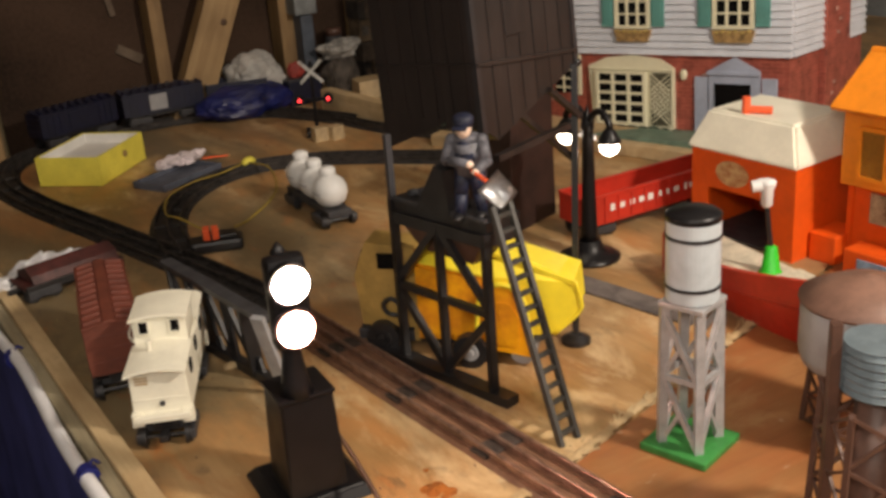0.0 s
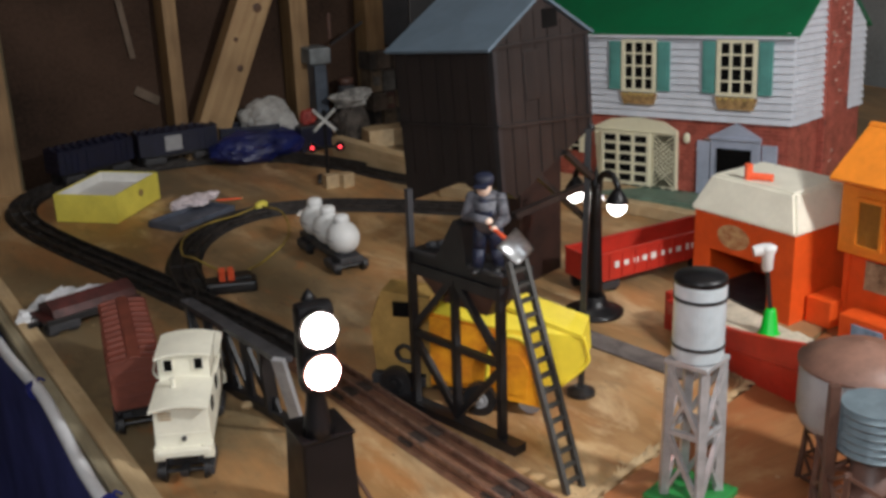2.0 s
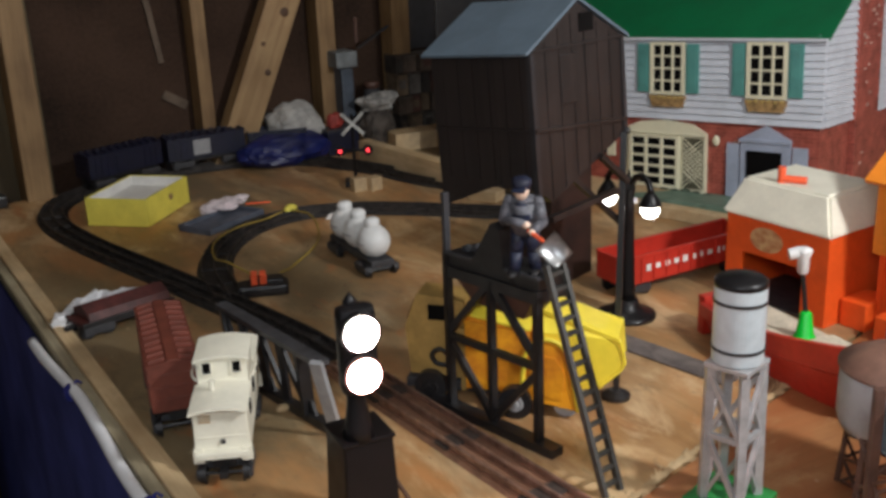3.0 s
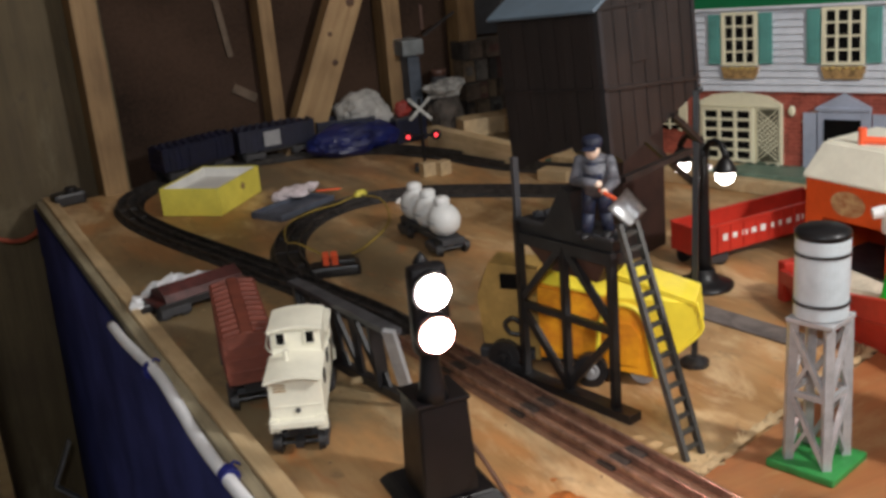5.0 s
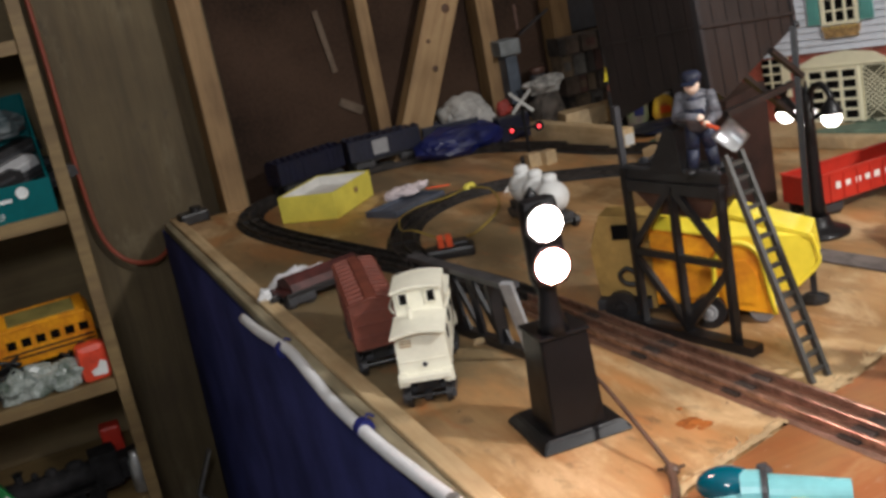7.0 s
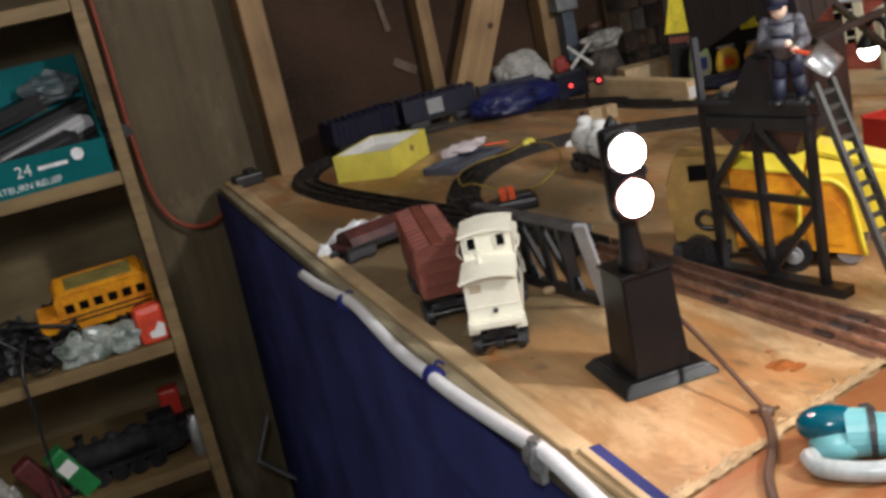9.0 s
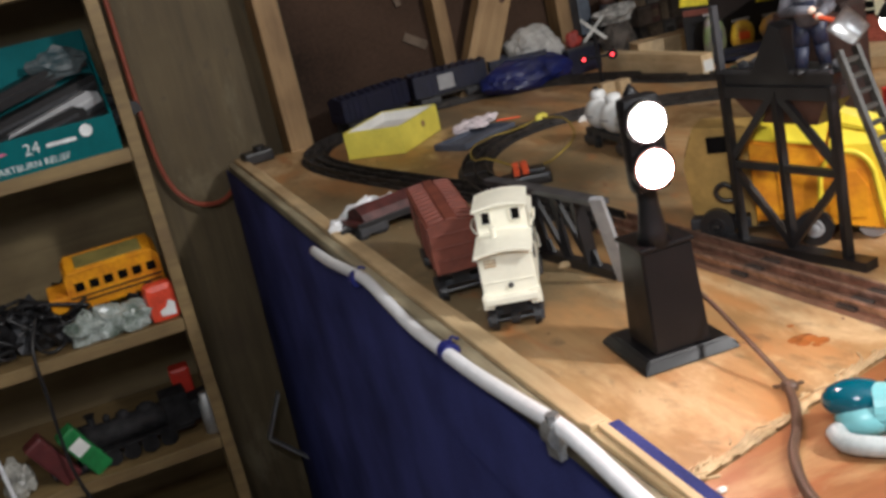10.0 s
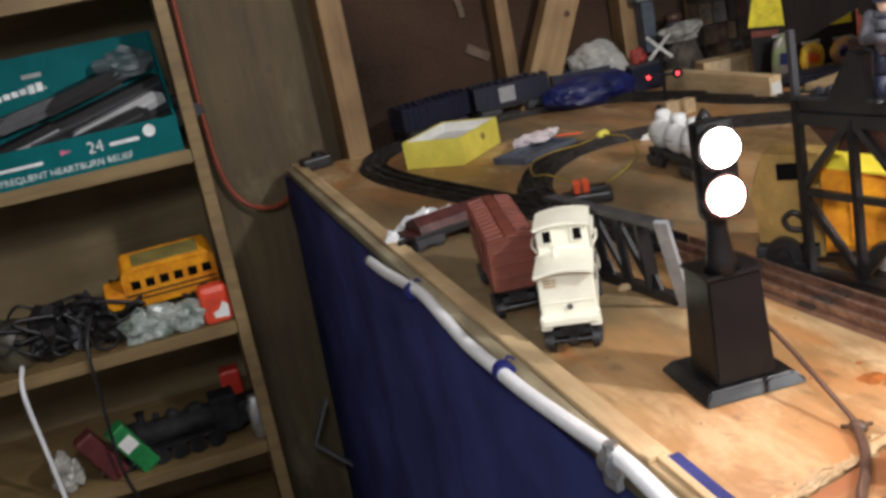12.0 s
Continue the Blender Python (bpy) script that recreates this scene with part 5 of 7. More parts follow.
ob2 = thing("orange_house", "light-orange toy house with a pitched roof and windows", "toy building", (0.718, 1.292, T), -86)
bm = B()
part("lower_wall", box(B(), (0.17, 0.006, 0.085), (0.020, 0.02, 0.0425), bevel=0.001), ORANGE, ob2)
part("upper_wall", box(B(), (0.17, 0.10, 0.072), (0.020, 0.05, 0.121), bevel=0.002), ORANGE2, ob2)
part("side_wall", box(B(), (0.006, 0.09, 0.085), (-0.062, 0.06, 0.0425)), ORANGE, ob2)
for s, a in ((-1, 36), (1, -36)):
    m = pose(0.020, 0.05, 0.205, a, 0, 0) @ pose(0, s * 0.036, 0)
    part("roof_panel", box(B(), (0.185, 0.080, 0.005), bevel=0.001), ORANGE2, ob2).matrix_local = m
for x in (-0.030, 0.015, 0.06):
    w = part("window", box(B(), (0.026, 0.003, 0.044), (x, -0.0012, 0.120)), mat("amber_pane", (0.30, 0.13, 0.02), 0.3), ob2, "amber window pane")
    for dx in (-0.014, 0.014):
        part("frame", box(B(), (0.004, 0.005, 0.050), (x + dx, -0.002, 0.120)), ORANGE2, w)
    for dz in (-0.024, 0.024):
        part("frame", box(B(), (0.026, 0.005, 0.004), (x, -0.002, 0.120 + dz)), ORANGE2, w)
part("sticker", box(B(), (0.040, 0.002, 0.030), (-0.020, 0.0155, 0.062)), mat("photo_sticker", (0.33, 0.28, 0.18), 0.5, 0, 0.5, 70, color2=(0.10, 0.06, 0.03)), ob2, "faded printed sticker")
part("counter", box(B(), (0.060, 0.030, 0.028), (-0.015, -0.001, 0.014), bevel=0.002), ORANGE, ob2)
part("counter_label", box(B(), (0.034, 0.0015, 0.012), (-0.012, -0.0168, 0.015)), mat("label_blue", (0.20, 0.32, 0.45), 0.5, 0, 0.4, 80), ob2, "pale blue printed label")

# ---- red hull with a pale deck ----
boat = thing("toy_boat_hull", "long red plastic toy hull with a pale deck", "toy boat", (0.572, 1.446, T), -98)
bm = B()
rows = []
for i in range(17):
    s = i / 16
    x = 0.23 * s
    flare = 0.012 * math.sin(math.pi * min(1, s * 1.1))
    h = 0.036 + 0.036 * s ** 1.4
    rows.append([bm.verts.new(q) for q in ((x, 0.012 - flare, 0.0), (x, 0.004 - flare, h * 0.55), (x, 0.0 - flare, h * 0.6), (x, -0.002 - flare, h), (x, 0.004 - flare, h), (x, 0.008 - flare, 0.030), (x, 0.060, 0.030), (x, 0.060, 0.0))])
for a, b in zip(rows, rows[1:]):
    for k in range(8):
        bm.faces.new((a[k], b[k], b[(k + 1) % 8], a[(k + 1) % 8]))
bm.faces.new(rows[0]), bm.faces.new(rows[-1][::-1])
part("hull", bm, RED, boat)
part("deck", box(B(), (0.215, 0.048, 0.003), (0.114, 0.036, 0.0315)), mat("pale_deck", (0.62, 0.56, 0.44), 0.5), boat, "pale cream deck")
part("deck_block", box(B(), (0.03, 0.03, 0.010), (0.15, 0.034, 0.038), bevel=0.001), mat("pale_deck", (0.62, 0.56, 0.44)), boat)
part("bow_block", box(B(), (0.012, 0.030, 0.042), (-0.004, 0.018, 0.021), bevel=0.002), RED, boat)
tl = thing("toy_beacon", "small toy beacon with white head and green cone foot", "toy lamp", (0.592, 1.330, T + 0.033))
part("foot", lathe(B(), [(0.0105, 0.0), (0.0105, 0.002), (0.0085, 0.004), (0.0055, 0.025), (0.004, 0.027)], (0, 0, 0), 18), GREEN, tl, "bright green cone", smooth=True)
part("pole", rod(B(), (0, 0, 0.022), (-0.004, 0.004, 0.066), 0.0022, seg=10), BLACKP, tl)
part("head", lathe(B(), [(0.0035, 0.064), (0.0052, 0.066), (0.0056, 0.080), (0.0075, 0.085), (0.0075, 0.088), (0.0035, 0.090)], (-0.004, 0.004, 0), 16), WHITEP, tl, "white head", smooth=True)
part("side_lens", rod(B(), (-0.006, 0.006, 0.085), (-0.015, 0.012, 0.083), 0.006, 0.0052, 14), WHITEP, tl)

# ---- white drum on a silver lattice tower ----
dt = thing("water_drum_tower", "white banded drum on a silver lattice tower with a green base", "toy water tower", (0.371, 1.203, T), -73)
tw, th_ = 0.0325, 0.112
part("base", box(B(), (0.058, 0.058, 0.006), (0, 0, 0.003), bevel=0.0015), mat("base_bright_green", (0.03, 0.22, 0.05), 0.45), dt, "green base plate")
for sx in (-1, 1):
    for sy in (-1, 1):
        part("leg", bar(B(), (sx * tw / 2, sy * tw / 2, 0.005), (sx * tw / 2 * 0.92, sy * tw / 2 * 0.92, th_), 0.007, 0.007), SILVER, dt)
for k in range(4):
    c, s = math.cos(k * math.pi / 2), math.sin(k * math.pi / 2)

    def sp(x, z):
        y = -tw / 2
        return (c * x - s * y, s * x + c * y, z)
    for z0, z1 in ((0.008, 0.058), (0.060, 0.108)):
        sgn = 1 if k % 2 else -1
        part("diagonal", bar(B(), sp(-sgn * tw / 2 * 0.9, z0), sp(sgn * tw / 2 * 0.9, z1), 0.004, 0.004), SILVER, dt)
        part("diagonal", bar(B(), sp(sgn * tw / 2 * 0.9, z0), sp(0, (z0 + z1) / 2), 0.003, 0.003), SILVER, dt)
    part("crossbar", bar(B(), sp(-tw / 2, 0.059), sp(tw / 2, 0.059), 0.004, 0.004), SILVER, dt)
part("platform", box(B(), (tw + 0.006, tw + 0.006, 0.004), (0, 0, th_ + 0.0025), bevel=0.001), SILVER, dt)
part("drum", lathe(B(), [(0.0196, 0.0), (0.0205, 0.001), (0.0205, 0.0560), (0.0198, 0.0575)], (0, 0, th_ + 0.005), 40), DRUMW, dt, smooth=False)
for z in (0.0100, 0.0455):
    part("band", lathe(B(), [(0.0202, 0), (0.0214, 0), (0.0214, 0.0022), (0.0202, 0.0022)], (0, 0, th_ + 0.005 + z), 32), BLACKP, dt, "black band")
part("lid", lathe(B(), [(0.0209, 0), (0.0209, 0.0035), (0.0180, 0.0055), (0.004, 0.0070), (0.0005, 0.0074)], (0, 0, th_ + 0.0625), 32), BLACKM, dt, "black lid", smooth=True)

# ---- grey water tank and corrugated tank on brown lattice legs ----
def lattice(parent, x0, y0, w, h, material):
    for sx in (-1, 1):
        for sy in (-1, 1):
            part("leg", bar(B(), (x0 + sx * w / 2, y0 + sy * w / 2, 0), (x0 + sx * w / 2 * 0.85, y0 + sy * w / 2 * 0.85, h), 0.0035, 0.0035), material, parent)
    for k in range(4):
        a = k * math.pi / 2
        c, s = math.cos(a), math.sin(a)
        for j in range(3):
            z0, z1 = h * j / 3, h * (j + 1) / 3
            p = lambda u, z: (x0 + c * u * w / 2 + s * w / 2 * 0.92, y0 + s * u * w / 2 - c * w / 2 * 0.92, z)
            part("cross_brace", bar(B(), p(-0.95, z0), p(0.95, z1), 0.002, 0.002), material, parent)
            part("cross_brace", bar(B(), p(0.95, z0), p(-0.95, z1), 0.002, 0.002), material, parent)


dt.scale = (0.90, 0.90, 1.0)
wt = thing("water_tank_tower", "grey toy water tank with a brown conical roof on lattice legs", "toy water tower", (0.471, 1.139, T), -30)
lattice(wt, 0, 0, 0.058, 0.062, RUST)
part("tank", lathe(B(), [(0.034, 0.0), (0.041, 0.004), (0.0435, 0.012), (0.0435, 0.046), (0.0425, 0.050)], (0, 0, 0.058), 40), GREYP, wt, smooth=True)
part("roof", lathe(B(), [(0.045, 0.0), (0.045, 0.002), (0.025, 0.012), (0.004, 0.018), (0.0005, 0.019)], (0, 0, 0.108), 40), TANKROOF, wt, "brown conical roof", smooth=True)
st = thing("corrugated_tank", "ribbed blue-grey tank on a brown post with lattice frame", "toy water tower", (0.374, 1.058, T), -30)
lattice(st, 0, 0, 0.052, 0.105, RUST)
prof = []
for k in range(25):
    prof.append((0.0215 + 0.0012 * math.sin(k * math.pi / 2.0), 0.108 + k * 0.00128))
part("tank", lathe(B(), prof, (0.002, 0, 0), 32), mat("ribbed_blue_grey", (0.17, 0.22, 0.25), 0.35, 0.3, 0.15, 50), st, smooth=False)
part("post", lathe(B(), [(0.016, 0.0), (0.013, 0.02), (0.013, 0.105)], (0.002, 0, 0), 20), RUST, st, smooth=True)
part("side_post", bar(B(), (-0.024, 0.004, 0.0), (-0.024, 0.004, 0.150), 0.006, 0.006), RUST, st)

# ---- loose things on the table ----
yb = thing("yellow_box_lid", "open yellow cardboard box lid with white inside", "box", (0.203, 2.192, T), 0)
e1, e2 = Vector((-0.072, 0.066, 0)), Vector((0.092, 0.100, 0))


def wall_strip(p, q, h0, h1, th=0.0022):
    bm = B()
    d = (q - p).normalized()
    n = Vector((-d.y, d.x, 0)) * th
    out = [p, q, q + Vector((0, 0, h1)), p + Vector((0, 0, h0))]
    a = [bm.verts.new(v) for v in out]
    b = [bm.verts.new(v + n) for v in out]
    bm.faces.new(a[::-1]), bm.faces.new(b)
    for k in range(4):
        bm.faces.new((a[k], a[(k + 1) % 4], b[(k + 1) % 4], b[k]))
    return bm


O_ = Vector((0, 0, 0.001))
for p, q in ((O_, O_ + e2), (O_ + e2, O_ + e1 + e2), (O_ + e1 + e2, O_ + e1), (O_ + e1, O_)):
    part("side", wall_strip(p, q, 0.042, 0.042), CARDY, yb)
    ins = (q - p).normalized()
    nn = Vector((-ins.y, ins.x, 0)) * 0.0025
    part("lining", wall_strip(p + ins * 0.0025 + nn, q - ins * 0.0025 + nn, 0.041, 0.041, 0.0006), WHITEC, yb, "white lining")
bm = B()
mid_ = (e1 + e2) * 0.5
cs_ = [mid_ + (v - mid_) * 0.95 for v in (Vector((0, 0, 0)), e2, e1 + e2, e1)]
lo = [bm.verts.new(v + Vector((0, 0, 0.026))) for v in cs_]
hi = [bm.verts.new(v + Vector((0, 0, 0.028))) for v in cs_]
bm.faces.new(lo), bm.faces.new(hi)
for k in range(4):
    bm.faces.new((lo[k], lo[(k + 1) % 4], hi[(k + 1) % 4], hi[k]))
part("bottom", bm, WHITEC, yb, "white inside")
part("printed_mark", rod(B(), tuple(O_ + e2 * 0.55 + Vector((0.0005, -0.0008, 0.026))), tuple(O_ + e2 * 0.55 + Vector((0.0012, -0.0016, 0.026))), 0.005, seg=12), TANW, yb, "small dark printed mark")

pt = thing("blue_grey_tray", "shallow blue-grey plastic tray lying on the table", "tray", (0.300, 2.150, T), 28)
part("base", box(B(), (0.115, 0.062, 0.004), (0, 0, 0.002), bevel=0.001), mat("blue_grey_sheet", (0.09, 0.10, 0.13), 0.5), pt)
for y in (-0.029, 0.029):
    part("rim", box(B(), (0.115, 0.004, 0.010), (0, y, 0.005), bevel=0.001), mat("blue_grey_sheet", (0.09, 0.10, 0.13)), pt)
for x in (-0.056, 0.056):
    part("rim", box(B(), (0.004, 0.054, 0.010), (x, 0, 0.005), bevel=0.001), mat("blue_grey_sheet", (0.09, 0.10, 0.13)), pt)
bm = B()
for k in range(5):
    crumple(bm, (-0.018 + 0.013 * k, 0.010 * math.sin(2.3 * k), 0), (0.017, 0.011, 0.0065), 20 + k, 3, 0.7)
whole("crumpled_paper", bm, mat("pinkish_paper", (0.66, 0.58, 0.60), 0.6, 0, 0.1, 40, 0.3), "crumpled pinkish-white paper on the tray", "paper", (0.312, 2.190, T + 0.0105), 20)
pc = thing("orange_pencil", "thin orange pencil lying by the paper", "pencil", (0.350, 2.185, T + 0.012), 12)
part("shaft", rod(B(), (0, 0, 0), (0.040, -0.004, -0.005), 0.0014, seg=6), NEON, pc)
part("tip", rod(B(), (0.040, -0.004, -0.005), (0.045, -0.0044, -0.0056), 0.0014, 0.0004, 6), TANW, pc)

sw = thing("switch_motor", "black track switch motor with an orange plug", "track switch", (0.238, 1.838, T), -20)
part("housing", box(B(), (0.060, 0.030, 0.014), (0.006, 0, 0.007), bevel=0.004), BLACKP, sw)
part("cover", box(B(), (0.040, 0.020, 0.006), (0.010, 0.002, 0.016), bevel=0.002), BLACKP, sw)
for k in range(2):
    part("plug", box(B(), (0.008, 0.012, 0.014), (-0.004 + 0.010 * k, -0.006, 0.022), (12, 0, 6 * k), 0.0015), NEON, sw, "orange plug")
bm = tube(B(), [(0.232, 1.830, T + 0.026), (0.215, 1.875, T + 0.034), (0.216, 1.93, T + 0.024), (0.238, 1.99, T + 0.026), (0.29, 2.05, T + 0.020), (0.345, 2.09, T + 0.012), (0.385, 2.115, T + 0.012)], 0.0013, 8)
tube(bm, [(0.392, 2.115, T + 0.012), (0.40, 2.05, T + 0.016), (0.37, 1.96, T + 0.010), (0.31, 1.90, T + 0.004), (0.275, 1.86, T + 0.012)], 0.0014, 8)
whole("yellow_wire", bm, mat("yellow_wire", (0.38, 0.27, 0.05), 0.5), "loose yellow wire looped over the curved track", "wire", smooth=True)
whole("yellow_connector", ball(B(), (0, 0, 0.0085), 0.0090, (1.5, 0.9, 0.75), 12), CARDY, "yellow wire connector cap on the track", "connector", (0.395, 2.118, T + 0.0035), 30, smooth=True)

# white three-dome tank car
tc_ = thing("tank_car", "pale grey toy tank car with three rounded domes", "toy train car", (0.387, 1.809, T), -3)
for k in range(3):
    y = 0.0 + 0.044 * k
    part("tank", ball(B(), (0, y + 0.018, 0.040), 0.021, (1, 1.15, 1), 22), WHITEP, tc_, smooth=True)
    part("dome", lathe(B(), [(0.010, 0.056), (0.010, 0.066), (0.007, 0.069), (0.0005, 0.070)], (0, y + 0.02, 0), 16), WHITEP, tc_, smooth=True)
    part("seam", lathe(B(), [(0.0205, -0.0008), (0.0216, -0.0008), (0.0216, 0.0008), (0.0205, 0.0008)], (0, y + 0.018, 0.040), 22, 0, (0, 0, 0)), GREYP, tc_)
part("frame", box(B(), (0.030, 0.140, 0.008), (0, 0.062, 0.017), bevel=0.001), DKGREY, tc_)
bogie(tc_, 0.012, 0.0)
bogie(tc_, 0.105, 0.0)
whole("white_tag", prism(B(), [(-0.017, 0.0), (0.016, 0.0), (0.019, 0.015), (-0.012, 0.007)], 0.0016), WHITEC, "folded white paper tag standing on the table", "tag", (0.446, 2.066, T + 0.0002), -18)

# the black girder bridge beside the track
gb = thing("girder_bridge", "black plastic girder bridge side with a grey end post", "toy bridge")
b0, b1 = Vector((0.166, 1.472, T + 0.004)), Vector((0.136, 1.640, T + 0.004))
t0, t1 = Vector((0.158, 1.462, T + 0.072)), Vector((0.140, 1.672, T + 0.062))
part("bottom_chord", bar(B(), b0, b1, 0.010, 0.008), BLACKP, gb)
part("top_chord", bar(B(), t0, t1, 0.013, 0.005), DKGREY, gb)
for k in range(1, 6):
    part("upright", bar(B(), b0.lerp(b1, k / 5), t0.lerp(t1, k / 5), 0.004, 0.013 if k % 2 else 0.007), BLACKP, gb)
for k in range(1, 5):
    part("diagonal", bar(B(), b0.lerp(b1, k / 5), t0.lerp(t1, (k + 1) / 5), 0.004, 0.005), BLACKP, gb)
for k in range(2):
    part("gusset", prism(B(), [(-0.014, 0.0), (0.014, 0.0), (0.006, 0.016), (-0.006, 0.016)], 0.003, Matrix.Translation(b0.lerp(b1, 0.2 + 0.4 * k)) @ pose(0, 0, 0, 0, 0, 100)), BLACKP, gb)
part("end_post", bar(B(), Vector((0.167, 1.463, T + 0.001)), Vector((0.146, 1.447, T + 0.082)), 0.011, 0.005), GREYP, gb, "light grey end post")
bm = B()
crumple(bm, (0, 0, 0), (0.007, 0.005, 0.004), 71, 2, 0.3)
whole("wood_scrap", bm, PINE, "small pale wood chip by the girder", "scrap", (0.146, 1.535, T))

# crumpled white plastic beside the brown cars
bm = B()
gridp = []
for i in range(25):
    s = i / 24
    p = Vector((0.030, 1.862, T)).lerp(Vector((0.122, 1.882, T)), s)
    col = []
    for j in range(9):
        u = j / 8
        h = 0.008 + 0.022 * math.sin(math.pi * min(1.0, 0.12 + u)) * (0.45 + 0.55 * math.sin(math.pi * (0.15 + 0.85 * s)))
        w_ = noise.noise(Vector((s * 9, u * 4, 1.3))) + 0.6 * noise.noise(Vector((s * 23, u * 11, 4.0)))
        col.append(bm.verts.new((p.x - 0.012 + 0.014 * u + 0.003 * w_, p.y + 0.018 * u, p.z + max(0.0006, h + 0.006 * w_))))
    gridp.append(col)
for a, b in zip(gridp, gridp[1:]):
    for j in range(8):
        bm.faces.new((a[j], b[j], b[j + 1], a[j + 1]))
bmesh.ops.solidify(bm, geom=bm.faces[:], thickness=0.0006)
whole("crumpled_plastic", bm, FOIL, "crumpled white plastic sheet behind the brown cars", "plastic sheet")
bm = B()
crumple(bm, (0, 0, 0), (0.015, 0.012, 0.011), 61, 3, 0.35)
whole("white_scrap", bm, FOIL, "crumpled white scrap at the table edge", "scrap", (0.018, 1.858, T + 0.0005))

# teal plastic toy lying at the front
toy = thing("teal_toy", "teal and pale blue plastic toy lying on the table", "toy", (0.141, 1.152, T), -36)
part("dome", ball(B(), (0, 0.0045, 0.0185), 0.0175, (1.06, 0.92, 0.66), 24, 0, (-20, 0, 0)), TEALG, toy, "glossy teal dome", smooth=True)
part("face_plate", ball(B(), (0.003, -0.0030, 0.0112), 0.0145, (1.08, 0.92, 0.77), 20), PALEB, toy, smooth=True)
part("collar", rod(B(), (0.008, 0, 0.0145), (0.020, 0, 0.0145), 0.0145, 0.0135, 24), PALEB, toy, smooth=False)
part("ring", rod(B(), (0.020, 0, 0.0145), (0.0235, 0, 0.0145), 0.0145, seg=24), DKGREY, toy, "dark ring")
part("body", rod(B(), (0.0235, 0, 0.0130), (0.070, 0, 0.0105), 0.0125, 0.0095, 24), PALEB, toy)
part("arm", tube(B(), [(-0.013, -0.013, 0.009), (-0.006, -0.024, 0.007), (0.020, -0.030, 0.007), (0.034, -0.026, 0.008)], 0.0058, 10), mat("grey_clear", (0.42, 0.46, 0.46), 0.25), toy, "greyish arm", smooth=True)
part("fist", ball(B(), (0.038, -0.024, 0.008), 0.008, (1.1, 0.9, 0.9), 12), mat("grey_clear", (0.42, 0.46, 0.46)), toy, smooth=True)
part("yellow_trim", box(B(), (0.016, 0.012, 0.005), (0.044, -0.013, 0.013), (0, 10, 14), 0.0015), mat("toy_yellow", (0.70, 0.42, 0.03), 0.4), toy, "yellow trim")
whole("metal_scrap", crumple(B(), (0, 0, 0), (0.006, 0.005, 0.004), 97, 2, 0.5), DKGREY, "small dark metal scrap lying on the table", "scrap", (0.187, 1.178, T))

# split edge of the near plywood sheet, and grime
rnd = random.Random(12)
bm = B()
for k in range(420):
    x = 0.028 + 0.56 * rnd.random()
    y = 1.160 + (x - 0.022) * 0.2865
    dy = abs(rnd.gauss(0, 0.0045)) * (1 if rnd.random() < 0.8 else -0.3)
    ang = rnd.gauss(0.28, 0.35)
    ln = rnd.uniform(0.003, 0.012)
    q = (x, y + dy, T + 0.0006 + 0.0004 * rnd.random())
    bar(bm, q, (x + ln * math.cos(ang), q[1] + ln * math.sin(ang), T + 0.0008 + 0.0012 * rnd.random()), rnd.uniform(0.0005, 0.0018), 0.0008)
whole("split_edge", bm, PINE, "pale splintered plywood edge along the joint", "splinters", kind="stuff")
bm = B()
prev = None
for k in range(120):
    x = 0.026 + 0.60 * k / 119
    y = 1.1605 + (x - 0.022) * 0.2865
    w_ = 0.0028 + 0.0035 * (0.5 + noise.noise(Vector((x * 60, 0, 2)))) + 0.002 * rnd.random()
    row_ = [bm.verts.new((x, y - 0.0008, T + 0.0004)), bm.verts.new((x, y + 0.5 * w_, T + 0.0011)), bm.verts.new((x - 0.3 * w_, y + w_, T + 0.0003))]
    if prev:
        for a_ in range(2):
            bm.faces.new((prev[a_], row_[a_], row_[a_ + 1], prev[a_ + 1]))
    prev = row_
whole("torn_veneer", bm, PINE, "strip of torn pale veneer along the plywood joint", "veneer")
whole("white_crumb", crumple(B(), (0, 0, 0), (0.0028, 0.0022, 0.0016), 88, 2, 0.4), WHITEC, "small white crumb on the reddish plywood", "crumb", (0.050, 1.150, T))
STAIN = mat("rust_stain", (0.36, 0.115, 0.025), 0.5, 0, 0.3, 60, 0.02)
bm = B()
for k in range(16):
    a, r_ = rnd.uniform(0, 6.28), abs(rnd.gauss(0, 0.009))
    lathe(bm, [(0.0022 + 0.0035 * rnd.random(), 0), (0.001, 0.0003)], (0.6 * r_ * math.cos(a), 1.5 * r_ * math.sin(a), 0.00003 * k), 9, 0, (0, 0, 40 * k))
whole("varnish_stain", bm, STAIN, "rust-brown varnish stain on the plywood", "stain", (0.195, 1.270, T + 0.0002))
bm = B()
for k in range(110):
    x, y = rnd.uniform(0.05, 0.5), rnd.uniform(1.25, 2.3)
    s = rnd.uniform(0.0004, 0.0012)
    crumple(bm, (x, y, T), (s, s * rnd.uniform(0.7, 1.8), s * 0.6), k, 1, 0.4)
whole("table_debris", bm, TIE, "scattered crumbs and dirt on the plywood", "debris", kind="stuff")

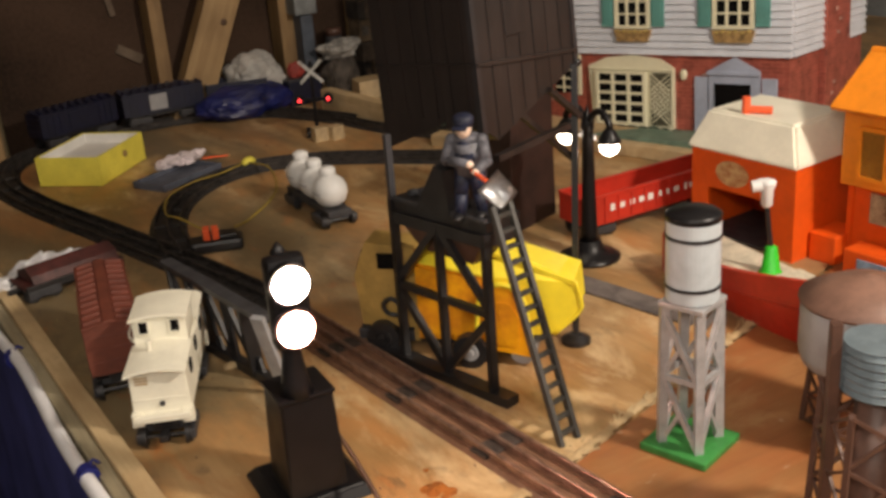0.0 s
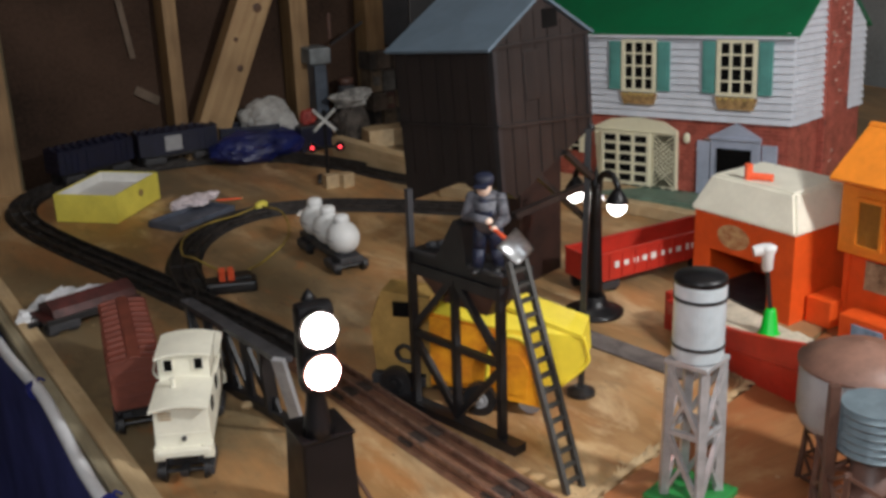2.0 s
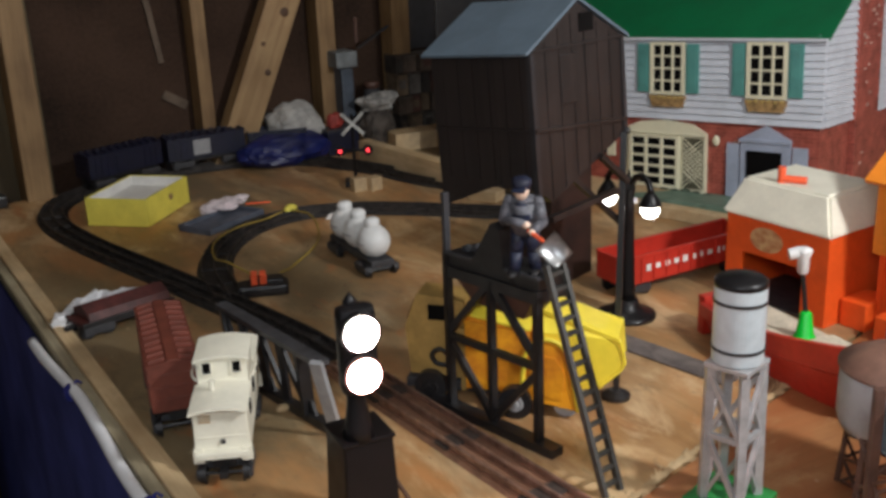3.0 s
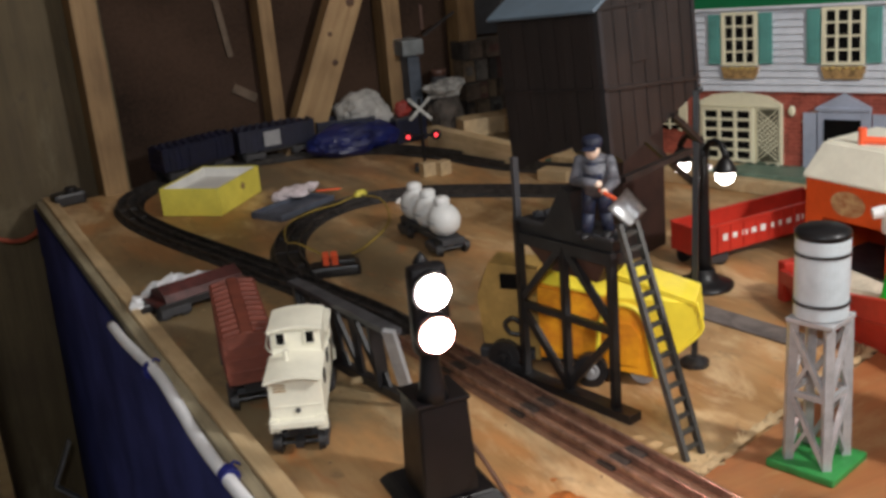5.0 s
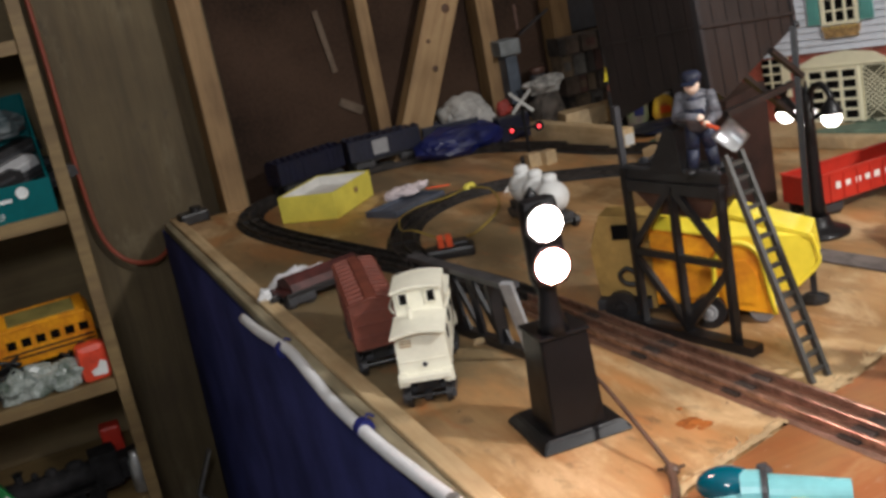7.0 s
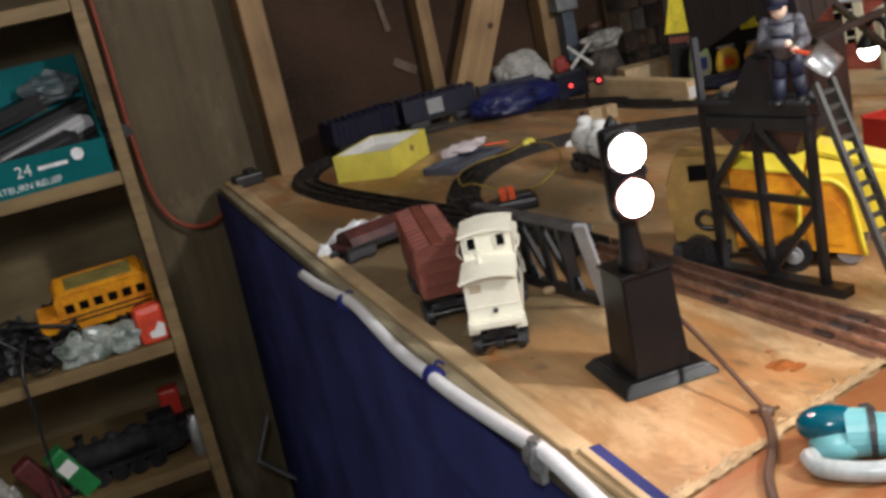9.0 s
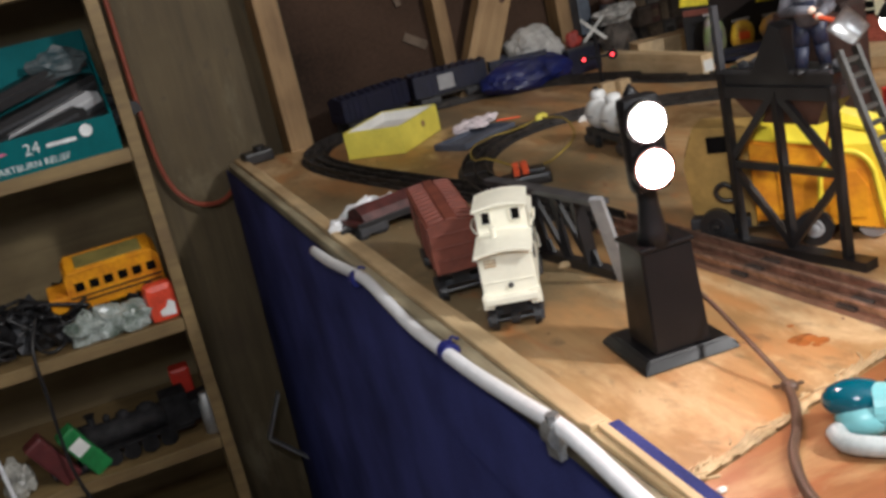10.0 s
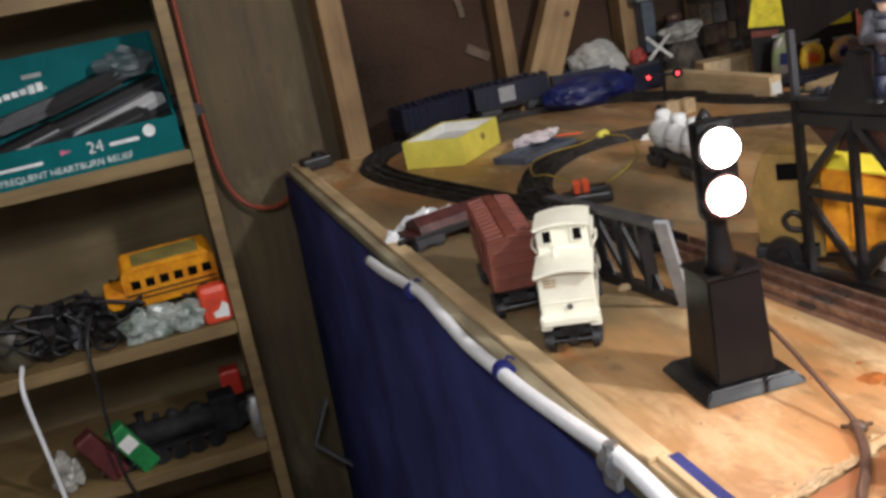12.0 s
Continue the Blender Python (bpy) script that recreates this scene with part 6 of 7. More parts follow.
# ---- back of the table ----
bm = B()
crumple(bm, (0, 0, 0), (0.050, 0.042, 0.040), 3, 4, 0.20)
whole("white_bag", bm, mat("dusty_white_bag", (0.40, 0.39, 0.37), 0.7, 0, 0.2, 30, 0.5), "stuffed dusty white bag against the back wall", "bag", (0.555, 2.478, T + 0.030), 12)
bm = B()
crumple(bm, (0, 0, 0), (0.088, 0.045, 0.032), 8, 4, 0.14)
whole("blue_tarp", bm, BLUE, "crumpled dark blue plastic tarp", "tarp", (0.520, 2.440, T), 4)
xb = thing("crossing_signal", "toy crossing signal with grubby white crossbuck and red lamps", "toy signal", (0.553, 2.222, T), -25)
part("base", box(B(), (0.034, 0.034, 0.010), (0, 0, 0.005), bevel=0.002), BLACKP, xb)
part("post", rod(B(), (0, 0, 0.008), (0, 0, 0.118), 0.0028, seg=10), BLACKM, xb)
for a in (-45, 45):
    part("crossbuck_arm", box(B(), (0.050, 0.0018, 0.0052), (0, -0.0035 - 0.001 * (a > 0), 0.102), (0, a, 0), 0.0006), mat("grubby_white_paint", (0.42, 0.42, 0.40), 0.5, 0, 0.3, 60, 0.05), xb, "white crossbuck arm")
part("lamp_bar", box(B(), (0.050, 0.004, 0.004), (0, -0.002, 0.058)), BLACKM, xb)
XGLOW = glow("crossing_red_glow", (1.0, 0.05, 0.06), 1.6)
for s in (-1, 1):
    part("target", rod(B(), (s * 0.0225, -0.002, 0.058), (s * 0.0225, -0.0045, 0.058), 0.0085, seg=16), BLACKM, xb)
    part("red_lamp", ball(B(), (s * 0.0225, -0.0055, 0.058), 0.0033, seg=12), XGLOW, xb, "lit red lamp", smooth=True)
for k in range(2):
    whole("wood_block", box(B(), (0.022, 0.018, 0.022), (0, 0, 0.011), bevel=0.001), PINE, "small tan wood block by the crossing signal", "block", (0.540 + 0.022 * k, 2.185 - 0.01 * k, T + 0.0002), 14 * k)
pk = thing("pine_plank", "long pine plank lying at the back of the table", "plank", (0.640, 2.365, T), 0)
d_ = Vector((0.674, 2.105, 0)) - Vector((0.640, 2.365, 0))
part("board", bar(B(), Vector((0, 0, 0.019)), d_ + Vector((0, 0, 0.019)), 0.022, 0.038, up=(0, 0, 1)), PINE, pk)
part("end_label", box(B(), (0.018, 0.0012, 0.018), (d_.x, d_.y - 0.0012, 0.020), (0, 0, 8)), WHITEC, pk, "white stuck-on label")
whole("pine_offcut", box(B(), (0.030, 0.050, 0.016), (0, 0, 0.008), bevel=0.001), PINE, "short pine offcut beside the plank", "plank", (0.676, 2.018, T), 28)
for loc, rz, sz in (((0.60, 2.52, T), 10, (0.11, 0.05, 0.016)), ((0.70, 2.50, T), -6, (0.12, 0.05, 0.020)), ((0.84, 2.40, T), 15, (0.10, 0.08, 0.03))):
    whole("dark_carton", box(B(), sz, (0, 0, sz[2] / 2), bevel=0.002), TANW, "dusty flat tan carton at the back of the table", "carton", loc, rz)

# meter box and pipe on the back wall
mb = thing("wall_meter_box", "grey electrical box with a blue-grey conduit on the back wall", "electrical box", (0.664, 2.49, 0.966), 0)
part("box", box(B(), (0.042, 0.05, 0.029), (0, 0, 0), bevel=0.003), mat("dull_grey_steel", (0.17, 0.185, 0.19), 0.5, 0, 0.2, 40), mb)
part("switch_box", box(B(), (0.024, 0.045, 0.090), (0.002, 0.004, -0.062), bevel=0.003), mat("slate_conduit", (0.06, 0.075, 0.10), 0.5), mb)
part("lever", bar(B(), (0.02, -0.03, 0.02), (0.085, -0.032, 0.055), 0.005, 0.004), BLACKP, mb)
part("rod", rod(B(), (0.02, -0.028, 0.03), (0.02, -0.028, 0.075), 0.003, seg=8), RUST, mb)
# dusty jars, cartons and rags crowded along the back wall
rnd = random.Random(77)
for k, (x, y, r, cm) in enumerate(((0.735, 2.515, 0.024, DKGREY), (0.925, 2.50, 0.030, RUST), (0.985, 2.49, 0.032, DKGREY))):
    h = rnd.uniform(0.06, 0.11)
    j = thing("dusty_jar", "dusty jar crowded against the back wall", "jar", (x, y, T + 0.0005), k * 20, group="jars along the back wall")
    part("glass", lathe(B(), [(r * 0.8, 0), (r, 0.004), (r, h * 0.7), (r * 0.7, h * 0.85), (r * 0.6, h)], (0, 0, 0), 18), cm, j, smooth=True)
    part("lid", lathe(B(), [(r * 0.66, h), (r * 0.66, h + 0.010), (r * 0.6, h + 0.012)], (0, 0, 0), 18), [RUST, DKGREY, BLACKP][k % 3], j, smooth=True)
CARTONS = [mat("dusty_card_%s" % nm, c_, 0.8, 0, 0.35, 30, 0.2) for nm, c_ in (("brown", (0.105, 0.075, 0.055)), ("grey", (0.135, 0.122, 0.108)), ("red", (0.105, 0.048, 0.038)), ("dark", (0.045, 0.037, 0.032)), ("tan", (0.17, 0.12, 0.075)))]
z_ = T + 0.0005
for row in range(4):
    x_ = 0.772 + rnd.uniform(-0.004, 0.004)
    hh = (0.046, 0.034, 0.042, 0.034)[row]
    while x_ < 0.880:
        w_ = rnd.uniform(0.018, 0.040)
        kd = rnd.randrange(5)
        cbx = thing("dusty_carton", "small dusty carton stacked against the back wall", "carton", (x_ + w_ / 2, 2.505 + rnd.uniform(-0.006, 0.004), z_), rnd.uniform(-4, 4), group="cartons stacked at the back")
        part("carton_body", box(B(), (w_ - 0.003, 0.045, hh), (0, 0, hh / 2), bevel=0.0015), CARTONS[kd], cbx)
        part("flap", box(B(), (w_ - 0.004, 0.044, 0.0012), (0, -0.001, hh - 0.0008), (2, 0, 0)), CARTONS[(kd + 1) % 5], cbx)
        if rnd.random() < 0.6:
            part("label", box(B(), ((w_ - 0.003) * 0.6, 0.001, hh * 0.4), (0, -0.0229, hh * 0.5)), CARTONS[(kd + 2) % 5], cbx)
        x_ += w_
    z_ += hh + 0.0008
whole("grey_sheet", box(B(), (0.088, 0.006, 0.55), (0, 0, 0.275), bevel=0.001), mat("dull_sheet_metal", (0.060, 0.060, 0.066), 0.5, 0.2, 0.2, 12, 0.05), "dull grey metal sheet leaning on the back wall", "metal sheet", (0.868, 2.5495, 0.9605), 0, kind="structure")
whole("paper_sack", crumple(B(), (0, 0, 0), (0.036, 0.026, 0.046), 52, 3, 0.35), mat("brown_sack_paper", (0.070, 0.057, 0.047), 0.85, 0, 0.4, 40, 0.5), "crumpled greyish brown paper sack", "sack", (0.712, 2.450, T), 20)
whole("white_rag", crumple(B(), (0, 0, 0), (0.036, 0.020, 0.018), 57, 3, 0.55), mat("greyish_rag", (0.30, 0.29, 0.27), 0.85, 0, 0.4, 40, 0.5), "grubby white rag lying on the paper sack", "rag", (0.708, 2.446, T + 0.072), 8)
rb = thing("dark_box", "small dark box standing by the crossing signal", "box", (0.624, 2.452, T), 6)
part("body", box(B(), (0.066, 0.036, 0.044), (0.008, 0, 0.022), bevel=0.002), NAVYP, rb)
part("lid", box(B(), (0.068, 0.038, 0.004), (0.008, 0, 0.0462), bevel=0.001), DKGREY, rb)
whole("red_bag", crumple(B(), (0, 0, 0), (0.014, 0.011, 0.016), 63, 3, 0.3), mat("dull_red_bag", (0.30, 0.035, 0.025), 0.6, 0, 0.25, 40, 0.3), "crumpled dull red bag on the dark box", "bag", (0.623, 2.448, T + 0.0484), 0)
whole("pale_board", box(B(), (0.084, 0.050, 0.032), (0, 0, 0.016), bevel=0.0015), PINE, "short pale board end behind the plank", "board", (0.760, 2.405, T), -8)

# yellow and black sign with packets behind the trestle
sg = thing("yellow_sign", "black board with bright yellow panels standing at the back", "sign", (0.862, 2.285, T), -4)
SIGNY = mat("sign_yellow", (0.72, 0.60, 0.03), 0.5)
part("board", box(B(), (0.235, 0.006, 0.36), (0.012, 0.004, 0.18), bevel=0.002), BLACKP, sg)
part("yellow_panel", prism(B(), [(-0.111, 0.089), (-0.041, 0.080), (-0.050, 0.152), (-0.094, 0.152)], 0.003, pose(0, -0.001, 0)), SIGNY, sg, "bright yellow panel")
part("yellow_panel", prism(B(), [(0.033, 0.065), (0.077, 0.062), (0.078, 0.083), (0.035, 0.087)], 0.003, pose(0, -0.001, 0)), SIGNY, sg, "bright yellow panel")
part("red_strip", box(B(), (0.050, 0.002, 0.010), (-0.082, -0.001, 0.074), (0, 6, 0)), TUSCAN, sg, "dull red strip")
for loc, rz, sz_, cm, c2, lb in (((0.784, 2.25, T), -8, (0.020, 0.008, 0.042), (0.15, 0.20, 0.08), (0.16, 0.06, 0.13), "green and purple snack packet standing upright"),
                                ((0.838, 2.25, T), -12, (0.021, 0.009, 0.029), (0.62, 0.42, 0.03), (0.36, 0.10, 0.02), "yellow snack packet standing upright"),
                                ((0.893, 2.24, T), -20, (0.022, 0.009, 0.027), (0.55, 0.30, 0.04), (0.04, 0.05, 0.20), "orange and blue snack packet standing upright")):
    p = thing("snack_packet", lb, "packet", loc, rz)
    bm = crumple(B(), (0, 0, 0), sz_, int(loc[0] * 100), 3, 0.15)
    part("bag", bm, mat("packet_" + lb.split()[0], cm, 0.35, 0, 0.4, 45, 0.2, color2=c2), p, smooth=True)
    part("label_patch", box(B(), (sz_[0] * 0.9, 0.002, sz_[2] * 0.45), (0, -sz_[1] - 0.0010, sz_[2] * 0.8), (0, 6, 0), 0.0005), BLUE if "yellow" not in lb else ORANGE, p, "printed label patch")
    part("seal", box(B(), (sz_[0] * 1.5, 0.0015, 0.004), (0, 0, sz_[2] * 1.70)), SILVER, p, "crimped silver seal")
whole("navy_sheet", crumple(B(), (0, 0, 0), (0.090, 0.050, 0.010), 33, 4, 0.25), NAVYP, "dark navy sheet at the foot of the packets", "sheet", (0.805, 2.175, T), -32)

# black knob on the table corner, wall marks and red cord
kn = thing("black_clamp", "small black clamp on the far corner of the table", "clamp", (0.022, 2.455, T), 10)
part("body", box(B(), (0.050, 0.032, 0.020), (0, 0, 0.010), bevel=0.004), BLACKP, kn)
part("knob", rod(B(), (0.006, 0, 0.018), (0.006, 0, 0.027), 0.010, seg=16), BLACKP, kn)
bm = tube(B(), [(-0.140, 2.530, 1.30), (-0.137, 2.528, 1.10), (-0.137, 2.526, 0.92), (-0.129, 2.524, 0.81), (-0.102, 2.52, 0.757), (-0.060, 2.50, 0.744), (-0.028, 2.485, 0.762), (-0.012, 2.470, 0.795)], 0.0042, 8)
whole("extension_cable", bm, CORD, "rusty red extension cable hanging on the plywood wall", "cable", smooth=True)
bm = tube(B(), [(-0.012, 2.45, 0.795), (-0.013, 2.30, 0.787), (-0.009, 2.15, 0.790), (-0.006, 2.0, 0.788), (-0.006, 1.92, 0.785)], 0.004, 8)
whole("extension_cable", bm, mat("orange_cord", (0.40, 0.12, 0.04), 0.5), "faded orange cord tacked under the table edge", "cable", smooth=True)
for p0, p1, w_ in (((0.333, 2.555, 1.10), (0.348, 2.555, 0.985), 0.010), ((0.345, 2.555, 0.93), (0.385, 2.555, 0.905), 0.016)):
    whole("paint_smear", bar(B(), p0, p1, w_, 0.002, up=(0, 1, 0)), mat("pale_smear", (0.125, 0.088, 0.060), 0.8), "pale plaster smear on the brown wall", "smear")
mbk = thing("metal_bracket", "bent galvanised bracket under the table", "bracket", (-0.085, 2.42, 0.0), 0)
part("arm", bar(B(), (-0.008, 0, 0.335), (0.028, 0, 0.410), 0.014, 0.004), GALV, mbk)
part("arm", bar(B(), (-0.008, 0, 0.335), (0.060, 0, 0.262), 0.014, 0.004), GALV, mbk)
part("stand", bar(B(), (0.060, 0, 0.262), (0.060, 0, 0.0), 0.010, 0.006), DKGREY, mbk)

# ---- shelving beside the table ----
SY, SX = 2.215, -0.160
su = thing("shelf_unit", "plain wooden shelf unit full of toys", "shelves", (0, 0, 0), 0)
DEP = 0.30
part("upright", box(B(), (0.018, DEP, 2.2), (SX - 0.0045, SY + DEP / 2, 1.1), bevel=0.0015), SHELFW, su)
part("upright", box(B(), (0.021, DEP, 2.2), (SX - 0.95, SY + DEP / 2, 1.1), bevel=0.0015), SHELFW, su)
part("back_panel", box(B(), (0.95, 0.008, 2.2), (SX - 0.477, SY + DEP + 0.006, 1.1)), SHELFB, su)
SH = (0.1, 0.272, 0.458, 0.654, 0.912, 1.152, 1.42)
for z in SH:
    part("shelf", box(B(), (0.926, DEP - 0.002, 0.019), (SX - 0.4775, SY + DEP / 2 - 0.001, z - 0.0095), bevel=0.0012), SHELFW, su)


def text(name, body, size, parent, m, material, label=""):
    cu = bpy.data.curves.new(name, "FONT")
    cu.body, cu.size, cu.extrude = body, size, 0.0003
    cu.align_x = "LEFT"
    tmp = new(name + "_curve", cu)
    me = bpy.data.meshes.new_from_object(tmp.evaluated_get(bpy.context.evaluated_depsgraph_get()))
    bpy.data.objects.remove(tmp)
    me.materials.append(material)
    ob = new(name, me)
    ob.parent = parent
    ob.matrix_local = m
    return tagged(ob, label) if label else ob


WHITEI = mat("white_ink", (0.75, 0.78, 0.78), 0.6)
tb = thing("teal_carton", "open teal display carton stuffed with black train parts", "carton", (SX - 0.022, SY + 0.012, SH[4]), 3)
part("front", box(B(), (0.30, 0.003, 0.050), (-0.15, 0.0, 0.025)), TEALBOX, tb)
part("right_side", prism(B(), [(0, 0), (0.10, 0), (0.10, 0.165), (0.0, 0.050)], 0.003, pose(-0.0016, 0.0018, 0, 0, 0, 90)), TEALBOX, tb)
part("back", box(B(), (0.30, 0.003, 0.165), (-0.15, 0.104, 0.0825)), TEALBOX, tb)
part("base", box(B(), (0.295, 0.099, 0.003), (-0.15, 0.0525, 0.0016)), TEALBOX, tb)
text("carton_text", "FREQUENT HEARTBURN RELIEF", 0.0125, tb, pose(-0.245, -0.0018, 0.006, 90, 0, 0), WHITEI, "white printed words")
text("carton_number", "24", 0.022, tb, pose(-0.125, -0.0018, 0.024, 90, 0, 0), WHITEI, "white printed number")
part("print_bar", box(B(), (0.040, 0.001, 0.005), (-0.075, -0.0018, 0.030)), WHITEI, tb)
part("print_bar", box(B(), (0.060, 0.001, 0.004), (-0.215, -0.0018, 0.026)), WHITEI, tb)
part("seal", rod(B(), (-0.040, -0.0014, 0.037), (-0.040, -0.0026, 0.037), 0.0085, seg=18), WHITEI, tb, "round white seal")
part("pink_mark", prism(B(), [(-0.160, 0.030), (-0.145, 0.033), (-0.160, 0.037)], 0.001, pose(0, -0.0018, 0)), mat("pink_print", (0.6, 0.12, 0.25), 0.6), tb)
part("logo_shape", rod(B(), (-0.13, 0.1012, 0.128), (-0.13, 0.1002, 0.128), 0.030, seg=20), TEALBOX, tb)
for k in range(9):
    part("logo_bar", box(B(), (0.009, 0.001, 0.008 + 0.004 * (k > 4)), (-0.235 + 0.0115 * k, 0.1012, 0.112 + 0.0012 * k)), WHITEI, tb)
part("logo_bar", box(B(), (0.042, 0.001, 0.006), (-0.165, 0.1012, 0.136)), GREYP, tb)
PARTS = [(0.055, 0.030, 0.20, 0.012, 10, 16, BLACKP), (0.085, 0.050, 0.21, 0.030, 14, 12, DKGREY), (0.080, 0.040, 0.15, 0.046, 12, 15, GREYP), (0.105, 0.070, 0.22, 0.060, 9, 13, BLACKP),
         (0.190, 0.035, 0.15, 0.014, -6, 10, DKGREY), (0.215, 0.055, 0.13, 0.036, 8, 14, BLACKP), (0.150, 0.080, 0.18, 0.082, 12, 10, DKGREY), (0.090, 0.078, 0.16, 0.098, 6, 14, BLACKP), (0.245, 0.070, 0.12, 0.066, 10, 6, BLACKP), (0.130, 0.028, 0.20, 0.030, 8, 12, BLACKP)]
for k, (x, y, ln, z, rz, ry, m_) in enumerate(PARTS):
    c = thing("train_part", "black or silver train part lying in the carton", "train part", (SX - 0.022 - x, SY + 0.018 + y, SH[4] + z), rz, tilt=(8 * (k % 2), -ry), group="train parts in the carton")
    part("casting", prism(B(), [(-ln / 2, 0.0), (ln / 2, 0.0), (ln / 2, 0.014), (ln / 2 - 0.012, 0.022), (-ln / 2 + 0.020, 0.022), (-ln / 2, 0.012)], 0.026), m_, c)
    part("rail", box(B(), (ln * 0.9, 0.004, 0.004), (0, -0.0142, 0.010)), [DKGREY, BLACKP, SILVER][k % 3], c)
whole("clear_bag", crumple(B(), (0, 0, 0), (0.036, 0.018, 0.022), 15, 3, 0.5), mat("clear_plastic_bag", (0.09, 0.105, 0.11), 0.2, 0, 0.5, 40, 0.5, color2=(0.02, 0.05, 0.06)), "crinkled clear plastic bag on the carton", "plastic bag", (SX - 0.075, SY + 0.095, SH[4] + 0.108))
whole("tan_card", box(B(), (0.050, 0.002, 0.042), (0, 0, 0.021)), TANW, "piece of tan card leaning among the wires", "card", (SX - 0.165, SY + 0.045, SH[3] + 0.002), 14, tilt=(-18, 0))

bus = thing("school_bus", "yellow plastic toy school bus with square windows", "toy bus", (SX - 0.022, SY + 0.075, SH[3] + 0.040), 3, tilt=(17, 0))
bl_ = 0.135
part("body", prism(B(), [(-bl_, 0.012), (0.0, 0.012), (0.0, 0.066), (-0.006, 0.073), (-bl_ + 0.004, 0.073), (-bl_, 0.066)], 0.048), YELLOW, bus)
part("hood", box(B(), (0.030, 0.044, 0.026), (-bl_ - 0.013, 0, 0.026), bevel=0.004), YELLOW, bus)
part("roof_frame", box(B(), (bl_ - 0.012, 0.052, 0.004), (-bl_ / 2, 0, 0.0745), bevel=0.0015), YELLOW, bus)
part("roof_opening", box(B(), (bl_ - 0.040, 0.034, 0.002), (-bl_ / 2, 0, 0.0768)), mat("olive_inside", (0.22, 0.18, 0.05), 0.6), bus)
for k in range(6):
    part("window", box(B(), (0.013, 0.002, 0.014), (-0.014 - k * 0.0205, -0.0246, 0.050), bevel=0.001), DARK, bus)
for z in (0.034, 0.026):
    part("rub_rail", box(B(), (bl_ - 0.004, 0.002, 0.002), (-bl_ / 2, -0.0247, z)), BLACKP, bus)
for x in (-0.025, -bl_ + 0.005):
    for s in (-1, 1):
        part("wheel", rod(B(), (x, s * 0.018, 0.012), (x, s * 0.026, 0.012), 0.012, seg=18), BLACKP, bus)
twp = thing("tangled_wires_pile", "pile of dark tangled wires and parts on the shelf", "wires", (SX - 0.03, SY + 0.12, SH[3] + 0.0005))
for k in range(7):
    part("wire_clump", crumple(B(), (-0.10 - 0.030 * k, -0.030 + 0.02 * math.sin(2.1 * k), 0), (0.034, 0.045, 0.030 + 0.010 * (k % 2)), 80 + k, 3, 0.55), BLACKP if k % 3 else DKGREY, twp)
rr = random.Random(9)
cbl = thing("black_cables", "tangle of black cables spilling over the shelf", "cables", (SX - 0.05, SY + 0.075, SH[3]))
for k in range(22):
    x0 = -0.05 - rr.random() * 0.22
    q = [(x0 + rr.uniform(-0.05, 0.05), rr.uniform(-0.058, 0.05), rr.uniform(0.006, 0.075)) for _ in range(6)]
    part("cable", tube(B(), q, 0.0024 + 0.0008 * (k % 2), 6), BLACKP, cbl, smooth=True)
bm = B()
for k in range(3):
    crumple(bm, (-0.035 * k, 0, 0), (0.028, 0.018, 0.024), 90 + k, 3, 0.5)
whole("plastic_wrap", bm, mat("greenish_wrap", (0.33, 0.36, 0.34), 0.22, 0, 0.5, 40, 0.5, color2=(0.03, 0.06, 0.03)), "crinkled plastic wrap with green bits", "plastic wrap", (SX - 0.075, SY + 0.022, SH[3] + 0.0005))
rd = thing("red_toy_block", "red rounded plastic toy with a white patch", "toy", (SX - 0.036, SY + 0.022, SH[3]), 8)
part("body", box(B(), (0.044, 0.032, 0.058), (0, 0, 0.029), bevel=0.010), mat("red_orange_plastic", (0.70, 0.07, 0.03), 0.35), rd)
part("patch", prism(B(), [(-0.006, 0.010), (0.014, 0.008), (0.016, 0.026), (0.008, 0.032), (0.002, 0.022), (-0.008, 0.018)], 0.002, pose(0, -0.0166, 0)), WHITEP, rd, "white worn patch")
whole("tin_jar", lathe(B(), [(0.026, 0), (0.028, 0.003), (0.028, 0.06), (0.022, 0.066)], (0, 0, 0), 20), mat("dark_olive_tin", (0.07, 0.06, 0.04), 0.4), "dark round tin at the back of the shelf", "tin", (SX - 0.325, SY + 0.06, SH[3]), smooth=True)

LOCOB = mat("sooty_black_casting", (0.014, 0.013, 0.014), 0.75, 0, 0.4, 70, 0.5, spec=0.25)
lc = thing("black_locomotive", "black toy steam locomotive lying on the shelf", "toy engine", (SX - 0.035, SY + 0.055, SH[2]), 4)
part("boiler", rod(B(), (-0.165, 0, 0.045), (-0.045, 0, 0.045), 0.019, seg=20), LOCOB, lc, smooth=False)
part("cab", box(B(), (0.040, 0.044, 0.058), (-0.028, 0, 0.046), bevel=0.003), LOCOB, lc)
part("running_board", box(B(), (0.165, 0.050, 0.004), (-0.09, 0, 0.026), bevel=0.001), LOCOB, lc)
part("smokestack", lathe(B(), [(0.006, 0.060), (0.006, 0.078), (0.009, 0.082)], (-0.150, 0, 0), 14), LOCOB, lc)
part("dome", ball(B(), (-0.105, 0, 0.063), 0.011, seg=14), LOCOB, lc, smooth=True)
part("tender", box(B(), (0.050, 0.042, 0.034), (0.012, 0.004, 0.040), (0, -6, 0), 0.005), LOCOB, lc)
part("sand_dome", ball(B(), (-0.070, 0, 0.062), 0.012, (1.3, 1, 0.9), 14), LOCOB, lc, smooth=True)
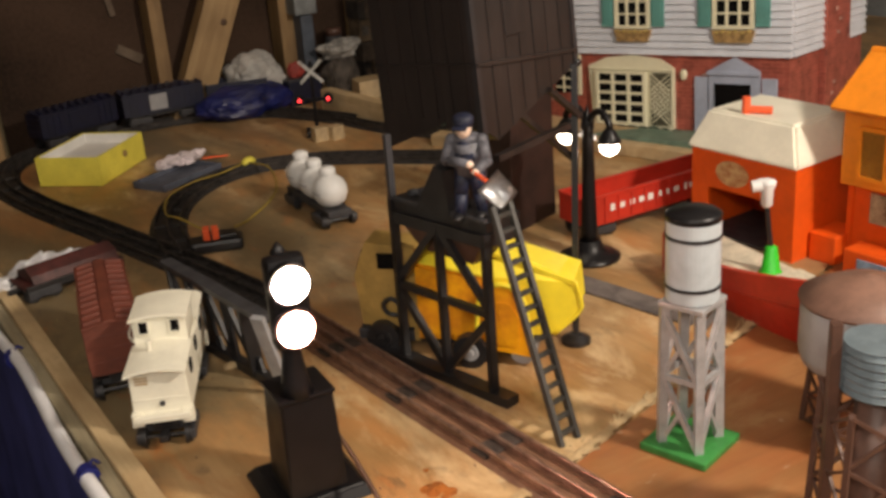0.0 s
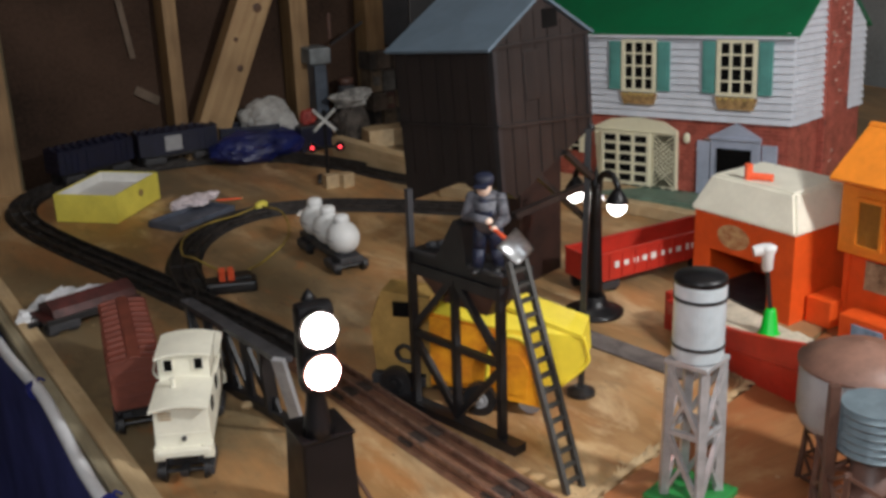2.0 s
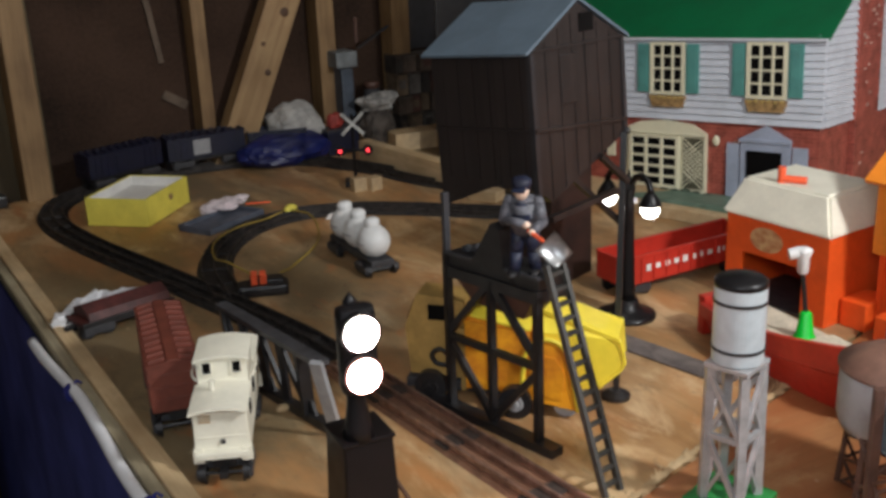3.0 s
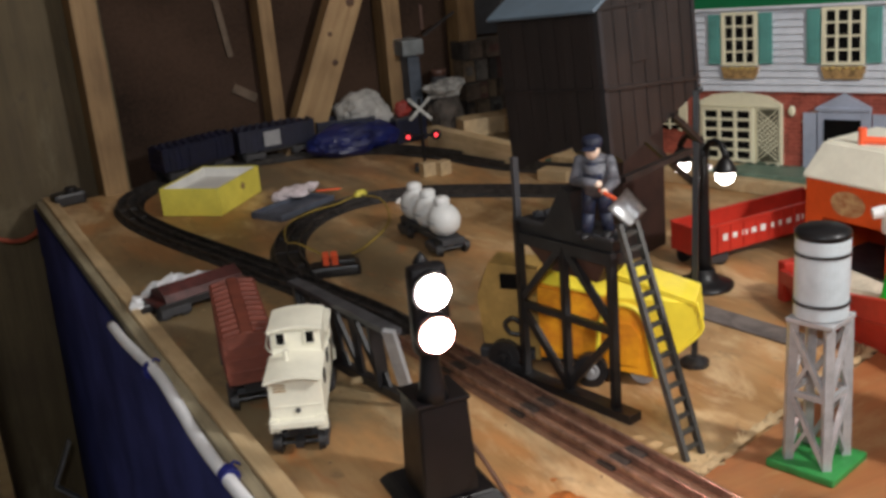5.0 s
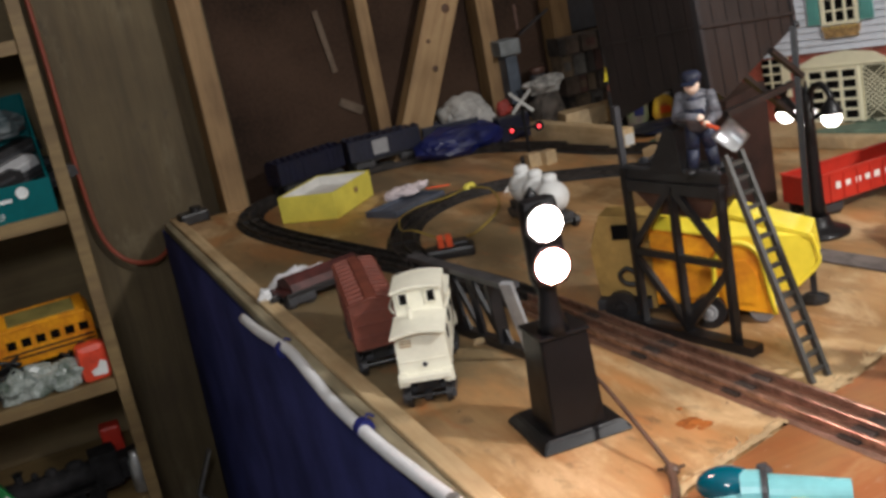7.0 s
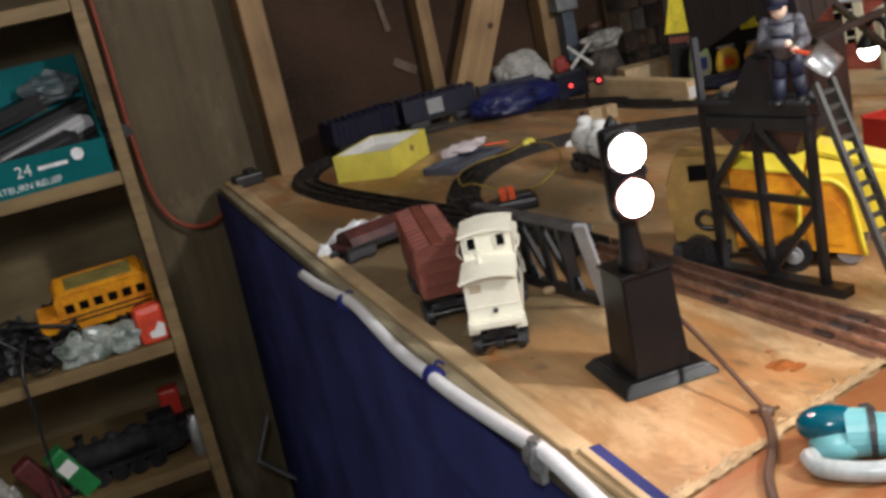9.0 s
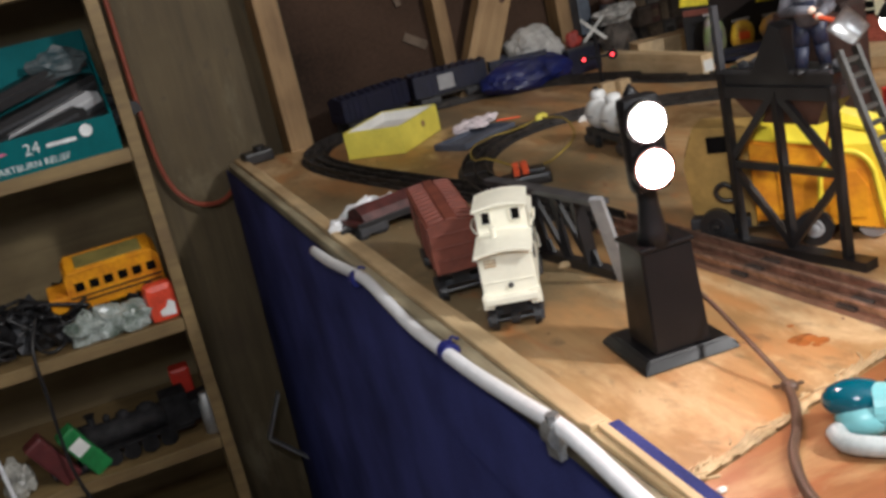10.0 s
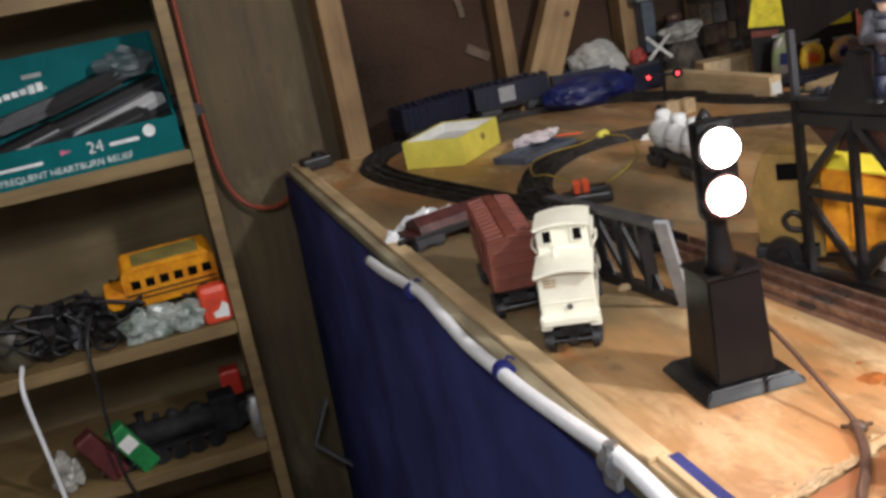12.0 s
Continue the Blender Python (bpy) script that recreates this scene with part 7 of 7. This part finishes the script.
part("smokebox", rod(B(), (-0.176, 0, 0.046), (-0.150, 0, 0.046), 0.0225, seg=20), LOCOB, lc)
part("bell", ball(B(), (-0.128, 0, 0.068), 0.006, (1, 1, 1.2), 10), LOCOB, lc, smooth=True)
part("cowcatcher", prism(B(), [(-0.196, 0.006), (-0.165, 0.006), (-0.165, 0.028)], 0.040), LOCOB, lc)
for k in range(4):
    for s in (-1, 1):
        part("wheel", rod(B(), (-0.135 + 0.028 * k, s * 0.018, 0.0135), (-0.135 + 0.028 * k, s * 0.023, 0.0135), 0.013, seg=18), LOCOB, lc)
whole("red_tank", box(B(), (0.032, 0.03, 0.085), (0, 0, 0.0425), bevel=0.005), RED, "dull red plastic toy behind the locomotive", "toy", (SX - 0.043, SY + 0.125, SH[2]))
whole("silver_canister", lathe(B(), [(0.011, 0), (0.0125, 0.002), (0.0125, 0.05), (0.008, 0.058), (0.008, 0.066)], (0, 0, 0), 20), GALV, "small silver canister on the shelf", "canister", (SX - 0.018, SY + 0.028, SH[2]), smooth=True)
for loc, rz, m, lb in (((SX - 0.185, SY + 0.03, SH[2] + 0.004), 12, mat("bottle_green", (0.02, 0.19, 0.05), 0.35), "green toy car leaning on its nose with a white stripe"), ((SX - 0.230, SY + 0.03, SH[2] + 0.004), 10, mat("maroon_plastic", (0.10, 0.02, 0.02), 0.4), "maroon toy car leaning on its nose")):
    c = thing("leaning_car", lb, "toy car", loc, rz, tilt=(0, -28))
    part("shell", box(B(), (0.030, 0.030, 0.085), (0, 0, 0.0425), bevel=0.004), m, c)
    part("stripe", box(B(), (0.022, 0.002, 0.022), (0, -0.0156, 0.055)), WHITEC if "green" in lb else m, c)
    part("wheel", rod(B(), (-0.016, 0, 0.02), (-0.019, 0, 0.02), 0.008, seg=14), BLACKP, c)
bm = tube(B(), [(SX - 0.315, SY + 0.02, SH[3] + 0.01), (SX - 0.318, SY - 0.012, SH[3] - 0.02), (SX - 0.314, SY - 0.010, SH[3] - 0.10), (SX - 0.310, SY - 0.006, SH[2] + 0.02), (SX - 0.306, SY - 0.006, SH[2] - 0.06)], 0.0035, 8)
whole("white_cable", bm, CABLEW, "white cable hanging over the shelf edge", "cable", smooth=True)
bm = tube(B(), [(SX - 0.205, SY + 0.03, SH[3] + 0.06), (SX - 0.220, SY - 0.006, SH[3] + 0.02), (SX - 0.222, SY - 0.010, SH[3] - 0.05), (SX - 0.224, SY - 0.004, SH[2] + 0.03), (SX - 0.205, SY + 0.0, SH[2] - 0.07), (SX - 0.200, SY + 0.04, SH[1] + 0.004)], 0.0025, 8)
whole("black_cable", bm, BLACKP, "thin black cable hanging across the shelves", "cable", smooth=True)
bm = B()
crumple(bm, (0, 0, 0), (0.022, 0.020, 0.032), 44, 3, 0.45)
whole("clear_wrapper", bm, mat("clear_wrapper", (0.38, 0.37, 0.33), 0.25, 0, 0.3, 40, 0.4), "crumpled clear wrapper on the lower shelf", "wrapper", (SX - 0.305, SY + 0.03, SH[2] + 0.0005))

# an unseen socket, cord and holder, added above the ceiling light
cb = thing("ceiling_bulb", "unseen bulb holder on a cord, added for the key light", "light bulb", (0.66, 0.60, 2.3))
part("socket", lathe(B(), [(0.05, -0.02), (0.055, 0.0)], (0, 0, 0), 24), WHITEP, cb)
part("cord", rod(B(), (0, 0, -0.02), (0, 0, -0.64), 0.003, seg=10), WHITEP, cb)
part("holder", lathe(B(), [(0.012, -0.69), (0.014, -0.67), (0.010, -0.63)], (0, 0, 0), 16), WHITEP, cb)
